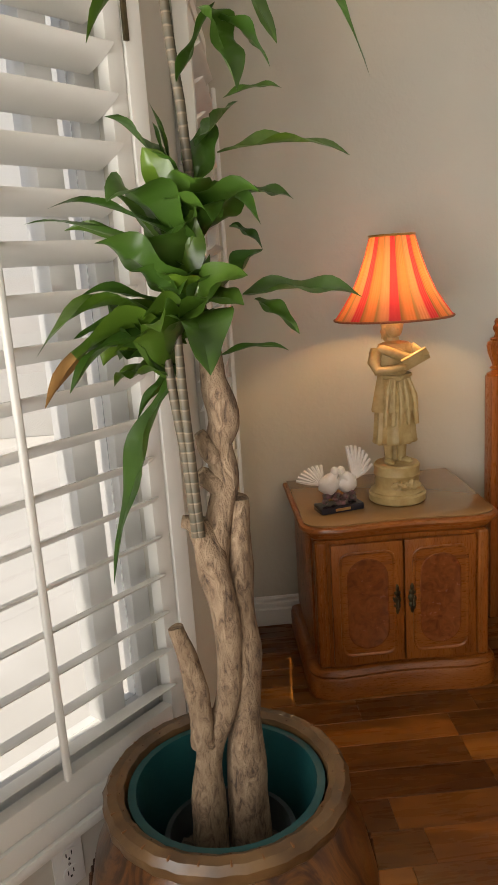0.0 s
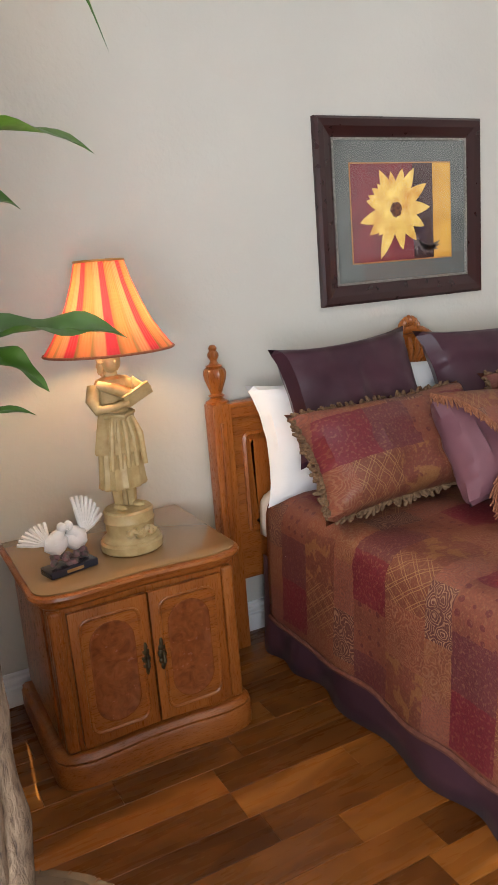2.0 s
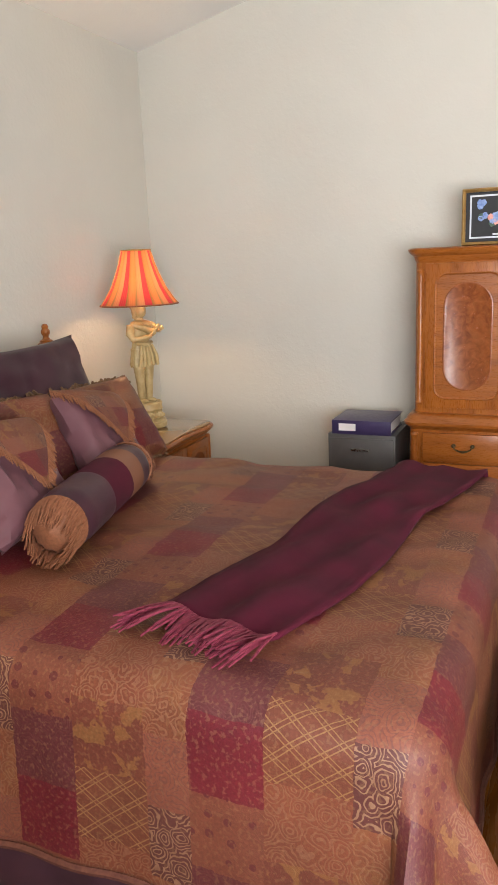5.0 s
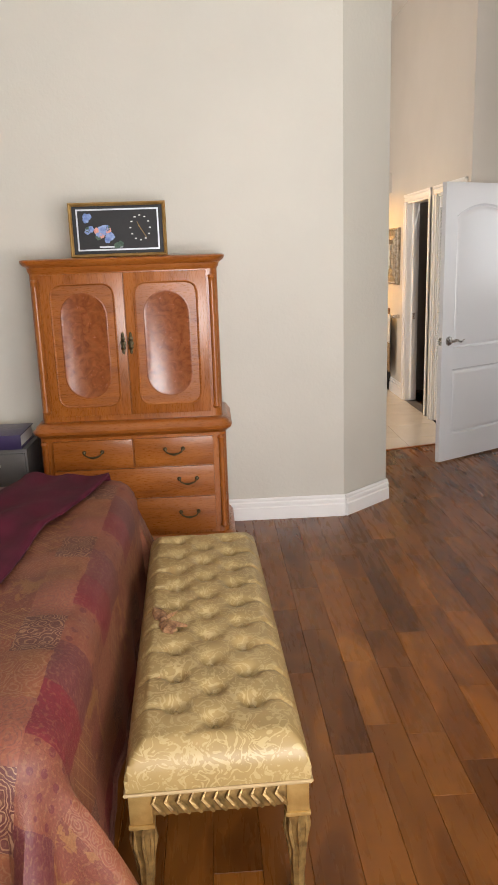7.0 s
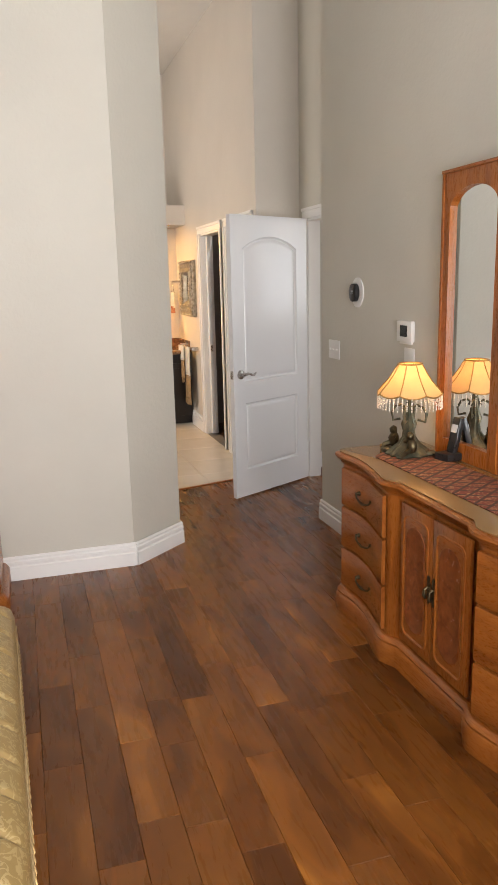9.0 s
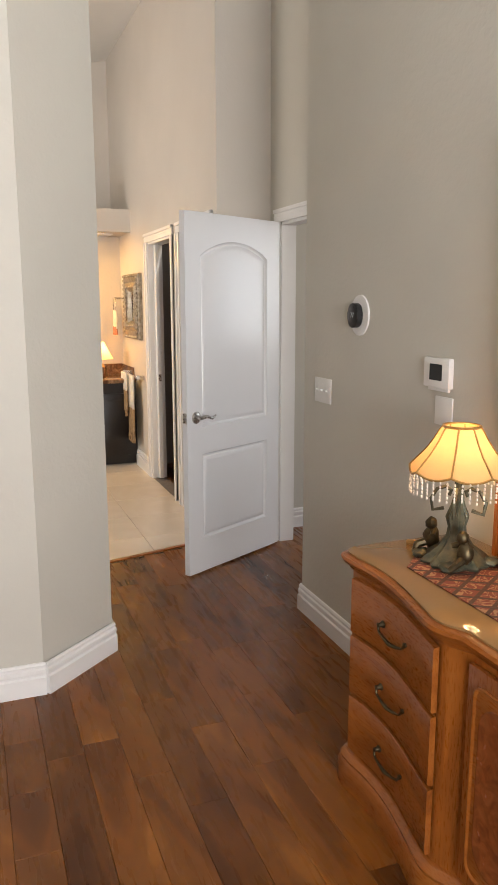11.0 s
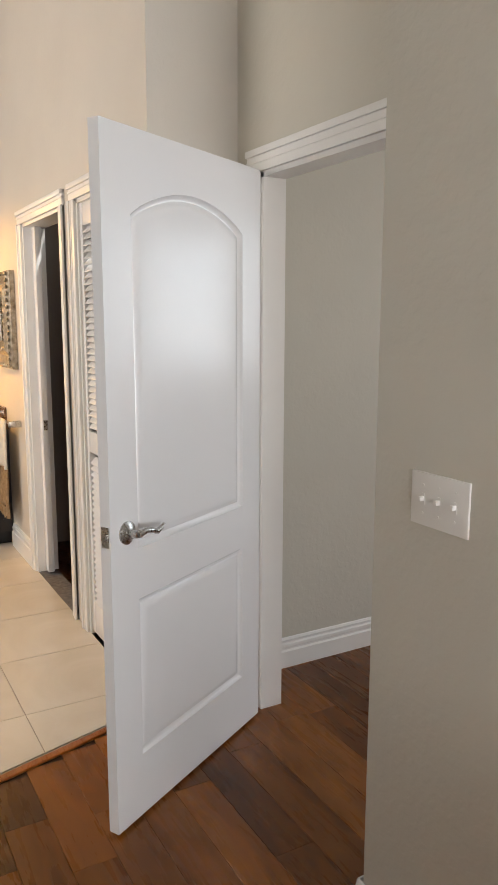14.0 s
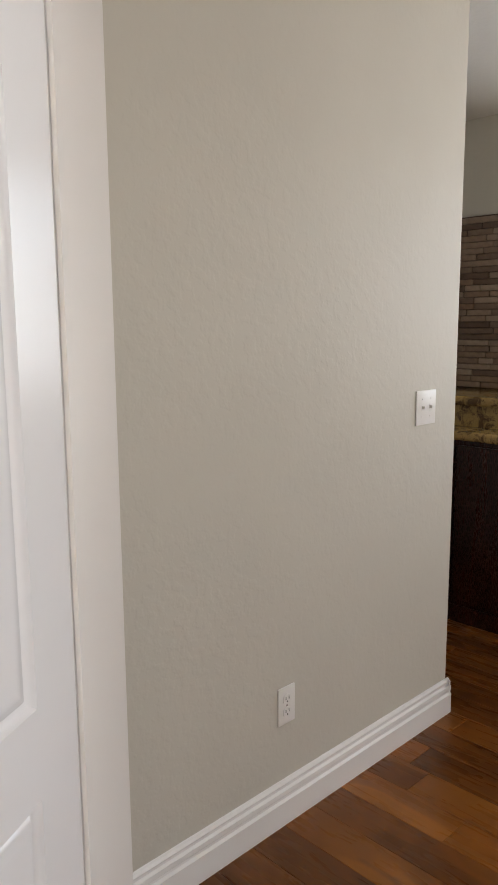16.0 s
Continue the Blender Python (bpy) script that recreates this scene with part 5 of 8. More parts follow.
# bolster
A, B = Vector((2.20, 2.56, 0.815)), Vector((2.86, 2.72, 0.815))
bol = thing("bolster", "plum and claret bolster pillow with rust fringed ends", "pillow", tuple(A), math.degrees(math.atan2(B.y - A.y, B.x - A.x)), G)
L = (B - A).length
prof = [(0.03, 0.0), (0.075, 0.008), (0.092, 0.04), (0.098, L * 0.3), (0.098, L * 0.7), (0.092, L - 0.04), (0.075, L - 0.008), (0.03, L)]
for nm, a, b, mt in (("cushion", 0.0, 0.36, PLUM), ("claret_band", 0.36, 0.64, VELVET), ("brocade_band", 0.64, 0.82, BROCADE), ("cushion", 0.82, 1.0, PLUM)):
    bm = bmesh.new()
    zs = [a * L + (b - a) * L * k / 6 for k in range(7)]
    pr = []
    for z in zs:
        e = min(z, L - z)
        pr.append((0.098 * min(1.0, 0.75 + 0.25 * math.sqrt(max(0, e) / 0.05)) if e < 0.05 else 0.098, z))
    lathe(bm, pr, 28, flute=0.012, flutes=5)
    bm.transform(pose(0, 0, 0, 0, 90, 0))
    part(nm, bm, mt, bol)
for x, s in ((0.0, -1), (L, 1)):
    bm = bmesh.new()
    lathe(bm, [(0.088, 0.0), (0.080, 0.03), (0.055, 0.06), (0.0, 0.075)], 28, flute=0.05, flutes=14)
    bm.transform(pose(x, 0, 0, 0, 90 * s, 0))
    part("end_cover", bm, FRINGE, bol, "rust gathered end")
    ring = [(x, 0.092 * math.cos(2 * math.pi * k / 32), 0.092 * math.sin(2 * math.pi * k / 32)) for k in range(33)]
    part("end_fringe", fringe_bm(ring, lambda u, s=s: (s, -0.30 * math.cos(2 * math.pi * u), -0.30 * math.sin(2 * math.pi * u) - 0.25), 0.095, 3, 0.0034, 0.0034), FRINGE, bol, "rust fringe")

# velvet throw across the bed
thr = thing("throw_blanket", "claret velvet throw with rose fringe across the bed", "blanket", (2.60, 1.76, BTOP + 0.004), -12)
bm = bmesh.new()
nx, ny = 60, 14
rows = []
for j in range(ny + 1):
    row = []
    for i in range(nx + 1):
        x, y = -0.70 + 1.76 * i / nx, -0.18 + 0.36 * j / ny
        wob = 0.02 * math.sin(x * 3.1) + 0.012 * math.sin(x * 7)
        z = 0.018 + 0.016 * noise.noise(Vector((x * 5, y * 9, 4))) + 0.007 * math.sin(y * 38 + 3 * math.sin(x * 2.3)) + 0.006 * abs(noise.noise(Vector((x * 14, y * 20, 1))))
        over = x - 0.83
        if over > 0:
            z -= over * 0.9
            x = 0.83 + over * 0.35
        row.append(bm.verts.new((x, y + wob, z)))
    rows.append(row)
for a, b in zip(rows, rows[1:]):
    for k in range(nx):
        bm.faces.new((a[k], a[k + 1], b[k + 1], b[k]))
near = [r[0].co.copy() for r in rows]
ob = part("velvet", bm, VELVET, thr)
md = ob.modifiers.new("thick", "SOLIDIFY")
md.thickness = 0.012
part("fringe", fringe_bm([p + Vector((0, 0, 0.004)) for p in near], lambda u: (-1, 0.25 * math.sin(9 * u), -0.03), 0.13, 5, 0.0045, 0.0036, 0.0), ROSEFRINGE, thr, "knotted rose fringe")

# ---- tufted bench at the foot ----
bench = thing("bench", "tufted gold brocade bench with gilded carved legs", "bench", (2.64, 1.028, 0), 1.7)


def damask():
    m = Mat("gold_damask", (0.42, 0.31, 0.14), 0.42)
    warp = m.noise(24, 3, 0.5, None, 1.2)
    rings = m.maths("SINE", m.maths("MULTIPLY", warp, 30.0))
    pat = m.ramp(rings, [(0.45, (0, 0, 0)), (0.6, (1, 1, 1))])
    c = m.mix(pat, m.ramp(m.noise(6), [(0.3, (0.27, 0.18, 0.065)), (0.7, (0.34, 0.23, 0.088))]), (0.41, 0.30, 0.135))
    m.color(c)
    m.bump(m.maths("ADD", pat, m.noise(400, 2)), 0.2, 0.001)
    return m.m


DAMASK = damask()
OLDGOLD = varied("antiqued_gilding", (0.13, 0.075, 0.025), (0.40, 0.25, 0.085), 0.4, 0.5, 45, 0.4, 110)
TANPIPE = cloth("tan_piping", (0.36, 0.25, 0.12), (0.44, 0.32, 0.17), 0.7)
BL, BD = 1.42, 0.44
buttons = []
for k in range(18):
    for j in ((-1, 1) if k % 2 else (0,)):
        buttons.append((-BL / 2 + 0.11 + k * (BL - 0.22) / 17, j * 0.098))
bm = bmesh.new()
nx, ny = 150, 46
rows = []
for j in range(ny + 1):
    row = []
    for i in range(nx + 1):
        a, b = 2 * i / nx - 1, 2 * j / ny - 1
        x, y = a * BL / 2, b * BD / 2
        e = min(BL / 2 - abs(x), BD / 2 - abs(y))
        z = 0.405 + 0.075 * min(1, max(0, e) / 0.05) ** 0.5
        dip = 0.0
        for bx, by in buttons:
            q = math.hypot(x - bx, y - by)
            dip = max(dip, 0.036 * math.exp(-(q / 0.026) ** 2))
        # pleats from button to button and out to the edge
        for bx, by in buttons:
            u = abs(x - bx)
            if abs(y) > 0.1 and abs(by) > 0.05 and by * y > 0 and abs(y) > abs(by):
                dip = max(dip, 0.012 * math.exp(-(u / 0.008) ** 2))
            for sx in (-1, 1):
                for sy in (-1, 1):
                    tx, ty = bx + sx * (BL - 0.22) / 17, by + sy * 0.098
                    if abs(ty) < 0.12:
                        vx, vy = tx - bx, ty - by
                        ll = math.hypot(vx, vy)
                        s = ((x - bx) * vx + (y - by) * vy) / ll
                        if 0 < s < ll:
                            qd = abs((x - bx) * vy - (y - by) * vx) / ll
                            dip = max(dip, 0.0045 * math.exp(-(qd / 0.010) ** 2))
        row.append(bm.verts.new((x, y, z + 0.012 - dip * min(1, max(e, 0) / 0.03))))
    rows.append(row)
for a, b in zip(rows, rows[1:]):
    for k in range(nx):
        bm.faces.new((a[k], a[k + 1], b[k + 1], b[k]))
rim = [rows[0][i] for i in range(nx + 1)] + [rows[j][nx] for j in range(1, ny + 1)] + [rows[ny][i] for i in range(nx - 1, -1, -1)] + [rows[j][0] for j in range(ny - 1, 0, -1)]
low = [bm.verts.new((v.co.x * 0.995, v.co.y * 0.99, 0.375)) for v in rim]
for k in range(len(rim)):
    bm.faces.new((rim[k], rim[(k + 1) % len(rim)], low[(k + 1) % len(rim)], low[k]))
seat = part("seat", bm, DAMASK, bench, "tufted gold damask cushion")
for bx, by in buttons:
    bm = bmesh.new()
    blob(bm, (bx, by, 0.465), (0.0085, 0.0085, 0.005), 0, 0, 10, 6)
    part("button", bm, DAMASK, seat)
part("piping", piped([(x, y, 0.377) for x, y in ((-BL / 2, -BD / 2), (BL / 2, -BD / 2), (BL / 2, BD / 2), (-BL / 2, BD / 2), (-BL / 2, -BD / 2))], 0.005, 6), TANPIPE, bench)


def carved_rail(x0, x1, y0, y1, z, n, along):
    bm = boxed(x0, x1, y0, y1, z - 0.03, z + 0.032, 0.004)
    rr = random.Random(n)
    for k in range(n):
        u = (k + 0.5) / n
        for s in (-1, 1):
            c = (x0 + (x1 - x0) * u, (y0 if s < 0 else y1), z) if along == "x" else ((x0 if s < 0 else x1), y0 + (y1 - y0) * u, z)
            if along == "x":
                tube(bm, [(c[0] - 0.014, c[1] + s * 0.002, z - 0.026), (c[0] - 0.004, c[1] + s * 0.011, z - 0.005), (c[0] + 0.012, c[1] + s * 0.007, z + 0.012), (c[0] + 0.004, c[1] + s * 0.002, z + 0.027)], [0.005, 0.0075, 0.006, 0.003], 6)
            else:
                tube(bm, [(c[0] + s * 0.002, c[1] - 0.014, z - 0.026), (c[0] + s * 0.011, c[1] - 0.004, z - 0.005), (c[0] + s * 0.007, c[1] + 0.012, z + 0.012), (c[0] + s * 0.002, c[1] + 0.004, z + 0.027)], [0.005, 0.0075, 0.006, 0.003], 6)
    return bm


for s in (-1, 1):
    part("carved_rail", carved_rail(-BL / 2 + 0.06, BL / 2 - 0.06, s * (BD / 2 - 0.02) - 0.012, s * (BD / 2 - 0.02) + 0.012, 0.34, 40, "x"), OLDGOLD, bench, "gilded acanthus rail")
    part("carved_rail", carved_rail(s * (BL / 2 - 0.02) - 0.012, s * (BL / 2 - 0.02) + 0.012, -BD / 2 + 0.06, BD / 2 - 0.06, 0.34, 11, "y"), OLDGOLD, bench, "gilded acanthus rail")
    for r in (-1, 1):
        bm = boxed(s * (BL / 2 - 0.033) - 0.028, s * (BL / 2 - 0.033) + 0.028, r * (BD / 2 - 0.033) - 0.028, r * (BD / 2 - 0.033) + 0.028, 0.29, 0.374, 0.004)
        leg = part("leg", bm, GOLD, bench, "gilded carved leg")
        lx, ly = s * (BL / 2 - 0.033), r * (BD / 2 - 0.033)
        part("collar", boxed(lx - 0.031, lx + 0.031, ly - 0.031, ly + 0.031, 0.278, 0.29, 0.003), GOLD, leg)
        bm = bmesh.new()
        lathe(bm, [(0.020, 0.0), (0.028, 0.008), (0.026, 0.03), (0.017, 0.05), (0.016, 0.09), (0.020, 0.16), (0.027, 0.23), (0.03, 0.278)], 16, centre=(lx, ly), flute=0.06, flutes=8)
        for k in range(8):
            a = 2 * math.pi * k / 8
            tube(bm, [(lx + 0.026 * math.cos(a), ly + 0.026 * math.sin(a), 0.27), (lx + 0.030 * math.cos(a), ly + 0.030 * math.sin(a), 0.23), (lx + 0.020 * math.cos(a + 0.2), ly + 0.020 * math.sin(a + 0.2), 0.17), (lx + 0.018 * math.cos(a), ly + 0.018 * math.sin(a), 0.11)], [0.004, 0.006, 0.005, 0.002], 5)
        part("carved_shaft", bm, OLDGOLD, leg)

bow = thing("fabric_bow", "small printed fabric bow lying on the bench", "decoration", (2.555, 1.165, 0.484), 20)
PRINT = cloth("printed_ribbon", (0.10, 0.04, 0.02), (0.45, 0.25, 0.12), 0.6, 0.1, 60)
for s in (-1, 1):
    bm = bmesh.new()
    blob(bm, (s * 0.045, 0, 0.012), (0.04, 0.022, 0.014), s + 3, 0.5, 12, 8)
    part("loop", bm, PRINT, bow)
    part("tail", piped([(0, 0, 0.01), (s * 0.03, -0.03, 0.008), (s * 0.05, -0.06, 0.004)], [0.008, 0.01, 0.004], 6), PRINT, bow)
bm = bmesh.new()
blob(bm, (0, 0, 0.014), (0.014, 0.014, 0.014), 1, 0.2, 10, 6)
part("knot", bm, PRINT, bow)

# ---- figure lamps ----
def stripes():
    m = Mat("striped_silk_shade", (0.5, 0.3, 0.15), 0.6)
    sepx = m.t.nodes.new("ShaderNodeSeparateXYZ")
    m.link(m.coord.outputs["Object"], sepx.inputs[0])
    ang = m.maths("ARCTAN2", sepx.outputs[1], sepx.outputs[0])
    u = m.maths("FRACT", m.maths("MULTIPLY", ang, 9 / (2 * math.pi)))
    n = m.t.nodes.new("ShaderNodeValToRGB")
    n.color_ramp.interpolation = "LINEAR"
    cols = [(0.0, (0.42, 0.03, 0.05)), (0.24, (0.42, 0.03, 0.05)), (0.28, (0.20, 0.12, 0.04)), (0.42, (0.50, 0.17, 0.06)), (0.60, (0.50, 0.17, 0.06)), (0.66, (0.22, 0.15, 0.06)), (0.78, (0.48, 0.20, 0.10)), (0.96, (0.48, 0.20, 0.10)), (1.0, (0.42, 0.03, 0.05))]
    e = n.color_ramp.elements
    while len(e) < len(cols):
        e.new(0.5)
    for el, (p, c) in zip(e, cols):
        el.position, el.color = p, (*c, 1)
    m.link(u, n.inputs[0])
    m.color(n.outputs[0])
    tr = m.node("ShaderNodeBsdfTranslucent")
    m.link(n.outputs[0], tr.inputs["Color"])
    mx = m.node("ShaderNodeMixShader", Fac=0.42)
    m.link(m.b.outputs[0], mx.inputs[1])
    m.link(tr.outputs[0], mx.inputs[2])
    m.link(mx.outputs[0], m.t.nodes["Material Output"].inputs["Surface"])
    pleat = m.maths("SINE", m.maths("MULTIPLY", ang, 110.0))
    m.bump(pleat, 0.5, 0.002)
    return m.m


def shade_cloth(name, color, fac=0.5):
    m = Mat(name, color, 0.6)
    m.color(m.ramp(m.noise(40), [(0.3, color), (0.7, tuple(0.9 * c for c in color))]))
    tr = m.node("ShaderNodeBsdfTranslucent", Color=(*color, 1))
    mx = m.node("ShaderNodeMixShader", Fac=fac)
    m.link(m.b.outputs[0], mx.inputs[1])
    m.link(tr.outputs[0], mx.inputs[2])
    m.link(mx.outputs[0], m.t.nodes["Material Output"].inputs["Surface"])
    return m.m


STRIPE = stripes()
IVORY = varied("antiqued_ivory_resin", (0.40, 0.27, 0.10), (0.56, 0.42, 0.20), 0.42, 0, 22, 0.3, 80)
BULB = glow("lamp_bulb", (1.0, 0.72, 0.4), 9.0)


def figure_mesh(boy=False):
    """A draped standing figure as one plain shape, foot at z 0, about 0.55 high."""
    bm = bmesh.new()
    # skirt or breeches with folds
    if boy:
        for s in (-1, 1):
            tube(bm, [(s * 0.024, 0, 0.0), (s * 0.026, -0.004, 0.10), (s * 0.028, -0.004, 0.2), (s * 0.024, 0, 0.30)], [0.016, 0.020, 0.029, 0.036], 12)
            blob(bm, (s * 0.026, -0.018, 0.008), (0.017, 0.034, 0.012), s, 0.1)
        lathe(bm, [(0.062, 0.20), (0.066, 0.215), (0.056, 0.28), (0.046, 0.335)], 28, flute=0.07, flutes=9, sy=0.75)
    else:
        for s in (-1, 1):
            tube(bm, [(s * 0.022, 0.0, 0.0), (s * 0.024, 0, 0.10)], [0.013, 0.018], 10)
            blob(bm, (s * 0.03, -0.02, 0.008), (0.015, 0.033, 0.011), s, 0.1)
        lathe(bm, [(0.066, 0.075), (0.071, 0.082), (0.068, 0.1), (0.062, 0.19), (0.056, 0.26), (0.048, 0.325)], 36, flute=0.08, flutes=11, sy=0.8)
        lathe(bm, [(0.070, 0.20), (0.072, 0.21), (0.062, 0.27), (0.05, 0.335)], 28, flute=0.10, flutes=6, sy=0.82)
    # torso, shoulders, head, hair
    lathe(bm, [(0.046, 0.32), (0.044, 0.345), (0.050, 0.39), (0.056, 0.425), (0.048, 0.448), (0.022, 0.458), (0.018, 0.475)], 24, sy=0.72)
    blob(bm, (0.03, 0.0, 0.425), (0.036, 0.036, 0.03), 4, 0.25)
    blob(bm, (0, -0.006, 0.505), (0.030, 0.033, 0.038), 2, 0.05)
    blob(bm, (0, 0.006, 0.515), (0.036, 0.036, 0.036), 7, 0.35, 18, 12)
    blob(bm, (-0.024, 0.004, 0.487), (0.014, 0.016, 0.026), 9, 0.4)
    blob(bm, (0, -0.037, 0.503), (0.005, 0.006, 0.008), 1, 0)
    # arms bent to the front, holding a book or pipes
    tube(bm, [(-0.055, 0, 0.43), (-0.072, -0.012, 0.385), (-0.066, -0.03, 0.355), (-0.03, -0.055, 0.36), (0.0, -0.062, 0.368)], [0.021, 0.02, 0.018, 0.014, 0.012], 12)
    tube(bm, [(0.055, 0, 0.43), (0.078, -0.014, 0.405), (0.085, -0.035, 0.395), (0.075, -0.06, 0.405)], [0.021, 0.02, 0.016, 0.012], 12)
    blob(bm, (0.004, -0.064, 0.368), (0.013, 0.013, 0.012), 3, 0.2)
    blob(bm, (0.078, -0.064, 0.408), (0.014, 0.013, 0.014), 5, 0.2)
    if not boy:
        m = pose(0.045, -0.066, 0.392, 25, -28, -8)
        for a in (boxed(-0.045, 0.045, -0.005, 0.005, -0.026, 0.026, 0.003),):
            a.transform(m)
            me = bpy.data.meshes.new("t")
            a.to_mesh(me)
            a.free()
            bm.from_mesh(me)
            bpy.data.meshes.remove(me)
    else:
        tube(bm, [(0.0, -0.068, 0.37), (0.03, -0.075, 0.40), (0.06, -0.07, 0.43)], [0.008, 0.007, 0.006], 8)
    # shawl round the shoulders, sash and bunched apron
    tube(bm, [(-0.05, -0.01, 0.435), (-0.01, -0.045, 0.415), (0.04, -0.04, 0.385), (0.06, 0.0, 0.37), (0.03, 0.04, 0.40)], [0.016, 0.020, 0.022, 0.020, 0.016], 10)
    tube(bm, [(-0.045, -0.02, 0.33), (0.0, -0.046, 0.322), (0.045, -0.02, 0.33), (0.04, 0.02, 0.335)], [0.009, 0.012, 0.010, 0.008], 8)
    for k in range(5):
        x = -0.04 + 0.02 * k
        tube(bm, [(x * 0.8, -0.040, 0.32), (x * 1.15, -0.052 + 0.004 * (k % 2), 0.26), (x * 1.35, -0.050, 0.205 if boy else 0.15)], [0.006, 0.010, 0.008], 8)
    # tree stump behind
    tube(bm, [(0.01, 0.035, 0), (0.015, 0.03, 0.08), (0.02, 0.02, 0.15)], [0.03, 0.024, 0.016], 10)
    return bm


def figure_lamp(place, rz, boy, label, watts):
    t = thing("table_lamp", label, "table lamp", place, rz, "figure lamps beside the bed")
    base = turned([(0.100, 0), (0.107, 0.006), (0.108, 0.03), (0.100, 0.037), (0.101, 0.042), (0.086, 0.052), (0.082, 0.062), (0.084, 0.10), (0.088, 0.106), (0.084, 0.114), (0.086, 0.14), (0.080, 0.147), (0.0, 0.148)], 40)
    for k in range(7):
        a = radians(-120 + 10 * k)
        blob(base, (0.088 * math.cos(a), 0.088 * math.sin(a), 0.075 + 0.008 * math.sin(k * 2)), (0.014, 0.012, 0.014), k, 0.5, 10, 7)
    part("pedestal", base, IVORY, t, "round moulded ivory pedestal")
    fig = figure_mesh(boy)
    fig.transform(Matrix.Translation((0, 0.01, 0.146)) @ Matrix.Diagonal((1.18, 1.08, 1.0, 1.0)))
    part("statue", fig, IVORY, t, "antiqued ivory draped figure holding a book" if not boy else "antiqued ivory figure of a piper")
    part("stem", piped([(0, 0.028, 0.60), (0, 0.028, 0.80)], 0.006, 8), BRASS, t)
    part("socket", turned([(0.014, 0.715), (0.018, 0.72), (0.018, 0.76), (0.012, 0.765)], 14, centre=(0, 0.028)), BRASS, t)
    prof = [(0.213, 0.688), (0.184, 0.728), (0.150, 0.782), (0.122, 0.845), (0.098, 0.910), (0.080, 0.976)]
    bm = bmesh.new()
    n = 96
    rings = [[bm.verts.new((r * math.cos(2 * math.pi * k / n), r * math.sin(2 * math.pi * k / n), z)) for k in range(n)] for r, z in prof]
    for a, b in zip(rings, rings[1:]):
        for k in range(n):
            bm.faces.new((a[k], a[(k + 1) % n], b[(k + 1) % n], b[k]))
    shade = part("shade", bm, STRIPE, t, "striped red, gold and cream pleated silk shade")
    for r, z in (prof[0], prof[-1]):
        part("trim_ring", piped([(r * math.cos(2 * math.pi * k / 48), r * math.sin(2 * math.pi * k / 48), z) for k in range(49)], 0.0045, 6), GOLD if z > 0.9 else FRINGE, shade)
    bulb = bmesh.new()
    blob(bulb, (0, 0.0, 0.80), (0.027, 0.027, 0.036), 0, 0)
    b = part("bulb", bulb, BULB, t, "lit warm bulb")
    b.visible_shadow = False
    m = pose(*place, 0, 0, rz) @ Vector((0, 0, 0.80))
    point_lamp("lamp_light", m, watts, WARM, 0.035)
    return t


figure_lamp((1.06, 3.27, 0.681), 12, False, "ivory figure table lamp with striped silk shade, lit", 12.5)
figure_lamp((4.05, 3.34, 0.681), -20, True, "ivory piper figure table lamp with striped shade, lit", 8.0)

# ---- dove ornament ----
dv = thing("dove_figurine", "white porcelain doves on a dark footed base", "figurine", (0.82, 3.20, 0.681), 14)
PORCELAIN = varied("white_porcelain", (0.74, 0.68, 0.62), (0.82, 0.78, 0.74), 0.25, 0, 20, 0.2, 80)
part("base", boxed(-0.085, 0.085, -0.04, 0.04, 0, 0.026, 0.006), varied("dark_lacquer", (0.012, 0.012, 0.02), (0.03, 0.03, 0.04), 0.2), dv, "dark lacquered base")
part("name_plate", boxed(-0.03, 0.03, -0.0415, -0.04, 0.008, 0.018), GOLD, dv)
for s, x in ((-1, -0.035), (1, 0.035)):
    bm = bmesh.new()
    blob(bm, (x, 0, 0.10), (0.042, 0.028, 0.036), s, 0.2, 16, 10)
    blob(bm, (x * 0.35, -0.004, 0.148), (0.017, 0.017, 0.019), s, 0.1)
    tube(bm, [(x * 0.9, 0, 0.12), (x * 0.5, -0.002, 0.135), (x * 0.38, -0.003, 0.146)], [0.026, 0.018, 0.014], 10)
    tube(bm, [(x * 0.2, -0.02, 0.146), (x * 0.05, -0.03, 0.143)], [0.004, 0.001], 6)
    bird = part("dove", bm, PORCELAIN, dv)
    bm = bmesh.new()
    for k in range(8):
        a = radians(20 + 11 * k)
        c = (x + s * 0.03, 0.008)
        tip = (c[0] + s * 0.095 * math.cos(a), c[1] + 0.02, 0.10 + 0.105 * math.sin(a) * (1.25 if s > 0 else 0.7))
        tube(bm, [(c[0], c[1], 0.105), ((c[0] + tip[0]) / 2, 0.012, (0.105 + tip[2]) / 2), tip], [0.006, 0.009, 0.006], 6)
    part("wing", bm, PORCELAIN, bird)
bm = bmesh.new()
rr = random.Random(2)
for k in range(16):
    blob(bm, (rr.uniform(-0.06, 0.06), rr.uniform(-0.03, 0.01), rr.uniform(0.03, 0.07)), (0.014, 0.012, 0.012), k, 0.4, 8, 6)
part("flowers", bm, varied("painted_flowers", (0.03, 0.06, 0.03), (0.28, 0.12, 0.14), 0.4, 0, 45), dv, "painted flowers and leaves")

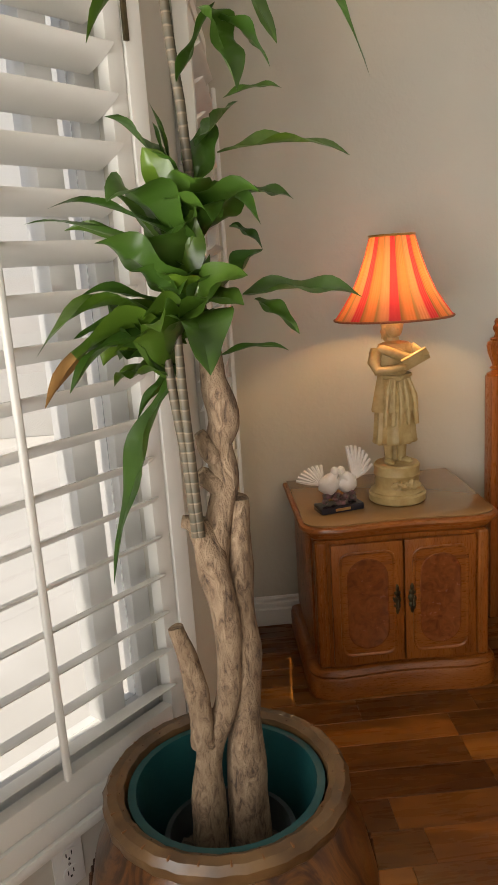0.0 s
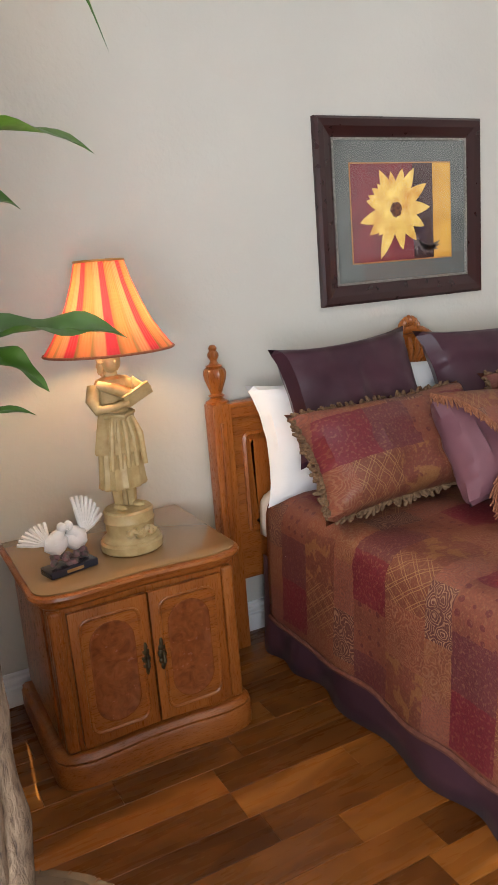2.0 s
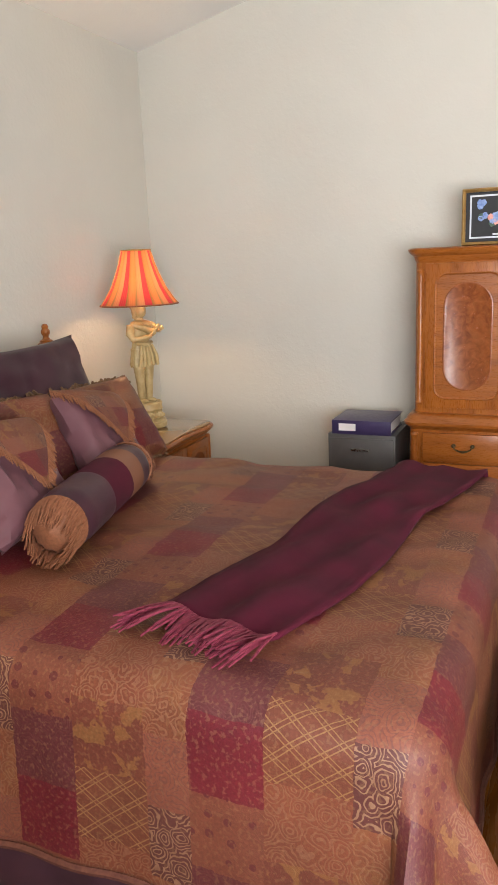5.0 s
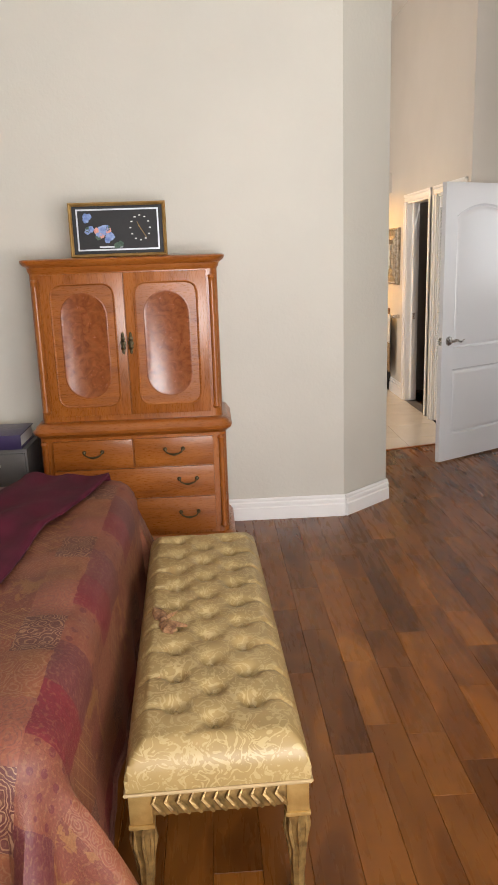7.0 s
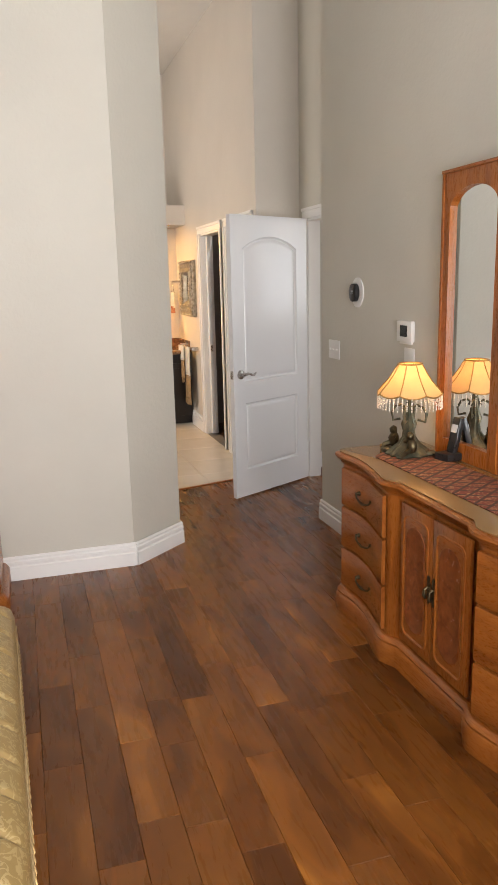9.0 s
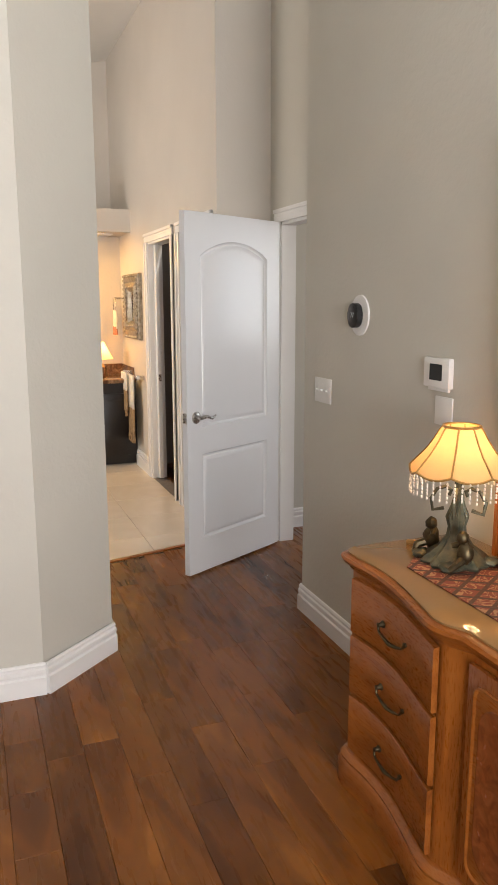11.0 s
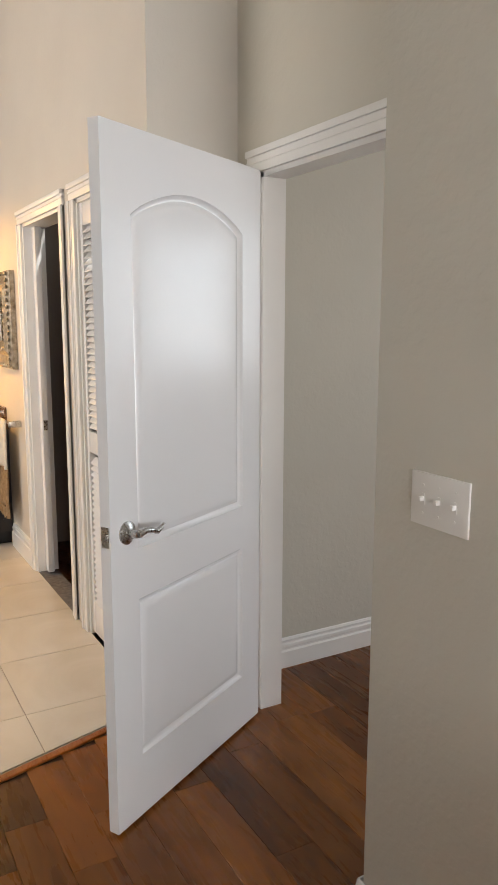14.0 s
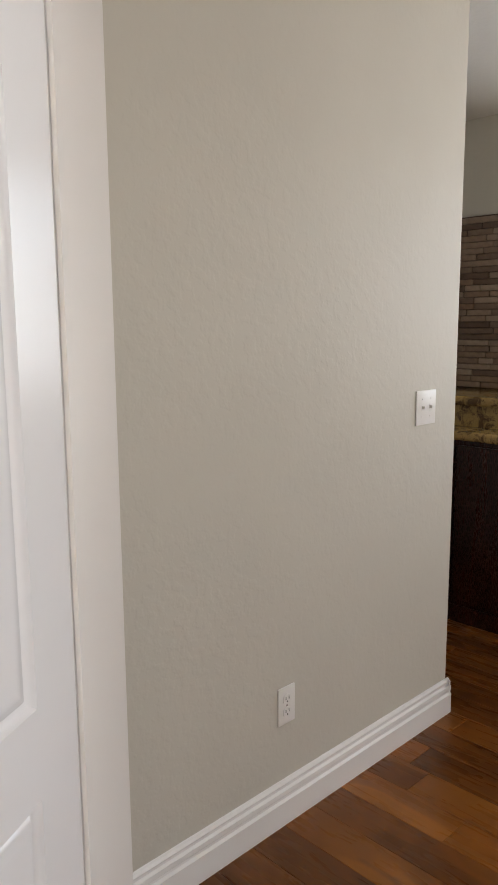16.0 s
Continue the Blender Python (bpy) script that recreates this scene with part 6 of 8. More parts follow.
# ---- framed flower picture over the bed ----
pic = thing("framed_picture", "sunflower print in dark mahogany frame with grey mat", "picture", (2.622, NORTH - 0.002, 1.402))
picture_frame(pic, 0.925, 0.79, [(0, 0), (0, -0.022), (0.012, -0.034), (0.04, -0.030), (0.075, -0.016), (0.085, -0.014), (0.085, 0)], MAHOGANY, "wide dark mahogany frame")
bm = bmesh.new()
for a in ((-0.3775, 0.3775, 0.085, 0.095), (-0.3775, 0.3775, 0.695, 0.705), (-0.3775, -0.3675, 0.095, 0.695), (0.3675, 0.3775, 0.095, 0.695)):
    box(bm, a[0], a[1], -0.018, -0.006, a[2], a[3])
part("beaded_lip", bm, varied("pewter_beading", (0.16, 0.15, 0.13), (0.4, 0.38, 0.34), 0.4, 0.6, 140, 0.3, 160), pic, "pewter beaded inner lip")
part("mat_board", boxed(-0.37, 0.37, -0.007, -0.002, 0.09, 0.70), varied("grey_mat_board", (0.085, 0.088, 0.078), (0.10, 0.103, 0.09), 0.85, 0, 6, 0.02), pic, "dark grey mat board")
part("gold_fillet", boxed(-0.287, 0.287, -0.009, -0.006, 0.172, 0.604), varied("gold_fillet", (0.35, 0.16, 0.05), (0.5, 0.25, 0.09), 0.4, 0.5), pic)
CLARETP = varied("painted_claret", (0.10, 0.012, 0.02), (0.20, 0.03, 0.035), 0.6, 0, 9)
DARKP = varied("painted_umber", (0.02, 0.008, 0.01), (0.05, 0.02, 0.02), 0.6, 0, 9)
OCHREP = varied("painted_ochre", (0.45, 0.22, 0.03), (0.60, 0.34, 0.06), 0.6, 0, 9)
part("painted_ground", boxed(-0.281, 0.281, -0.0105, -0.008, 0.178, 0.598), CLARETP, pic)
part("painted_band", boxed(0.06, 0.175, -0.0115, -0.010, 0.178, 0.598), DARKP, pic)
part("painted_band", boxed(0.175, 0.281, -0.0115, -0.010, 0.178, 0.598), OCHREP, pic)
PETAL = varied("painted_yellow_petal", (0.50, 0.22, 0.02), (0.76, 0.56, 0.14), 0.6, 0, 16)


def petal(cx, cz, a, ln, w, y):
    bm = bmesh.new()
    n = 8
    left, right = [], []
    for k in range(n + 1):
        u = k / n
        hw = w * math.sin(math.pi * min(1, u * 0.97 + 0.03)) ** 0.8 * (1 - 0.25 * u)
        px, pz = cx + math.cos(a) * ln * u, cz + math.sin(a) * ln * u
        left.append(bm.verts.new((px - math.sin(a) * hw, y, pz + math.cos(a) * hw)))
        right.append(bm.verts.new((px + math.sin(a) * hw, y, pz - math.cos(a) * hw)))
    for k in range(n):
        bm.faces.new((left[k], left[k + 1], right[k + 1], right[k]))
    return bm


rp = random.Random(5)
for ring, (ln, w, cnt) in enumerate(((0.215, 0.036, 13), (0.17, 0.031, 12), (0.11, 0.026, 9))):
    for k in range(cnt):
        a = 2 * math.pi * k / cnt + rp.uniform(-0.12, 0.12) + ring * 0.2
        part("painted_petal", petal(-0.04, 0.40, a, ln * rp.uniform(0.8, 1.1) * (0.9 if math.sin(a) > 0 else 1.0), w, -0.0122 - 0.0006 * ring - 0.0001 * k), PETAL, pic, smooth=False)
bm = bmesh.new()
blob(bm, (-0.04, -0.0125, 0.40), (0.036, 0.004, 0.036), 2, 0.3)
part("painted_centre", bm, varied("painted_seed_head", (0.05, 0.02, 0.02), (0.22, 0.09, 0.04), 0.7, 0, 80), pic)
for k in range(6):
    part("painted_leaf", petal(0.06 + 0.012 * k, 0.30 - 0.02 * k, radians(-80 + 22 * k), 0.11, 0.012, -0.0122), varied("painted_grey_leaf", (0.07, 0.05, 0.045), (0.17, 0.13, 0.11), 0.6, 0, 30) if k == 0 else bpy.data.materials["painted_grey_leaf"], pic, smooth=False)
part("picture_glass", boxed(-0.367, 0.367, -0.0152, -0.0147, 0.095, 0.695), glass("picture_glass", 0.03), pic, smooth=False).visible_shadow = False

# ---- dresser lamp, phone and runner ----
lm = thing("table_lamp", "small bronze cherub lamp with beaded amber shade, lit", "table lamp", (3.66, -0.92, 0.801), 180)
VERDI = varied("verdigris_bronze", (0.05, 0.06, 0.045), (0.17, 0.15, 0.09), 0.45, 0.6, 40, 0.6, 120)
bm = turned([(0.095, 0), (0.10, 0.008), (0.085, 0.022), (0.05, 0.05), (0.03, 0.08), (0.026, 0.11), (0.034, 0.14), (0.022, 0.17), (0.014, 0.2), (0.012, 0.26)], 24, flute=0.10, flutes=10)
for k in range(4):
    a = math.pi / 4 + math.pi / 2 * k
    c, s = math.cos(a), math.sin(a)
    blob(bm, (0.10 * c, 0.10 * s, 0.012), (0.028, 0.028, 0.014), k, 0.4)
    tube(bm, [(0.04 * c, 0.04 * s, 0.16 + 0.02 * math.sin(q * 0.9)) if q == 0 else ((0.05 + 0.03 * math.sin(q * 0.9)) * c, (0.05 + 0.03 * math.sin(q * 0.9)) * s, 0.16 - 0.03 * math.cos(q * 0.9) + 0.01 * q) for q in range(7)], 0.006, 6)
part("base", bm, VERDI, lm, "scrolled verdigris bronze base")
for s in (-1, 1):
    bm = bmesh.new()
    blob(bm, (s * 0.085, -0.03, 0.055), (0.026, 0.024, 0.034), s, 0.25)
    blob(bm, (s * 0.078, -0.036, 0.10), (0.018, 0.018, 0.019), s, 0.2)
    tube(bm, [(s * 0.07, -0.03, 0.08), (s * 0.05, -0.05, 0.07)], [0.010, 0.008], 8)
    tube(bm, [(s * 0.09, -0.04, 0.04), (s * 0.10, -0.07, 0.03), (s * 0.09, -0.085, 0.012)], [0.014, 0.012, 0.009], 8)
    part("statue", bm, BRASS, lm, "small bronze seated cherub")
AMBER = shade_cloth("amber_shade", (0.80, 0.52, 0.26), 0.45)
bm = bmesh.new()
n, panels = 72, 8
prof = [(0.145, 0.285), (0.128, 0.305), (0.100, 0.335), (0.076, 0.37), (0.062, 0.395), (0.052, 0.41)]
rings = []
for i, (r, z) in enumerate(prof):
    ring = []
    for k in range(n):
        a = 2 * math.pi * k / n
        sc = abs(math.sin(a * panels / 2))
        ring.append(bm.verts.new((r * (1 - 0.04 * sc) * math.cos(a), r * (1 - 0.04 * sc) * math.sin(a), z - (0.014 * sc if i == 0 else 0))))
    rings.append(ring)
for a, b in zip(rings, rings[1:]):
    for k in range(n):
        bm.faces.new((a[k], a[(k + 1) % n], b[(k + 1) % n], b[k]))
sh = part("shade", bm, AMBER, lm, "scalloped amber fabric shade")
for k in range(panels):
    a = 2 * math.pi * k / panels
    part("rib", piped([(r * 1.012 * math.cos(a), r * 1.012 * math.sin(a), z) for r, z in prof], 0.0028, 6), GOLD, sh)
part("top_ring", piped([(0.053 * math.cos(2 * math.pi * k / 32), 0.053 * math.sin(2 * math.pi * k / 32), 0.41) for k in range(33)], 0.004, 6), GOLD, sh)
part("lower_trim", piped([(0.147 * (1 - 0.04 * abs(math.sin(math.pi * k / 9))) * math.cos(2 * math.pi * k / 72), 0.147 * (1 - 0.04 * abs(math.sin(math.pi * k / 9))) * math.sin(2 * math.pi * k / 72), 0.284 - 0.014 * abs(math.sin(math.pi * k / 9))) for k in range(73)], 0.0035, 6), GOLD, sh)
bm = bmesh.new()
rr = random.Random(6)
for k in range(44):
    a = 2 * math.pi * k / 44
    for j in range(6):
        blob(bm, (0.143 * math.cos(a), 0.143 * math.sin(a), 0.268 - 0.0095 * j - 0.006 * rr.random()), (0.0034, 0.0034, 0.0048), 0, 0, 6, 4)
part("bead_fringe", bm, varied("glass_beads", (0.72, 0.66, 0.56), (0.8, 0.75, 0.66), 0.15), sh, "hanging clear bead fringe")
bm = bmesh.new()
blob(bm, (0, 0, 0.335), (0.018, 0.018, 0.026), 0, 0)
part("bulb", bm, BULB, lm, "lit warm bulb").visible_shadow = False
point_lamp("lamp_light", (3.66, -0.92, 0.801 + 0.335), 2.0, WARM, 0.025)

ph = thing("cordless_phone", "black cordless telephone upright in its cradle", "telephone", (3.50, -1.03, 0.798), 190)
part("cradle", boxed(-0.045, 0.045, -0.045, 0.045, 0, 0.035, 0.01), BLACKPLASTIC, ph)
bm = boxed(-0.024, 0.024, -0.014, 0.014, 0.02, 0.19, 0.01)
bm.transform(pose(0, 0.008, 0, -14, 0, 0))
hs = part("handset", bm, BLACKPLASTIC, ph)
bm = boxed(-0.018, 0.018, -0.0155, -0.0138, 0.12, 0.155)
bm.transform(pose(0, 0.008, 0, -14, 0, 0))
part("display", bm, SILVER, hs)

rn = thing("table_runner", "rust and gold brocade runner on the dresser", "table runner", (2.95, -0.90, 0.797))


def runner_cloth():
    m = Mat("runner_brocade", (0.25, 0.08, 0.04), 0.7)
    w1 = m.t.nodes.new("ShaderNodeTexWave")
    w1.inputs["Scale"].default_value = 5.5
    m.link(m.space((1, 1, 1), (0, 0, radians(35))), w1.inputs["Vector"])
    w2 = m.t.nodes.new("ShaderNodeTexWave")
    w2.inputs["Scale"].default_value = 5.5
    m.link(m.space((1, 1, 1), (0, 0, radians(-35))), w2.inputs["Vector"])
    lat = m.maths("MAXIMUM", w1.outputs[1], w2.outputs[1])
    scroll = m.maths("SINE", m.maths("MULTIPLY", m.noise(14, 3, 0.5, None, 1.0), 60.0))
    c = m.mix(m.ramp(scroll, [(0.45, (0, 0, 0)), (0.65, (1, 1, 1))]), (0.21, 0.045, 0.025), (0.40, 0.20, 0.10))
    c = m.mix(m.ramp(lat, [(0.86, (0, 0, 0)), (0.93, (1, 1, 1))]), c, (0.08, 0.03, 0.02))
    m.color(c)
    m.bump(scroll, 0.3, 0.001)
    return m.m


part("cloth", prismed([(-0.75, -0.12), (0.72, -0.12), (0.86, 0.0), (0.72, 0.14), (-0.75, 0.14)], 0.0, 0.004, "z", 0.001), runner_cloth(), rn)
part("tassel", piped([(0.86, 0.0, 0.004), (0.89, 0.004, 0.006), (0.92, 0.012, 0.004)], [0.004, 0.012, 0.008], 8), GOLD, rn)

# ---- the potted plant by the window ----
PX, PY = 0.345, 1.72
plant = thing("potted_plant", "tall corn plant with thick trunks and arching green leaves", "plant", (PX, PY, 0))


def glaze():
    m = Mat("brown_glazed_ceramic", (0.25, 0.11, 0.03), 0.28)
    n = m.noise(7, 5, 0.6, m.space((1, 1, 0.6)), 2.2)
    c = m.ramp(n, [(0.30, (0.012, 0.004, 0.002)), (0.43, (0.075, 0.024, 0.007)), (0.53, (0.14, 0.055, 0.013)), (0.62, (0.05, 0.016, 0.005)), (0.72, (0.014, 0.006, 0.003))])
    m.color(c)
    m.bump(m.noise(30, 4), 0.3, 0.003)
    return m.m


GLAZE = glaze()
RIMGLAZE = varied("ochre_glazed_rim", (0.05, 0.025, 0.010), (0.14, 0.075, 0.028), 0.35, 0, 14, 0.3, 50)
pot = thing("planter", "large brown glazed ceramic planter with carved belly", "planter", (PX, PY, 0))
part("body", turned([(0.14, 0), (0.155, 0.012), (0.16, 0.04), (0.19, 0.12), (0.235, 0.26), (0.262, 0.40), (0.262, 0.50), (0.24, 0.60), (0.205, 0.655), (0.186, 0.675), (0.180, 0.66), (0.19, 0.60), (0.18, 0.20), (0.0, 0.18)], 56), GLAZE, pot)
rim = bmesh.new()
lathe(rim, [(0.188, 0.672), (0.206, 0.676), (0.216, 0.688), (0.217, 0.706), (0.208, 0.718), (0.192, 0.721), (0.180, 0.714), (0.176, 0.69), (0.184, 0.674)], 64, flute=0.008, flutes=26)
bmesh.ops.delete(rim, geom=[f for f in rim.faces if len(f.verts) > 8], context="FACES_ONLY")
part("rim", rim, RIMGLAZE, pot, "thick ochre notched rim")
for k in range(26):
    a = 2 * math.pi * (k + 0.5) / 26
    part("rim_notch", boxed(-0.012, 0.012, -0.0022, 0.0022, 0.694, 0.7195, 0.002), GLAZE, pot).matrix_basis = pose(0.197 * math.cos(a), 0.197 * math.sin(a), 0, 0, 0, math.degrees(a))
for k in range(7):
    a = 2 * math.pi * k / 7 + 0.25
    bm = bmesh.new()
    for j in range(7):
        s = (j - 3) * 0.04
        tube(bm, [((0.262 - 0.004 * abs(j - 3)) * math.cos(a + s * 0.25), (0.262 - 0.004 * abs(j - 3)) * math.sin(a + s * 0.25), 0.36), (0.270 * math.cos(a + s), 0.270 * math.sin(a + s), 0.45), (0.258 * math.cos(a + 1.6 * s), 0.258 * math.sin(a + 1.6 * s), 0.54)], [0.003, 0.006, 0.003], 5)
    part("carved_frond", bm, varied("dark_carved_glaze", (0.03, 0.012, 0.008), (0.09, 0.04, 0.015), 0.4) if k == 0 else bpy.data.materials["dark_carved_glaze"], pot, "dark carved palm frond")
TEAL = varied("teal_plastic", (0.004, 0.042, 0.044), (0.007, 0.056, 0.056), 0.4)
part("liner", turned([(0.10, 0.30), (0.150, 0.31), (0.168, 0.700), (0.174, 0.705), (0.160, 0.706), (0.135, 0.42), (0.10, 0.41)], 48), TEAL, pot, "teal plastic liner pot")
part("inner_pot", turned([(0.085, 0.42), (0.095, 0.43), (0.112, 0.596), (0.119, 0.602), (0.109, 0.603), (0.104, 0.54), (0.0, 0.54)], 40), varied("grey_nursery_plastic", (0.02, 0.025, 0.026), (0.035, 0.04, 0.042), 0.35), pot, "black nursery pot")
soil = bmesh.new()
rr = random.Random(3)
for k in range(60):
    a, r = rr.uniform(0, 6.28), 0.098 * math.sqrt(rr.random())
    blob(soil, (r * math.cos(a), r * math.sin(a), 0.543), (rr.uniform(0.008, 0.02), rr.uniform(0.006, 0.014), 0.008), k, 0.5, 7, 5)
part("soil", soil, varied("potting_soil", (0.03, 0.02, 0.014), (0.12, 0.085, 0.06), 0.95, 0, 60, 0.8, 150), pot, "dark bark soil")


def bark():
    m = Mat("pale_grooved_bark", (0.3, 0.2, 0.12), 0.85)
    v = m.space((16, 16, 6))
    n = m.noise(4.5, 6, 0.65, v, 1.0)
    m.color(m.ramp(n, [(0.32, (0.05, 0.028, 0.016)), (0.48, (0.185, 0.12, 0.07)), (0.72, (0.29, 0.205, 0.13))]))
    m.bump(m.maths("ADD", n, m.maths("MULTIPLY", m.noise(60, 4), 0.5)), 1.0, 0.008)
    return m.m


BARK = bark()


def limb(points, radii, name, seed, n=18, sub=6):
    """A gnarled limb: a smooth line through the points with knots."""
    pts = [Vector(p) for p in points]
    out, rad = [], []
    for i in range(len(pts) - 1):
        for k in range(sub):
            u = k / sub
            p0, p1, p2, p3 = pts[max(i - 1, 0)], pts[i], pts[i + 1], pts[min(i + 2, len(pts) - 1)]
            out.append(0.5 * ((2 * p1) + (p2 - p0) * u + (2 * p0 - 5 * p1 + 4 * p2 - p3) * u * u + (3 * p1 - p0 - 3 * p2 + p3) * u ** 3))
            rad.append(radii[i] + (radii[i + 1] - radii[i]) * u)
    out.append(pts[-1])
    rad.append(radii[-1])
    rad = [0.84 * r for r in rad]
    bm = bmesh.new()
    tube(bm, out, rad, n)
    bmesh.ops.recalc_face_normals(bm, faces=bm.faces[:])
    bm.normal_update()
    for v in bm.verts:
        q = Vector((v.co.x * 30, v.co.y * 30, v.co.z * 9)) + Vector((seed, 0, 0))
        k = 0.009 * noise.noise(q) + 0.012 * max(0, noise.noise(Vector((v.co.x * 14, v.co.y * 14, v.co.z * 14 + seed))) - 0.1)
        v.co += v.normal * k
    return part(name, bm, BARK, plant)


limb([(-0.036, -0.02, 0.53), (-0.034, -0.02, 0.70), (-0.020, -0.02, 0.80), (0.012, -0.02, 0.87), (0.024, -0.02, 0.94), (0.022, -0.02, 1.04), (0.008, -0.02, 1.12), (-0.006, -0.02, 1.185), (-0.008, -0.02, 1.20)], [0.036, 0.034, 0.026, 0.023, 0.024, 0.028, 0.031, 0.026, 0.018], "trunk", 1)
limb([(0.036, 0.0, 0.53), (0.037, 0.0, 0.75), (0.048, 0.0, 0.90), (0.050, 0.0, 1.02), (0.054, 0.0, 1.12), (0.056, 0.0, 1.20), (0.056, 0.0, 1.222)], [0.042, 0.039, 0.031, 0.027, 0.025, 0.025, 0.023], "trunk", 4)
limb([(0.010, -0.012, 1.10), (0.026, -0.01, 1.20), (0.038, -0.008, 1.255), (0.032, -0.006, 1.315), (0.044, -0.004, 1.36), (0.032, -0.002, 1.42), (0.028, 0.0, 1.50)], [0.026, 0.028, 0.026, 0.023, 0.029, 0.022, 0.014], "trunk", 6)
limb([(-0.032, -0.025, 0.80), (-0.036, -0.025, 0.88), (-0.046, -0.025, 0.955), (-0.061, -0.025, 1.02)], [0.025, 0.022, 0.019, 0.015], "branch_stub", 7)
limb([(0.0, -0.022, 1.175), (-0.022, -0.025, 1.195), (-0.037, -0.025, 1.20)], [0.02, 0.016, 0.014], "branch_stub", 8, 12, 3)
limb([(0.03, -0.01, 1.25), (0.008, -0.012, 1.262), (-0.002, -0.012, 1.272)], [0.02, 0.017, 0.013], "branch_stub", 9, 12, 3)
limb([(0.026, -0.01, 1.30), (0.008, -0.012, 1.318), (0.000, -0.012, 1.338)], [0.02, 0.016, 0.012], "branch_stub", 11, 12, 3)


def cane_mat():
    m = Mat("ringed_green_cane", (0.14, 0.12, 0.07), 0.6)
    s = m.t.nodes.new("ShaderNodeSeparateXYZ")
    m.link(m.coord.outputs["Object"], s.inputs[0])
    w = m.maths("FRACT", m.maths("MULTIPLY", m.maths("ADD", s.outputs[2], m.maths("MULTIPLY", m.noise(18), 0.012)), 62.0))
    m.color(m.ramp(w, [(0.0, (0.17, 0.13, 0.085)), (0.10, (0.15, 0.11, 0.07)), (0.2, (0.045, 0.038, 0.022)), (0.95, (0.09, 0.068, 0.040))]))
    m.bump(w, 0.4, 0.002)
    return m.m


CANE = cane_mat()
canes = [
    [(-0.014, -0.045, 1.18), (-0.020, -0.05, 1.31), (-0.030, -0.05, 1.405), (-0.034, -0.05, 1.46)],
    [(-0.008, -0.045, 1.18), (-0.012, -0.052, 1.31), (-0.016, -0.055, 1.42), (-0.016, -0.055, 1.50)],
    [(0.026, -0.005, 1.47), (0.020, -0.01, 1.568), (0.020, -0.012, 1.70), (0.015, -0.012, 1.815), (0.008, -0.012, 1.885), (0.004, -0.01, 1.945), (-0.004, -0.005, 2.16)],
    [(0.024, 0.0, 1.46), (0.004, 0.0, 1.52), (-0.002, 0.0, 1.63)],
]
for c in canes:
    part("cane", piped(c, [0.0078] + [0.0074] * (len(c) - 2) + [0.006], 12), CANE, plant, "ringed green-brown cane")


def leaf_material():
    m = Mat("glossy_green_leaf", (0.04, 0.10, 0.02), 0.3)
    info = m.t.nodes.new("ShaderNodeObjectInfo")
    n = m.noise(9, 4)
    c = m.ramp(n, [(0.3, (0.020, 0.050, 0.006)), (0.7, (0.050, 0.100, 0.014))])
    c = m.mix(1.0, c, m.ramp(info.outputs["Random"], [(0, (0.5, 0.6, 0.5)), (0.6, (1.0, 1.0, 1.0)), (1, (1.7, 1.4, 0.9))]), "MULTIPLY")
    uv = m.t.nodes.new("ShaderNodeSeparateXYZ")
    m.link(m.coord.outputs["UV"], uv.inputs[0])
    vein = m.maths("SINE", m.maths("MULTIPLY", uv.outputs[0], 60.0))
    m.bump(vein, 0.12, 0.001)
    m.color(c)
    tr = m.node("ShaderNodeBsdfTranslucent", Color=(0.10, 0.24, 0.03, 1))
    mx = m.node("ShaderNodeMixShader", Fac=0.2)
    m.link(m.b.outputs[0], mx.inputs[1])
    m.link(tr.outputs[0], mx.inputs[2])
    m.link(mx.outputs[0], m.t.nodes["Material Output"].inputs["Surface"])
    return m.m


LEAF = leaf_material()
DRYTIP = varied("dry_leaf_tip", (0.25, 0.12, 0.03), (0.42, 0.24, 0.08), 0.8)


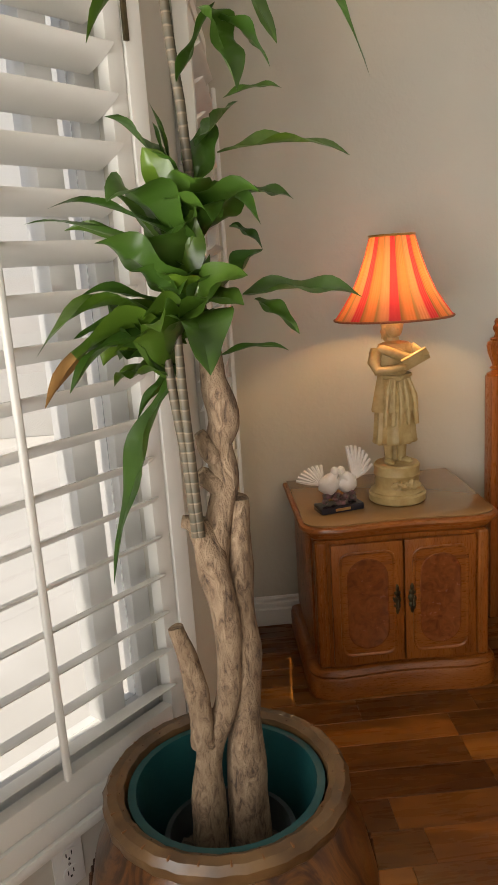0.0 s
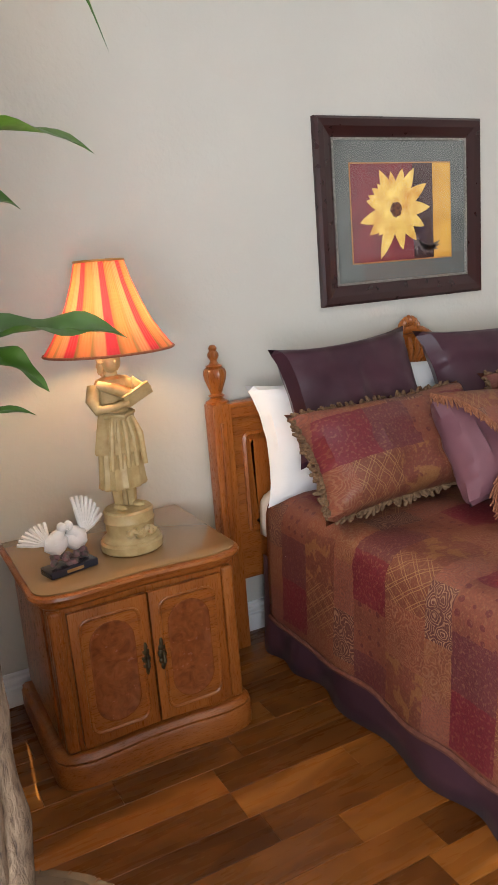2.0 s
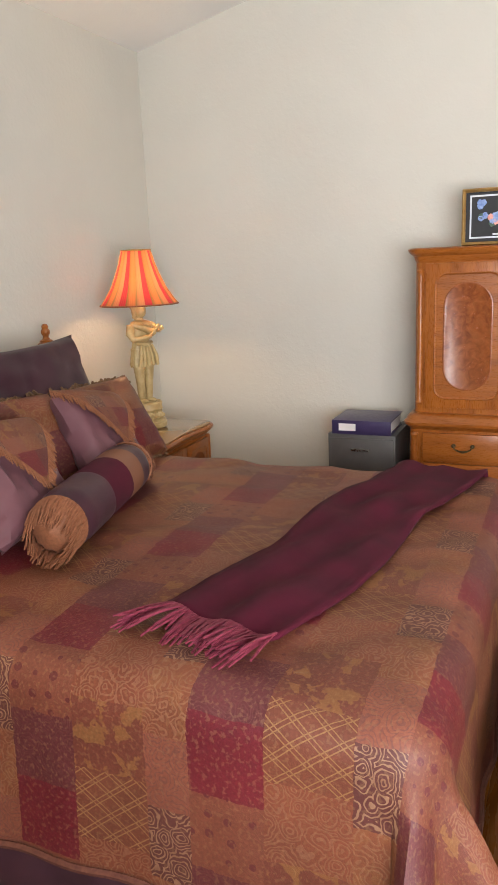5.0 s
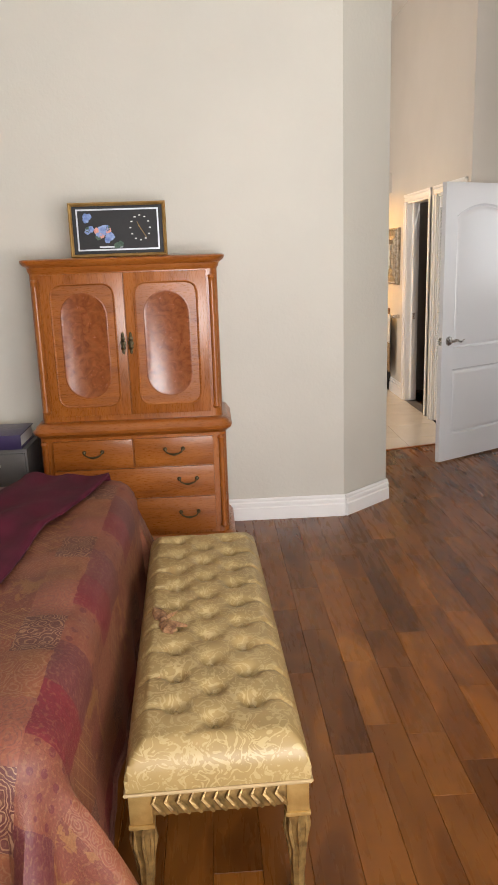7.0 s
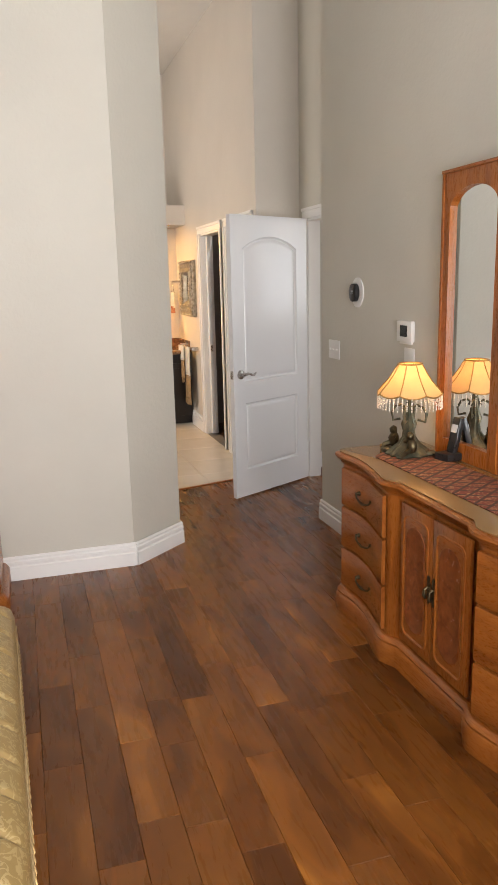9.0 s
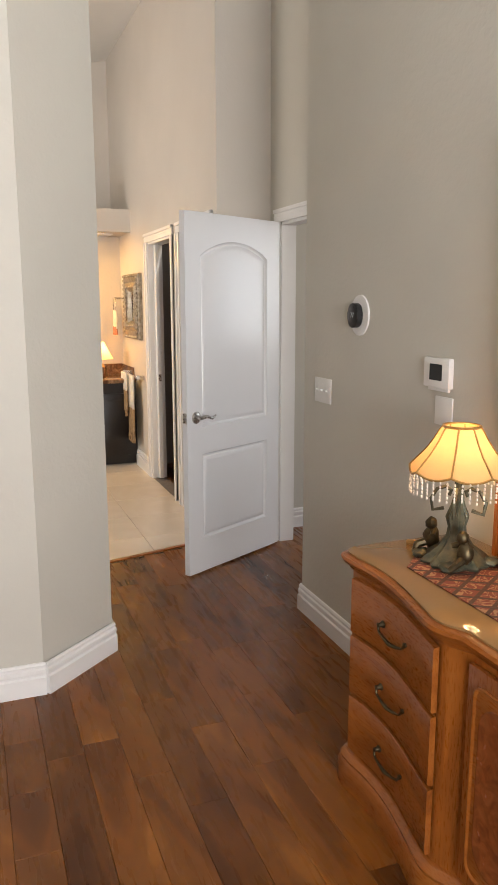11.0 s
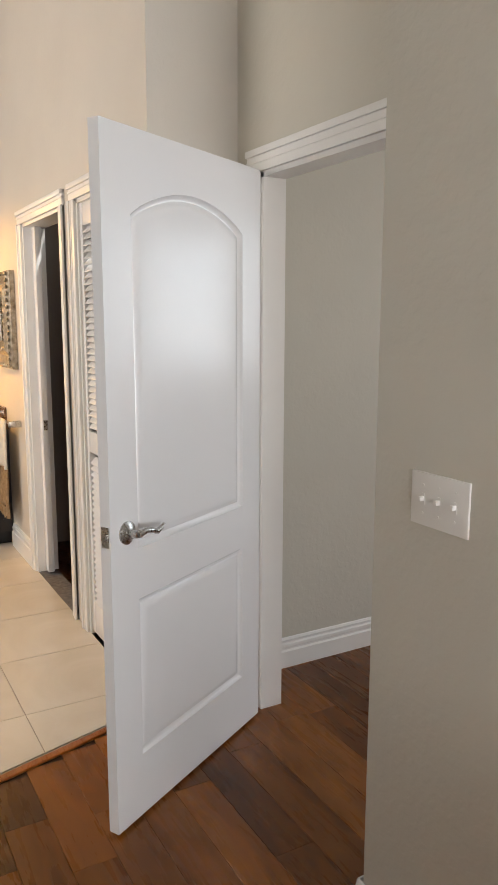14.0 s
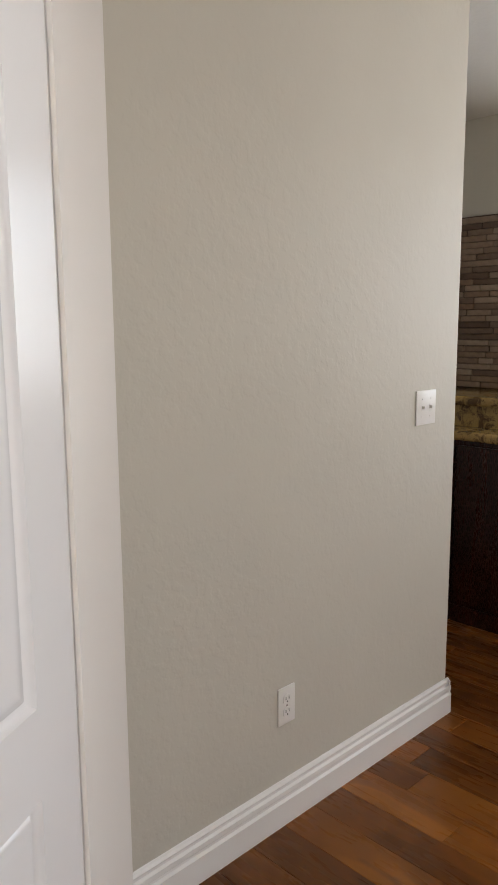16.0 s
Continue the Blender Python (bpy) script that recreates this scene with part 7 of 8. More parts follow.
def leaf(base, tip, width, sag, twist=0.0, seed=0, dry=False, lift=0.35):
    """A long arching leaf from base to tip, channelled along the midrib, with a wavy edge."""
    base, tip, width = Vector(base), Vector(tip), 1.55 * width
    d = tip - base
    ln = d.length
    ctrl = base.lerp(tip, 0.5) + Vector((0, 0, sag * ln))
    bm = bmesh.new()
    uvl = bm.loops.layers.uv.new("UVMap")
    n = 16
    rows = []
    for k in range(n + 1):
        u = k / n
        p = (1 - u) ** 2 * base + 2 * u * (1 - u) * ctrl + u * u * tip
        p = p - Vector((0, 0, 0.55 * ln * max(0.0, u - 0.72) ** 1.6))
        t = (2 * (1 - u) * (ctrl - base) + 2 * u * (tip - ctrl)).normalized()
        side = t.cross(Vector((0, 0, 1)))
        side = side.normalized() if side.length > 1e-3 else Vector((1, 0, 0))
        side = Matrix.Rotation(twist * (0.4 + 0.6 * u), 3, t) @ side
        up = side.cross(t)
        hw = width * (0.16 + 0.84 * math.sin(math.pi * min(1, (u * 1.02)) ** 0.75) ** 0.9) * (1 if u < 0.92 else max(0.06, (1 - u) / 0.08))
        row = []
        for j, s in enumerate((-1, -0.55, 0, 0.55, 1)):
            wav = 0.30 * hw * math.sin(u * 11 + s * 2.4 + seed * 1.7)
            row.append((bm.verts.new(p + side * s * hw + up * (abs(s) * hw * lift + wav * abs(s))), (u * ln, s * hw)))
        rows.append(row)
    for k in range(n):
        for j in range(4):
            q = (rows[k][j], rows[k][j + 1], rows[k + 1][j + 1], rows[k + 1][j])
            f = bm.faces.new([v for v, _ in q])
            for lp, (_, c) in zip(f.loops, q):
                lp[uvl].uv = c
            if dry and k > n * 0.72:
                f.material_index = 1
    bmesh.ops.recalc_face_normals(bm, faces=bm.faces[:])
    return part("leaf", bm, [LEAF, DRYTIP] if dry else LEAF, plant, "green leaf with a dry brown tip" if dry else "")


# the leaves that stand out singly
leaf((0.062, -0.020, 1.745), (0.254, -0.020, 1.744), 0.017, 0.10, 0.4, 0)
leaf((0.084, -0.029, 1.545), (0.259, -0.050, 1.542), 0.018, 0.06, 0.5, 1)
leaf((0.042, -0.026, 1.545), (0.117, -0.040, 1.615), 0.020, 0.00, 0.6, 2)
leaf((0.101, -0.029, 1.537), (0.163, -0.050, 1.489), 0.011, 0.10, 0.7, 3)
leaf((0.040, -0.026, 1.456), (0.148, -0.040, 1.466), 0.006, 0.12, 0.5, 4)
leaf((0.087, -0.014, 1.687), (0.171, 0.000, 1.683), 0.011, 0.10, 0.7, 5)
leaf((0.045, -0.026, 1.685), (0.117, -0.040, 1.647), 0.018, 0.40, -0.3, 6)
leaf((0.031, -0.020, 1.755), (0.096, -0.020, 1.819), 0.018, -0.05, 0.2, 7)
leaf((0.075, -0.020, 1.817), (0.159, -0.020, 1.832), 0.007, 0.10, 0.7, 8)
leaf((0.071, -0.026, 1.643), (0.117, -0.040, 1.612), 0.009, 0.20, 0.4, 9)
leaf((0.046, -0.029, 1.982), (0.152, -0.050, 1.886), 0.025, 0.35, 0.7, 10)
leaf((0.075, -0.023, 1.917), (0.143, -0.030, 1.858), 0.014, 0.25, -0.2, 11)
leaf((0.055, -0.029, 1.930), (0.094, -0.050, 1.826), 0.024, 0.25, 0.2, 12)
leaf((0.012, -0.026, 1.840), (0.073, -0.040, 1.943), 0.011, -0.05, -0.0, 13)
leaf((0.149, -0.014, 2.024), (0.290, 0.000, 1.855), 0.014, 0.30, 0.3, 14)
leaf((0.032, -0.029, 1.996), (-0.104, -0.050, 1.899), 0.018, 0.40, 0.3, 15)
leaf((0.006, -0.026, 1.699), (-0.091, -0.040, 1.809), 0.020, 0.10, -0.3, 16)
leaf((0.003, -0.029, 1.625), (-0.182, -0.050, 1.695), 0.013, 0.15, -0.1, 17)
leaf((0.001, -0.026, 1.593), (-0.217, -0.040, 1.680), 0.011, 0.06, 0.0, 18)
leaf((0.000, -0.017, 1.585), (-0.168, -0.010, 1.666), 0.013, 0.10, 0.7, 19)
leaf((0.000, -0.035, 1.536), (-0.119, -0.070, 1.642), 0.028, 0.10, 0.5, 20)
leaf((-0.007, -0.035, 1.504), (-0.218, -0.070, 1.494), 0.025, 0.42, -0.1, 21)
leaf((-0.008, -0.041, 1.488), (-0.211, -0.090, 1.423), 0.025, 0.42, 0.6, 22, True)
leaf((-0.007, -0.047, 1.497), (-0.170, -0.110, 1.442), 0.026, 0.30, -0.1, 23)
leaf((-0.006, -0.020, 1.519), (-0.165, -0.020, 1.563), 0.013, 0.20, 0.4, 24)
leaf((0.003, -0.050, 1.521), (0.027, -0.120, 1.449), 0.031, 0.50, -0.2, 25)
leaf((-0.023, -0.029, 1.441), (-0.149, -0.050, 1.137), 0.022, 0.16, -0.3, 26)
leaf((-0.012, -0.014, 1.451), (-0.091, 0.000, 1.372), 0.009, 0.10, 0.7, 27)
leaf((0.006, -0.020, 1.688), (-0.029, -0.020, 1.829), 0.009, -0.05, -0.1, 28)
leaf((0.001, -0.023, 1.625), (-0.026, -0.030, 1.802), 0.018, 0.00, -0.1, 29)
leaf((0.007, -0.032, 1.616), (-0.042, -0.060, 1.764), 0.020, 0.10, 0.8, 30)
leaf((0.000, -0.017, 1.585), (-0.095, -0.010, 1.714), 0.010, 0.00, 0.7, 31)
leaf((-0.010, -0.014, 1.569), (-0.027, 0.000, 1.696), 0.016, 0.00, 0.0, 32)
leaf((0.026, -0.011, 1.703), (0.061, 0.010, 1.801), 0.017, 0.00, 0.8, 33)
leaf((0.011, -0.029, 1.568), (-0.007, -0.050, 1.723), 0.017, 0.10, 0.3, 34)
leaf((0.002, -0.032, 1.511), (-0.074, -0.060, 1.598), 0.020, 0.20, 0.4, 35)
leaf((0.002, -0.038, 1.512), (-0.026, -0.080, 1.587), 0.022, 0.30, -0.1, 36)
leaf((-0.001, -0.035, 1.520), (0.049, -0.070, 1.589), 0.017, 0.20, 0.7, 37)
leaf((-0.005, -0.026, 1.478), (-0.113, -0.040, 1.479), 0.017, 0.25, 0.5, 38)
leaf((-0.004, -0.041, 1.488), (-0.063, -0.090, 1.528), 0.022, 0.40, 0.8, 39)
# the fuller tufts at the cane tops
rl = random.Random(21)
for (cx, cy, cz), count, reach in (((-0.030, -0.04, 1.49), 9, 0.16), ((0.0, 0.0, 1.62), 8, 0.16), ((-0.004, -0.005, 2.12), 14, 0.26)):
    for k in range(count):
        a = rl.uniform(0, 2 * math.pi) if cz > 2 else rl.uniform(radians(95), radians(325))
        el = rl.uniform(-0.6, 0.95)
        r = reach * rl.uniform(0.65, 1.1)
        b = (cx + rl.uniform(-0.008, 0.008), cy + rl.uniform(-0.008, 0.008), cz - rl.uniform(0, 0.07))
        leaf(b, (b[0] + r * math.cos(a) * math.cos(el), b[1] + 0.8 * r * math.sin(a) * math.cos(el), b[2] + 0.05 + r * math.sin(el) * 0.8), rl.uniform(0.022, 0.035), rl.uniform(0.18, 0.5), rl.uniform(-0.4, 0.9), k)

# ---- bathroom ----
BLACKCAB = wood("espresso_cabinet", (0.006, 0.004, 0.004), (0.013, 0.009, 0.008), (0.02, 0.014, 0.012), 0.3, (8, 8, 1), 3)


def granite(name, a, b, c, rough=0.12):
    m = Mat(name, a, rough)
    n = m.noise(14, 8, 0.75, None, 1.0)
    m.color(m.ramp(n, [(0.3, a), (0.48, b), (0.6, c), (0.75, a)]))
    return m.m


BROWNSTONE = granite("brown_marble", (0.05, 0.022, 0.012), (0.16, 0.08, 0.04), (0.38, 0.24, 0.13))
van = thing("vanity", "dark espresso bathroom vanity with shaker doors", "vanity", (9.0, 0.25, 0))
part("body", boxed(0.0, 0.55, -1.345, 1.35, 0.09, 0.80), BLACKCAB, van, smooth=False)
part("toe_kick", boxed(0.06, 0.55, -1.345, 1.35, 0.0, 0.09), BLACKCAB, van, smooth=False)
for k in range(6):
    y0 = -1.34 + 0.445 * k
    d_ = part("cabinet_door", boxed(-0.02, 0.0, y0 + 0.004, y0 + 0.441, 0.10, 0.70, 0.003), BLACKCAB, van)
    part("panel_rim", boxed(-0.026, -0.02, y0 + 0.06, y0 + 0.385, 0.16, 0.64, 0.003), BLACKCAB, d_)
    hy = y0 + (0.40 if k % 2 == 0 else 0.045)
    part("handle", piped([(-0.02, hy, 0.46), (-0.045, hy, 0.47), (-0.045, hy, 0.57), (-0.02, hy, 0.58)], 0.006, 8), CHROME, d_, "satin nickel bar handle")
ctop = thing("stone_counter", "brown marble vanity counter with backsplash", "counter", (9.0, 0.25, 0.80))
part("slab", boxed(-0.03, 0.60, -1.348, 1.36, 0.0, 0.04, 0.008), BROWNSTONE, ctop)
part("backsplash", boxed(0.585, 0.60, -1.348, 1.36, 0.04, 0.14), BROWNSTONE, ctop)
part("side_splash", boxed(0.05, 0.585, -1.349, -1.334, 0.04, 0.14), BROWNSTONE, ctop)
bmw = wall("wall_vanity", (9.6, -1.10), (9.6, 2.3), BATHWALL, thick=0.05, top=2.2)
ledge = tagged(part("plant_ledge", boxed(9.06, 9.99, -1.10, 2.3, 2.205, 2.41), BATHWALL, smooth=False), "cream painted plant ledge over the vanity", "wall", kind="structure")
vl = thing("vase", "black painted vase on the plant ledge", "vase", (9.22, -0.66, 2.41))
part("body", turned([(0.05, 0), (0.055, 0.01), (0.085, 0.08), (0.10, 0.15), (0.085, 0.21), (0.05, 0.245), (0.055, 0.265), (0.05, 0.268)], 28), varied("black_painted_vase", (0.01, 0.01, 0.012), (0.06, 0.055, 0.05), 0.25, 0, 22), vl)
sc = area_lamp("vanity_light", (9.40, -0.35, 2.185), (9.32, -0.35, 0.8), 0.3, 1.2, 36, (1.0, 0.52, 0.10))
# strip housing added under the ledge; the yellow-lit alcove shows no fixture
fx = thing("vanity_fixture", "added white strip housing under the ledge", "light fixture", (9.40, -0.35, 2.19))
part("housing", boxed(-0.17, 0.17, -0.62, 0.62, 0.003, 0.014), WHITEPLASTIC, fx)
vlamp = thing("table_lamp", "small brown vanity lamp with cream shade, lit", "table lamp", (9.30, -0.80, 0.841))
part("base", turned([(0.06, 0), (0.075, 0.006), (0.08, 0.015), (0.075, 0.10), (0.05, 0.125), (0.02, 0.135), (0.012, 0.20)], 8), BROWNSTONE, vlamp, "carved brown wooden base")
part("shade", turned([(0.14, 0.175), (0.115, 0.22), (0.085, 0.28), (0.06, 0.335)], 32), shade_cloth("cream_shade", (0.80, 0.62, 0.30), 0.6), vlamp, "cream fabric shade")
part("finial", turned([(0.045, 0.335), (0.05, 0.342), (0.02, 0.35), (0, 0.365)], 16), BRASS, vlamp)
point_lamp("lamp_light", (9.30, -0.80, 0.841 + 0.25), 7, WARM, 0.03)
vm = thing("wall_mirror", "black framed mirror over the vanity", "mirror", (9.595, -0.25, 1.20), -90)
picture_frame(vm, 1.02, 0.70, [(0, 0), (0, -0.02), (0.01, -0.025), (0.05, -0.02), (0.055, -0.006), (0.055, 0)], BLACKCAB, "flat black frame")
part("mirror_glass", boxed(-0.46, 0.46, -0.007, -0.003, 0.05, 0.65), MIRROR, vm, smooth=False)
vm.matrix_basis = pose(9.595, -0.25, 1.20, 0, 0, -90)

# ornate silver mirror on the bathroom wall
om = thing("wall_mirror", "ornate antique silver framed mirror", "mirror", (8.93, -1.098, 1.22), 180)
SILVERCARVE = varied("antique_silver", (0.16, 0.13, 0.09), (0.45, 0.41, 0.34), 0.35, 0.8, 30, 0.8, 70)
fr = picture_frame(om, 0.62, 0.60, [(0, 0), (0, -0.03), (0.03, -0.05), (0.08, -0.04), (0.11, -0.055), (0.15, -0.03), (0.17, -0.012), (0.17, 0)], SILVERCARVE, "carved silver frame")
bm = bmesh.new()
for k in range(56):
    u = k / 56 * 4
    i, f = int(u), u - int(u)
    c = [(-0.31, 0.0), (0.31, 0.0), (0.31, 0.6), (-0.31, 0.6), (-0.31, 0.0)]
    for inset in (0.02, 0.12):
        x = (c[i][0] + (c[i + 1][0] - c[i][0]) * f) * (1 - inset / 0.31)
        z = 0.3 + (c[i][1] + (c[i + 1][1] - c[i][1]) * f - 0.3) * (1 - inset / 0.30)
        blob(bm, (x, -0.05, z), (0.013, 0.008, 0.013), k, 0.4, 8, 6)
part("carving", bm, SILVERCARVE, fr)
part("mirror_glass", boxed(-0.15, 0.15, -0.016, -0.012, 0.15, 0.45), MIRROR, om, smooth=False)

# towel bar with towels, and a ring with a hand towel
tb = thing("towel_bar", "satin nickel towel bar on the bathroom wall", "towel bar", (8.93, -1.098, 0.88))
for s in (-0.30, 0.30):
    part("post", boxed(s - 0.02, s + 0.02, 0, 0.075, -0.02, 0.02, 0.006), CHROME, tb)
part("bar", piped([(-0.30, 0.06, 0), (0.30, 0.06, 0)], 0.009, 10), CHROME, tb)


def towel(t, x0, x1, z0, z1, y, material, seed, name="towel"):
    bm = bmesh.new()
    n = 16
    rows = []
    for j in range(9):
        z = z0 + (z1 - z0) * j / 8
        rows.append([bm.verts.new((x0 + (x1 - x0) * i / n, y + 0.012 * math.sin(i * 0.9 + seed) * (1 - 0.5 * j / 8), z)) for i in range(n + 1)])
    for a, b in zip(rows, rows[1:]):
        for i in range(n):
            bm.faces.new((a[i], a[i + 1], b[i + 1], b[i]))
    ob = part(name, bm, material, t)
    md = ob.modifiers.new("thick", "SOLIDIFY")
    md.thickness = 0.016
    return ob


CREAMTOWEL = cloth("cream_terry", (0.62, 0.58, 0.50), (0.74, 0.71, 0.63), 0.95, 0.0, 30, 250, 0.8)
TANTOWEL = cloth("tan_brocade_band", (0.24, 0.15, 0.075), (0.40, 0.28, 0.16), 0.7, 0.0, 40, 200, 0.5)
tw = thing("bath_towel", "cream towel with tan tasselled bands hanging on the bar", "towel", (8.93, -1.098, 0.88))
towel(tw, -0.22, 0.2, -0.30, 0.012, 0.085, CREAMTOWEL, 1)
towel(tw, -0.22, 0.2, -0.56, -0.30, 0.086, TANTOWEL, 1, "tan_band")
part("tassels", fringe_bm([(-0.22 + 0.42 * k / 10, 0.086, -0.56) for k in range(11)], lambda u: (0, 0, -1), 0.055, 4, 0.02, 0.008), TANTOWEL, tw, "tan tassel trim")
tw2 = thing("hand_towel", "cream hand towel with tan band over the towel", "towel", (8.93, -1.098, 0.88))
towel(tw2, -0.05, 0.2, -0.14, 0.02, 0.115, CREAMTOWEL, 2)
towel(tw2, -0.05, 0.2, -0.34, -0.14, 0.116, TANTOWEL, 2, "tan_band")
part("tassels", fringe_bm([(-0.05 + 0.25 * k / 6, 0.116, -0.34) for k in range(7)], lambda u: (0, 0, -1), 0.04, 5, 0.02, 0.008), TANTOWEL, tw2)
tr_ = thing("towel_ring", "wall hook with a small tied hand towel", "towel ring", (9.48, -1.098, 1.60))
part("post", piped([(0, 0, 0), (0, 0.09, 0)], 0.012, 10), CHROME, tr_)
part("ring", piped([(0.07 * math.cos(2 * math.pi * k / 24), 0.09, -0.07 + 0.07 * math.sin(2 * math.pi * k / 24)) for k in range(25)], 0.005, 8), CHROME, tr_)
towel(tr_, -0.07, 0.07, -0.30, -0.12, 0.095, CREAMTOWEL, 3, "hanging_towel")
towel(tr_, -0.06, 0.06, -0.36, -0.28, 0.10, cloth("red_trim_cloth", (0.30, 0.05, 0.04), (0.45, 0.28, 0.16), 0.8, 0, 30), 4, "trim_band")

# louvred closet door, and the dark closet's hanging clothes
lv = thing("louvred_door", "white louvred closet door, closed", "door", (6.965, -1.125, 0.012))
for x0, x1 in ((-0.355, -0.305), (0.305, 0.355)):
    part("stile", boxed(x0, x1, -0.016, 0.016, 0, 2.03, 0.003), DOORPAINT, lv)
for z0, z1 in ((0, 0.16), (0.90, 1.0), (1.93, 2.03)):
    part("rail", boxed(-0.305, 0.305, -0.015, 0.015, z0, z1, 0.003), DOORPAINT, lv)
bm = boxed(-0.305, 0.305, -0.002, 0.003, -0.02, 0.02)
bm.transform(pose(0, 0, 0, 40, 0, 0))
sl = part("slat", bm, DOORPAINT, lv, smooth=False)
z = 0.175
while z < 1.92:
    if not 0.885 < z < 1.012:
        ob = sl if sl.location.z == 0 else new("slat", sl.data)
        ob.parent = lv
        ob.location = (0, 0, z)
    z += 0.0285
for z in (0.25, 1.05, 1.8):
    part("hinge", boxed(0.352, 0.362, 0.014, 0.022, z, z + 0.08, 0.002), CHROME, lv, "small nickel hinge")
cd = thing("pocket_door", "white door edge slid into the closet opening", "door", (8.30, -1.16, 0.012))
part("leaf", boxed(-0.035, 0.04, -0.018, 0.018, 0, 2.03, 0.003), DOORPAINT, cd)
part("latch", boxed(-0.038, -0.034, -0.012, 0.012, 0.87, 0.93), CHROME, cd)
rod = thing("closet_rod", "metal closet rod across the dark closet", "rod", (8.15, -1.75, 1.70))
part("rod", piped([(-0.72, 0, 0), (0.74, 0, 0)], 0.014, 10), CHROME, rod)
rc = random.Random(8)
for k in range(16):
    c1 = rc.choice(((0.02, 0.02, 0.03), (0.05, 0.01, 0.015), (0.03, 0.025, 0.02), (0.09, 0.08, 0.075)))
    g = thing("garment", "dark garment hanging in the closet", "clothing", (7.55 + 0.075 * k, -1.75, 1.0), rc.uniform(-8, 8), "clothes in the closet")
    bm = bmesh.new()
    lathe(bm, [(0.13, -0.55), (0.14, -0.5), (0.13, 0.0), (0.16, 0.45), (0.12, 0.60), (0.02, 0.66)], 20, sx=0.22, sy=1.3, flute=0.08, flutes=7)
    part("cloth", bm, cloth("garment_cloth", c1, tuple(1.5 * v for v in c1), 0.9, 0.0, 10), g)
    part("hanger_hook", piped([(0, 0, 0.65), (0, 0, 0.70), (0, 0.02, 0.715)], 0.003, 6), CHROME, g)

# ---- kitchen seen past the hall ----
CHERRY = wood("dark_cherry_cabinet", (0.018, 0.004, 0.003), (0.045, 0.010, 0.006), (0.075, 0.018, 0.010), 0.25, (8, 8, 1), 3)
GRAN = granite("gold_granite", (0.20, 0.12, 0.04), (0.42, 0.28, 0.10), (0.10, 0.06, 0.03))
for k in range(5):
    x0 = 4.6 + 0.6 * k
    kc = thing("kitchen_cabinet", "dark cherry kitchen base cabinet", "cabinet", (x0, -3.985, 0), group="kitchen base cabinets")
    part("body", boxed(0.0, 0.596, -0.55, 0.0, 0.0, 0.905), CHERRY, kc, smooth=False)
    part("door", boxed(0.01, 0.586, 0.0, 0.018, 0.10, 0.88, 0.003), CHERRY, kc)
    part("kick_moulding", boxed(0.0, 0.596, 0.0, 0.012, 0.0, 0.085, 0.004), CHERRY, kc)
kt = thing("kitchen_counter", "gold granite kitchen counter with raised ledge", "counter", (4.58, -3.985, 0.906))
part("slab", boxed(0, 3.1, -0.60, 0.04, 0.0, 0.045, 0.016, 3), GRAN, kt)
part("riser", boxed(0, 3.1, -0.60, -0.14, 0.045, 0.15), GRAN, kt)
part("raised_ledge", boxed(0, 3.1, -0.62, -0.10, 0.15, 0.195, 0.016, 3), GRAN, kt)
bs = tagged(part("wall_backsplash", boxed(6.45, 7.7, -4.60, -4.585, 1.10, 2.02), varied("stone_mortar", (0.10, 0.07, 0.05), (0.14, 0.10, 0.08), 0.9), smooth=False), "stacked ledger stone backsplash in browns", "backsplash", kind="structure")


def stone():
    m = Mat("ledger_stone", (0.3, 0.2, 0.13), 0.85)
    info = m.t.nodes.new("ShaderNodeObjectInfo")
    c = m.ramp(info.outputs["Random"], [(0.0, (0.13, 0.085, 0.06)), (0.35, (0.26, 0.18, 0.125)), (0.7, (0.36, 0.27, 0.20)), (1.0, (0.23, 0.14, 0.09))])
    m.color(m.mix(0.6, c, m.ramp(m.noise(30, 5), [(0.3, (0.6, 0.6, 0.6)), (0.7, (1, 1, 1))]), "MULTIPLY"))
    m.bump(m.noise(50, 4), 0.6, 0.004)
    return m.m


STONE = stone()
stone_meshes = []
for ln in (0.09, 0.15, 0.22):
    bm = boxed(0, ln - 0.003, 0, 0.018, 0, 0.030, 0.003, 1)
    me = bpy.data.meshes.new("stone")
    bm.to_mesh(me)
    bm.free()
    me.materials.append(STONE)
    stone_meshes.append((ln, me))
rs = random.Random(12)
for row in range(28):
    x = 6.55 + rs.uniform(0, 0.1)
    while x < 7.65:
        ln, me = rs.choice(stone_meshes)
        ob = new("stone", me)
        ob.parent = bs
        ob.location = (x, -4.585 + rs.uniform(-0.004, 0.01), 1.104 + 0.0325 * row)
        x += ln

# ---- garden outside the bay ----
STUCCO = varied("sky_wall_stucco", (0.78, 0.75, 0.70), (0.84, 0.81, 0.77), 0.9, 0, 2, 0.4, 50)
# added tall walls: their sunlit white replaces the overexposed sky beyond the window
gw = tagged(part("sky_wall", boxed(-7.0, -6.8, -6, 9.5, -0.2, 4.6, 0.02), STUCCO), "tall pale wall standing in for the white sky outside", "garden wall", kind="structure")
gw2 = tagged(part("sky_wall", boxed(-6.8, 0.2, 9.3, 9.5, -0.2, 4.6, 0.02), STUCCO), "tall pale wall standing in for the white sky outside", "garden wall", kind="structure")
pc = thing("patio_chair", "grey metal patio chair out on the terrace", "chair", (-2.6, 4.9, -0.2), 40)
PCM = varied("grey_patio_metal", (0.10, 0.12, 0.14), (0.16, 0.18, 0.2), 0.5, 0.3)
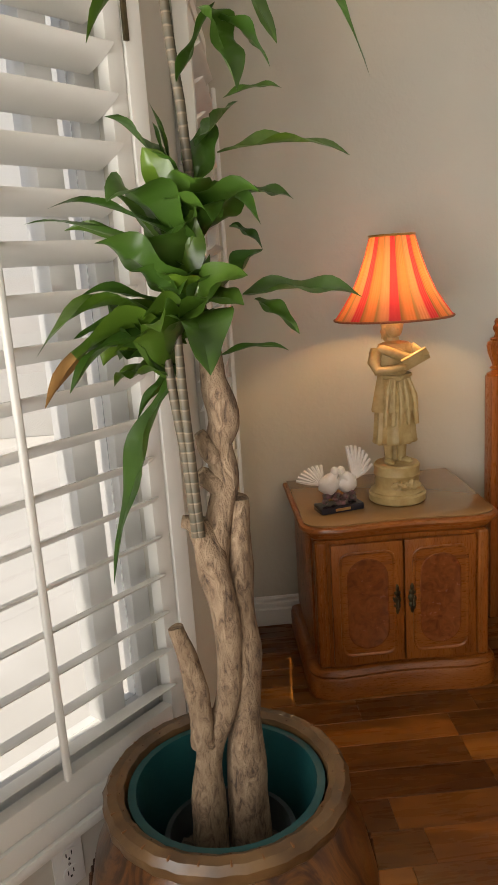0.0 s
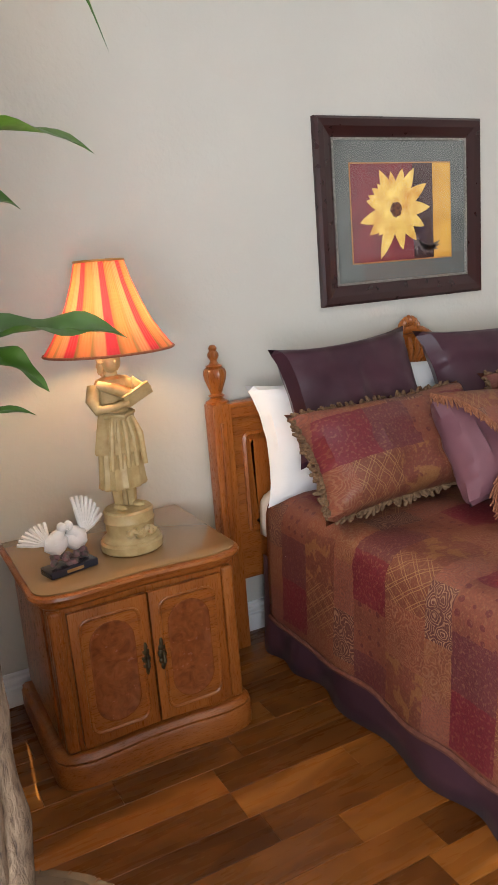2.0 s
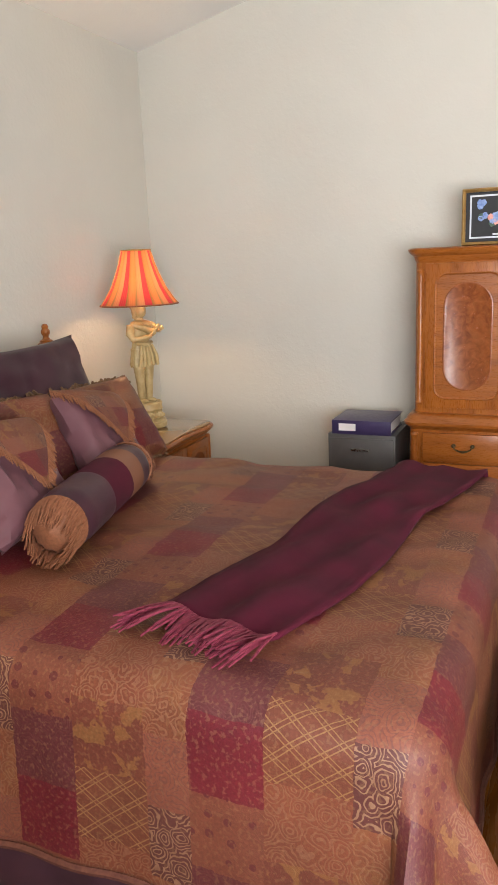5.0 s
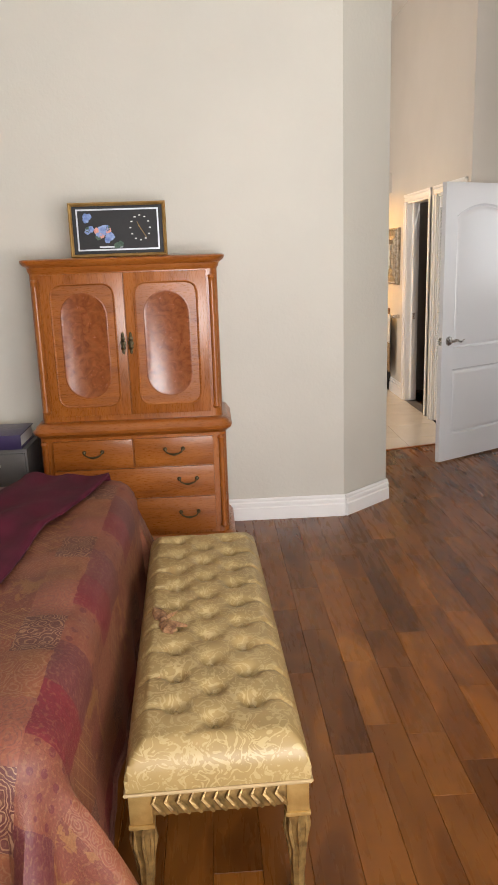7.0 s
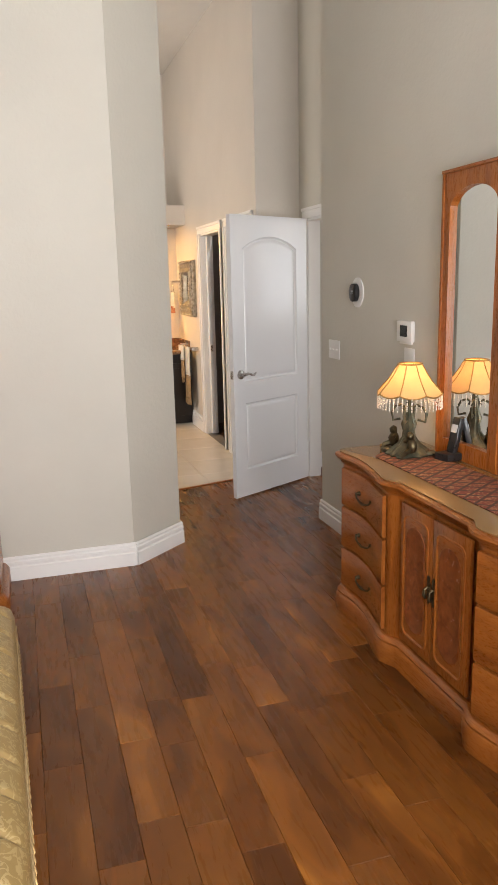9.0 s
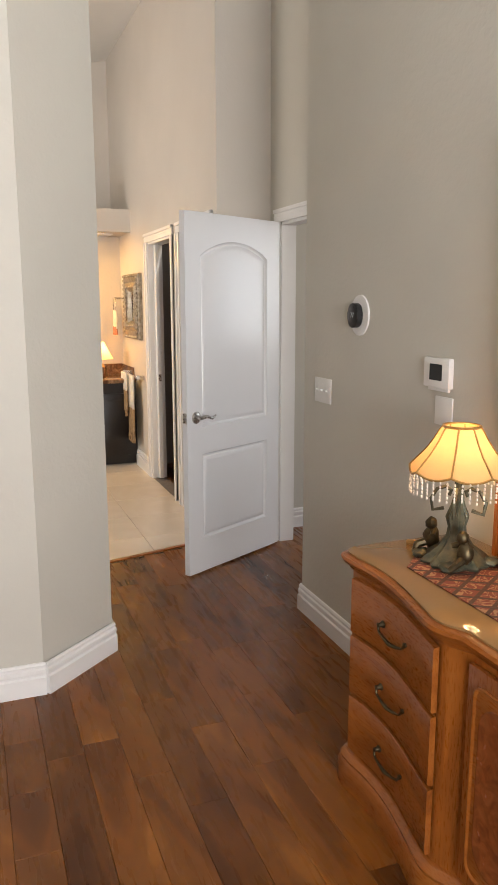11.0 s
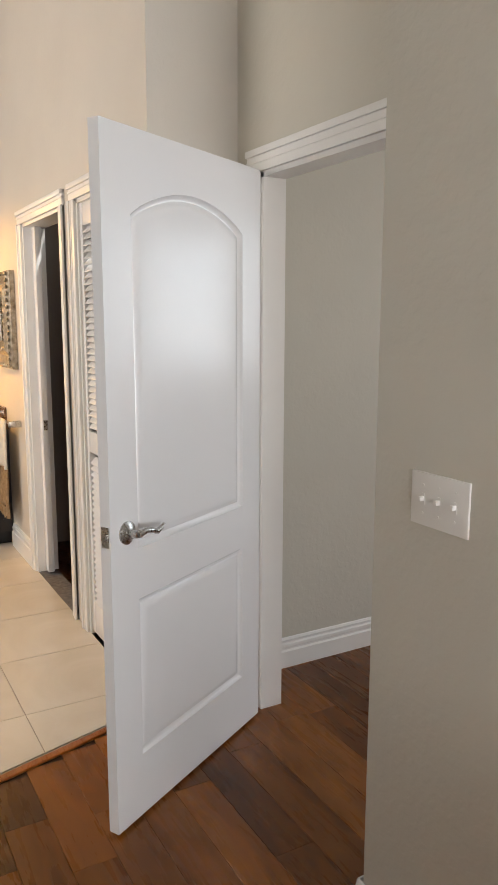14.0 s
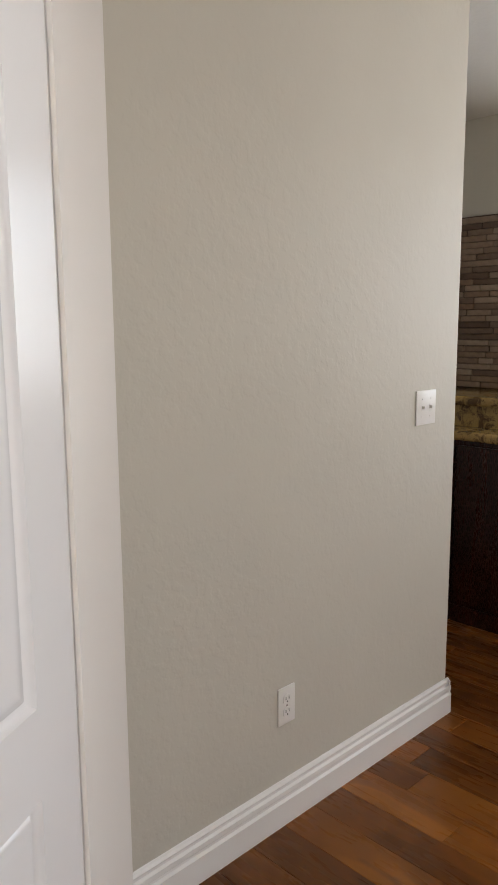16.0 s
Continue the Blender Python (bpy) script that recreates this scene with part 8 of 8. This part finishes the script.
part("seat", boxed(-0.25, 0.25, -0.25, 0.25, 0.40, 0.44, 0.015), PCM, pc)
part("backrest", boxed(-0.25, 0.25, 0.22, 0.26, 0.44, 0.92, 0.015), PCM, pc)
for a in (-1, 1):
    for b in (-1, 1):
        part("leg", piped([(a * 0.22, b * 0.22, 0), (a * 0.22, b * 0.22, 0.41)], 0.015, 8), PCM, pc)
    part("armrest", piped([(a * 0.26, -0.22, 0.40), (a * 0.28, -0.22, 0.64), (a * 0.28, 0.20, 0.64), (a * 0.26, 0.24, 0.60)], 0.014, 8), PCM, pc)

# ---- floor planks and tiles ----
def bevelled_tile(w, d, h=0.006, c=0.0013):
    bm = bmesh.new()
    lo = [bm.verts.new((x, y, -0.004)) for x, y in ((0, 0), (w, 0), (w, d), (0, d))]
    mid = [bm.verts.new((x, y, h - c)) for x, y in ((0, 0), (w, 0), (w, d), (0, d))]
    hi = [bm.verts.new((x, y, h)) for x, y in ((c, c), (w - c, c), (w - c, d - c), (c, d - c))]
    for a, b in ((lo, mid), (mid, hi)):
        for i in range(4):
            bm.faces.new((a[i], a[(i + 1) % 4], b[(i + 1) % 4], b[i]))
    bm.faces.new(hi)
    return bm


PLANK_W = 0.132
rng = random.Random(4)
floor_ob = bpy.data.objects["floor"]
plank_meshes = {}


def plank_mesh(length):
    if length not in plank_meshes:
        bm = bevelled_tile(length - 0.0005, PLANK_W - 0.0005)
        me = bpy.data.meshes.new("plank")
        bm.to_mesh(me)
        bm.free()
        me.materials.append(FLOORWOOD)
        plank_meshes[length] = me
    return plank_meshes[length]


rest = bmesh.new()
count = 0
for row in range(-35, 29):
    y = row * PLANK_W - 0.02
    x = -0.55 - rng.random() * 0.9
    while x < 9.4:
        length = rng.choice((0.3, 0.42, 0.54, 0.66, 0.84, 1.02, 1.2))
        x1 = x + length
        west_edge = max(-0.49, 0.19 - (2.1 - y) * 0.9 if y < 2.1 else 0.19 + (y - 2.1) * 0.12, -0.49 + (-0.6 - y) * 1.32)
        if y < -1.2:
            west_edge = 0.2
        if x < west_edge < x1:
            x, length = west_edge, x1 - west_edge
        inside = y < -1.25 or x1 < 6.20 + max(0.0, (-0.13 - y - PLANK_W) * 0.29)
        if y >= -1.25 and x < 6.2 and x1 > 6.2 + max(0.0, (-0.13 - y - PLANK_W) * 0.29):
            x1 = 6.19 + max(0.0, (-0.13 - y - PLANK_W) * 0.29)
            inside = x1 - x > 0.05
        if inside and x >= west_edge - 1e-6 and x1 - x > 0.02 and not (y < -1.25 and x > 8.5):
            near = (0.8 < x < 6.5 and -1.3 < y < 2.0) or (5.3 < x < 6.9 and -2.9 < y < -1.2) or (0.5 < x < 1.8 and 1.8 < y < 3.2)
            if near and x1 - x > 0.05 and count < 320:
                if abs(x1 - x - length) < 1e-6:
                    ob = new("plank", plank_mesh(round(length, 4)))
                else:
                    ob = part("plank", bevelled_tile(x1 - x - 0.0005, PLANK_W - 0.0005), FLOORWOOD, smooth=False)
                ob.location = (x, y, -0.006)
                ob.parent = floor_ob
                count += 1
            else:
                t = bevelled_tile(x1 - x - 0.0005, PLANK_W - 0.0005)
                me = bpy.data.meshes.new("t")
                t.transform(Matrix.Translation((x, y, -0.006)))
                t.to_mesh(me)
                t.free()
                rest.from_mesh(me)
                bpy.data.meshes.remove(me)
        x = x1 if abs(x1 - x - length) < 1e-6 else 99
tagged(part("planks", rest, FLOORFAR, floor_ob, smooth=False), kind="stuff")

bath_floor = bpy.data.objects["floor_bathroom"]
tile_mesh = bpy.data.meshes.new("tile")
bm = bevelled_tile(0.496, 0.496)
bm.to_mesh(tile_mesh)
bm.free()
tile_mesh.materials.append(TILE)
for i in range(0, 7):
    for j in range(-1, 6):
        x, y = 6.68 + 0.5 * i, -0.63 + 0.5 * j
        if x > 9.6 or y > 1.9:
            continue
        if y < -1.0:
            ob = part("tile", bevelled_tile(0.496, 0.466), TILE, smooth=False)
            ob.location = (x, y + 0.03, -0.006)
        else:
            ob = new("tile", tile_mesh)
            ob.location = (x, y, -0.006)
        ob.parent = bath_floor
for y0, y1 in ((-1.097, -0.634), (-0.63, -0.134)):
    x0, x1 = (6.24 + (-0.13 - y) * 0.288 for y in (y0, y1))
    bm = prismed([(x0, y0), (6.676, y0), (6.676, y1), (x1, y1)], -0.008, 0.0)
    part("tile", bm, TILE, bath_floor, smooth=False)
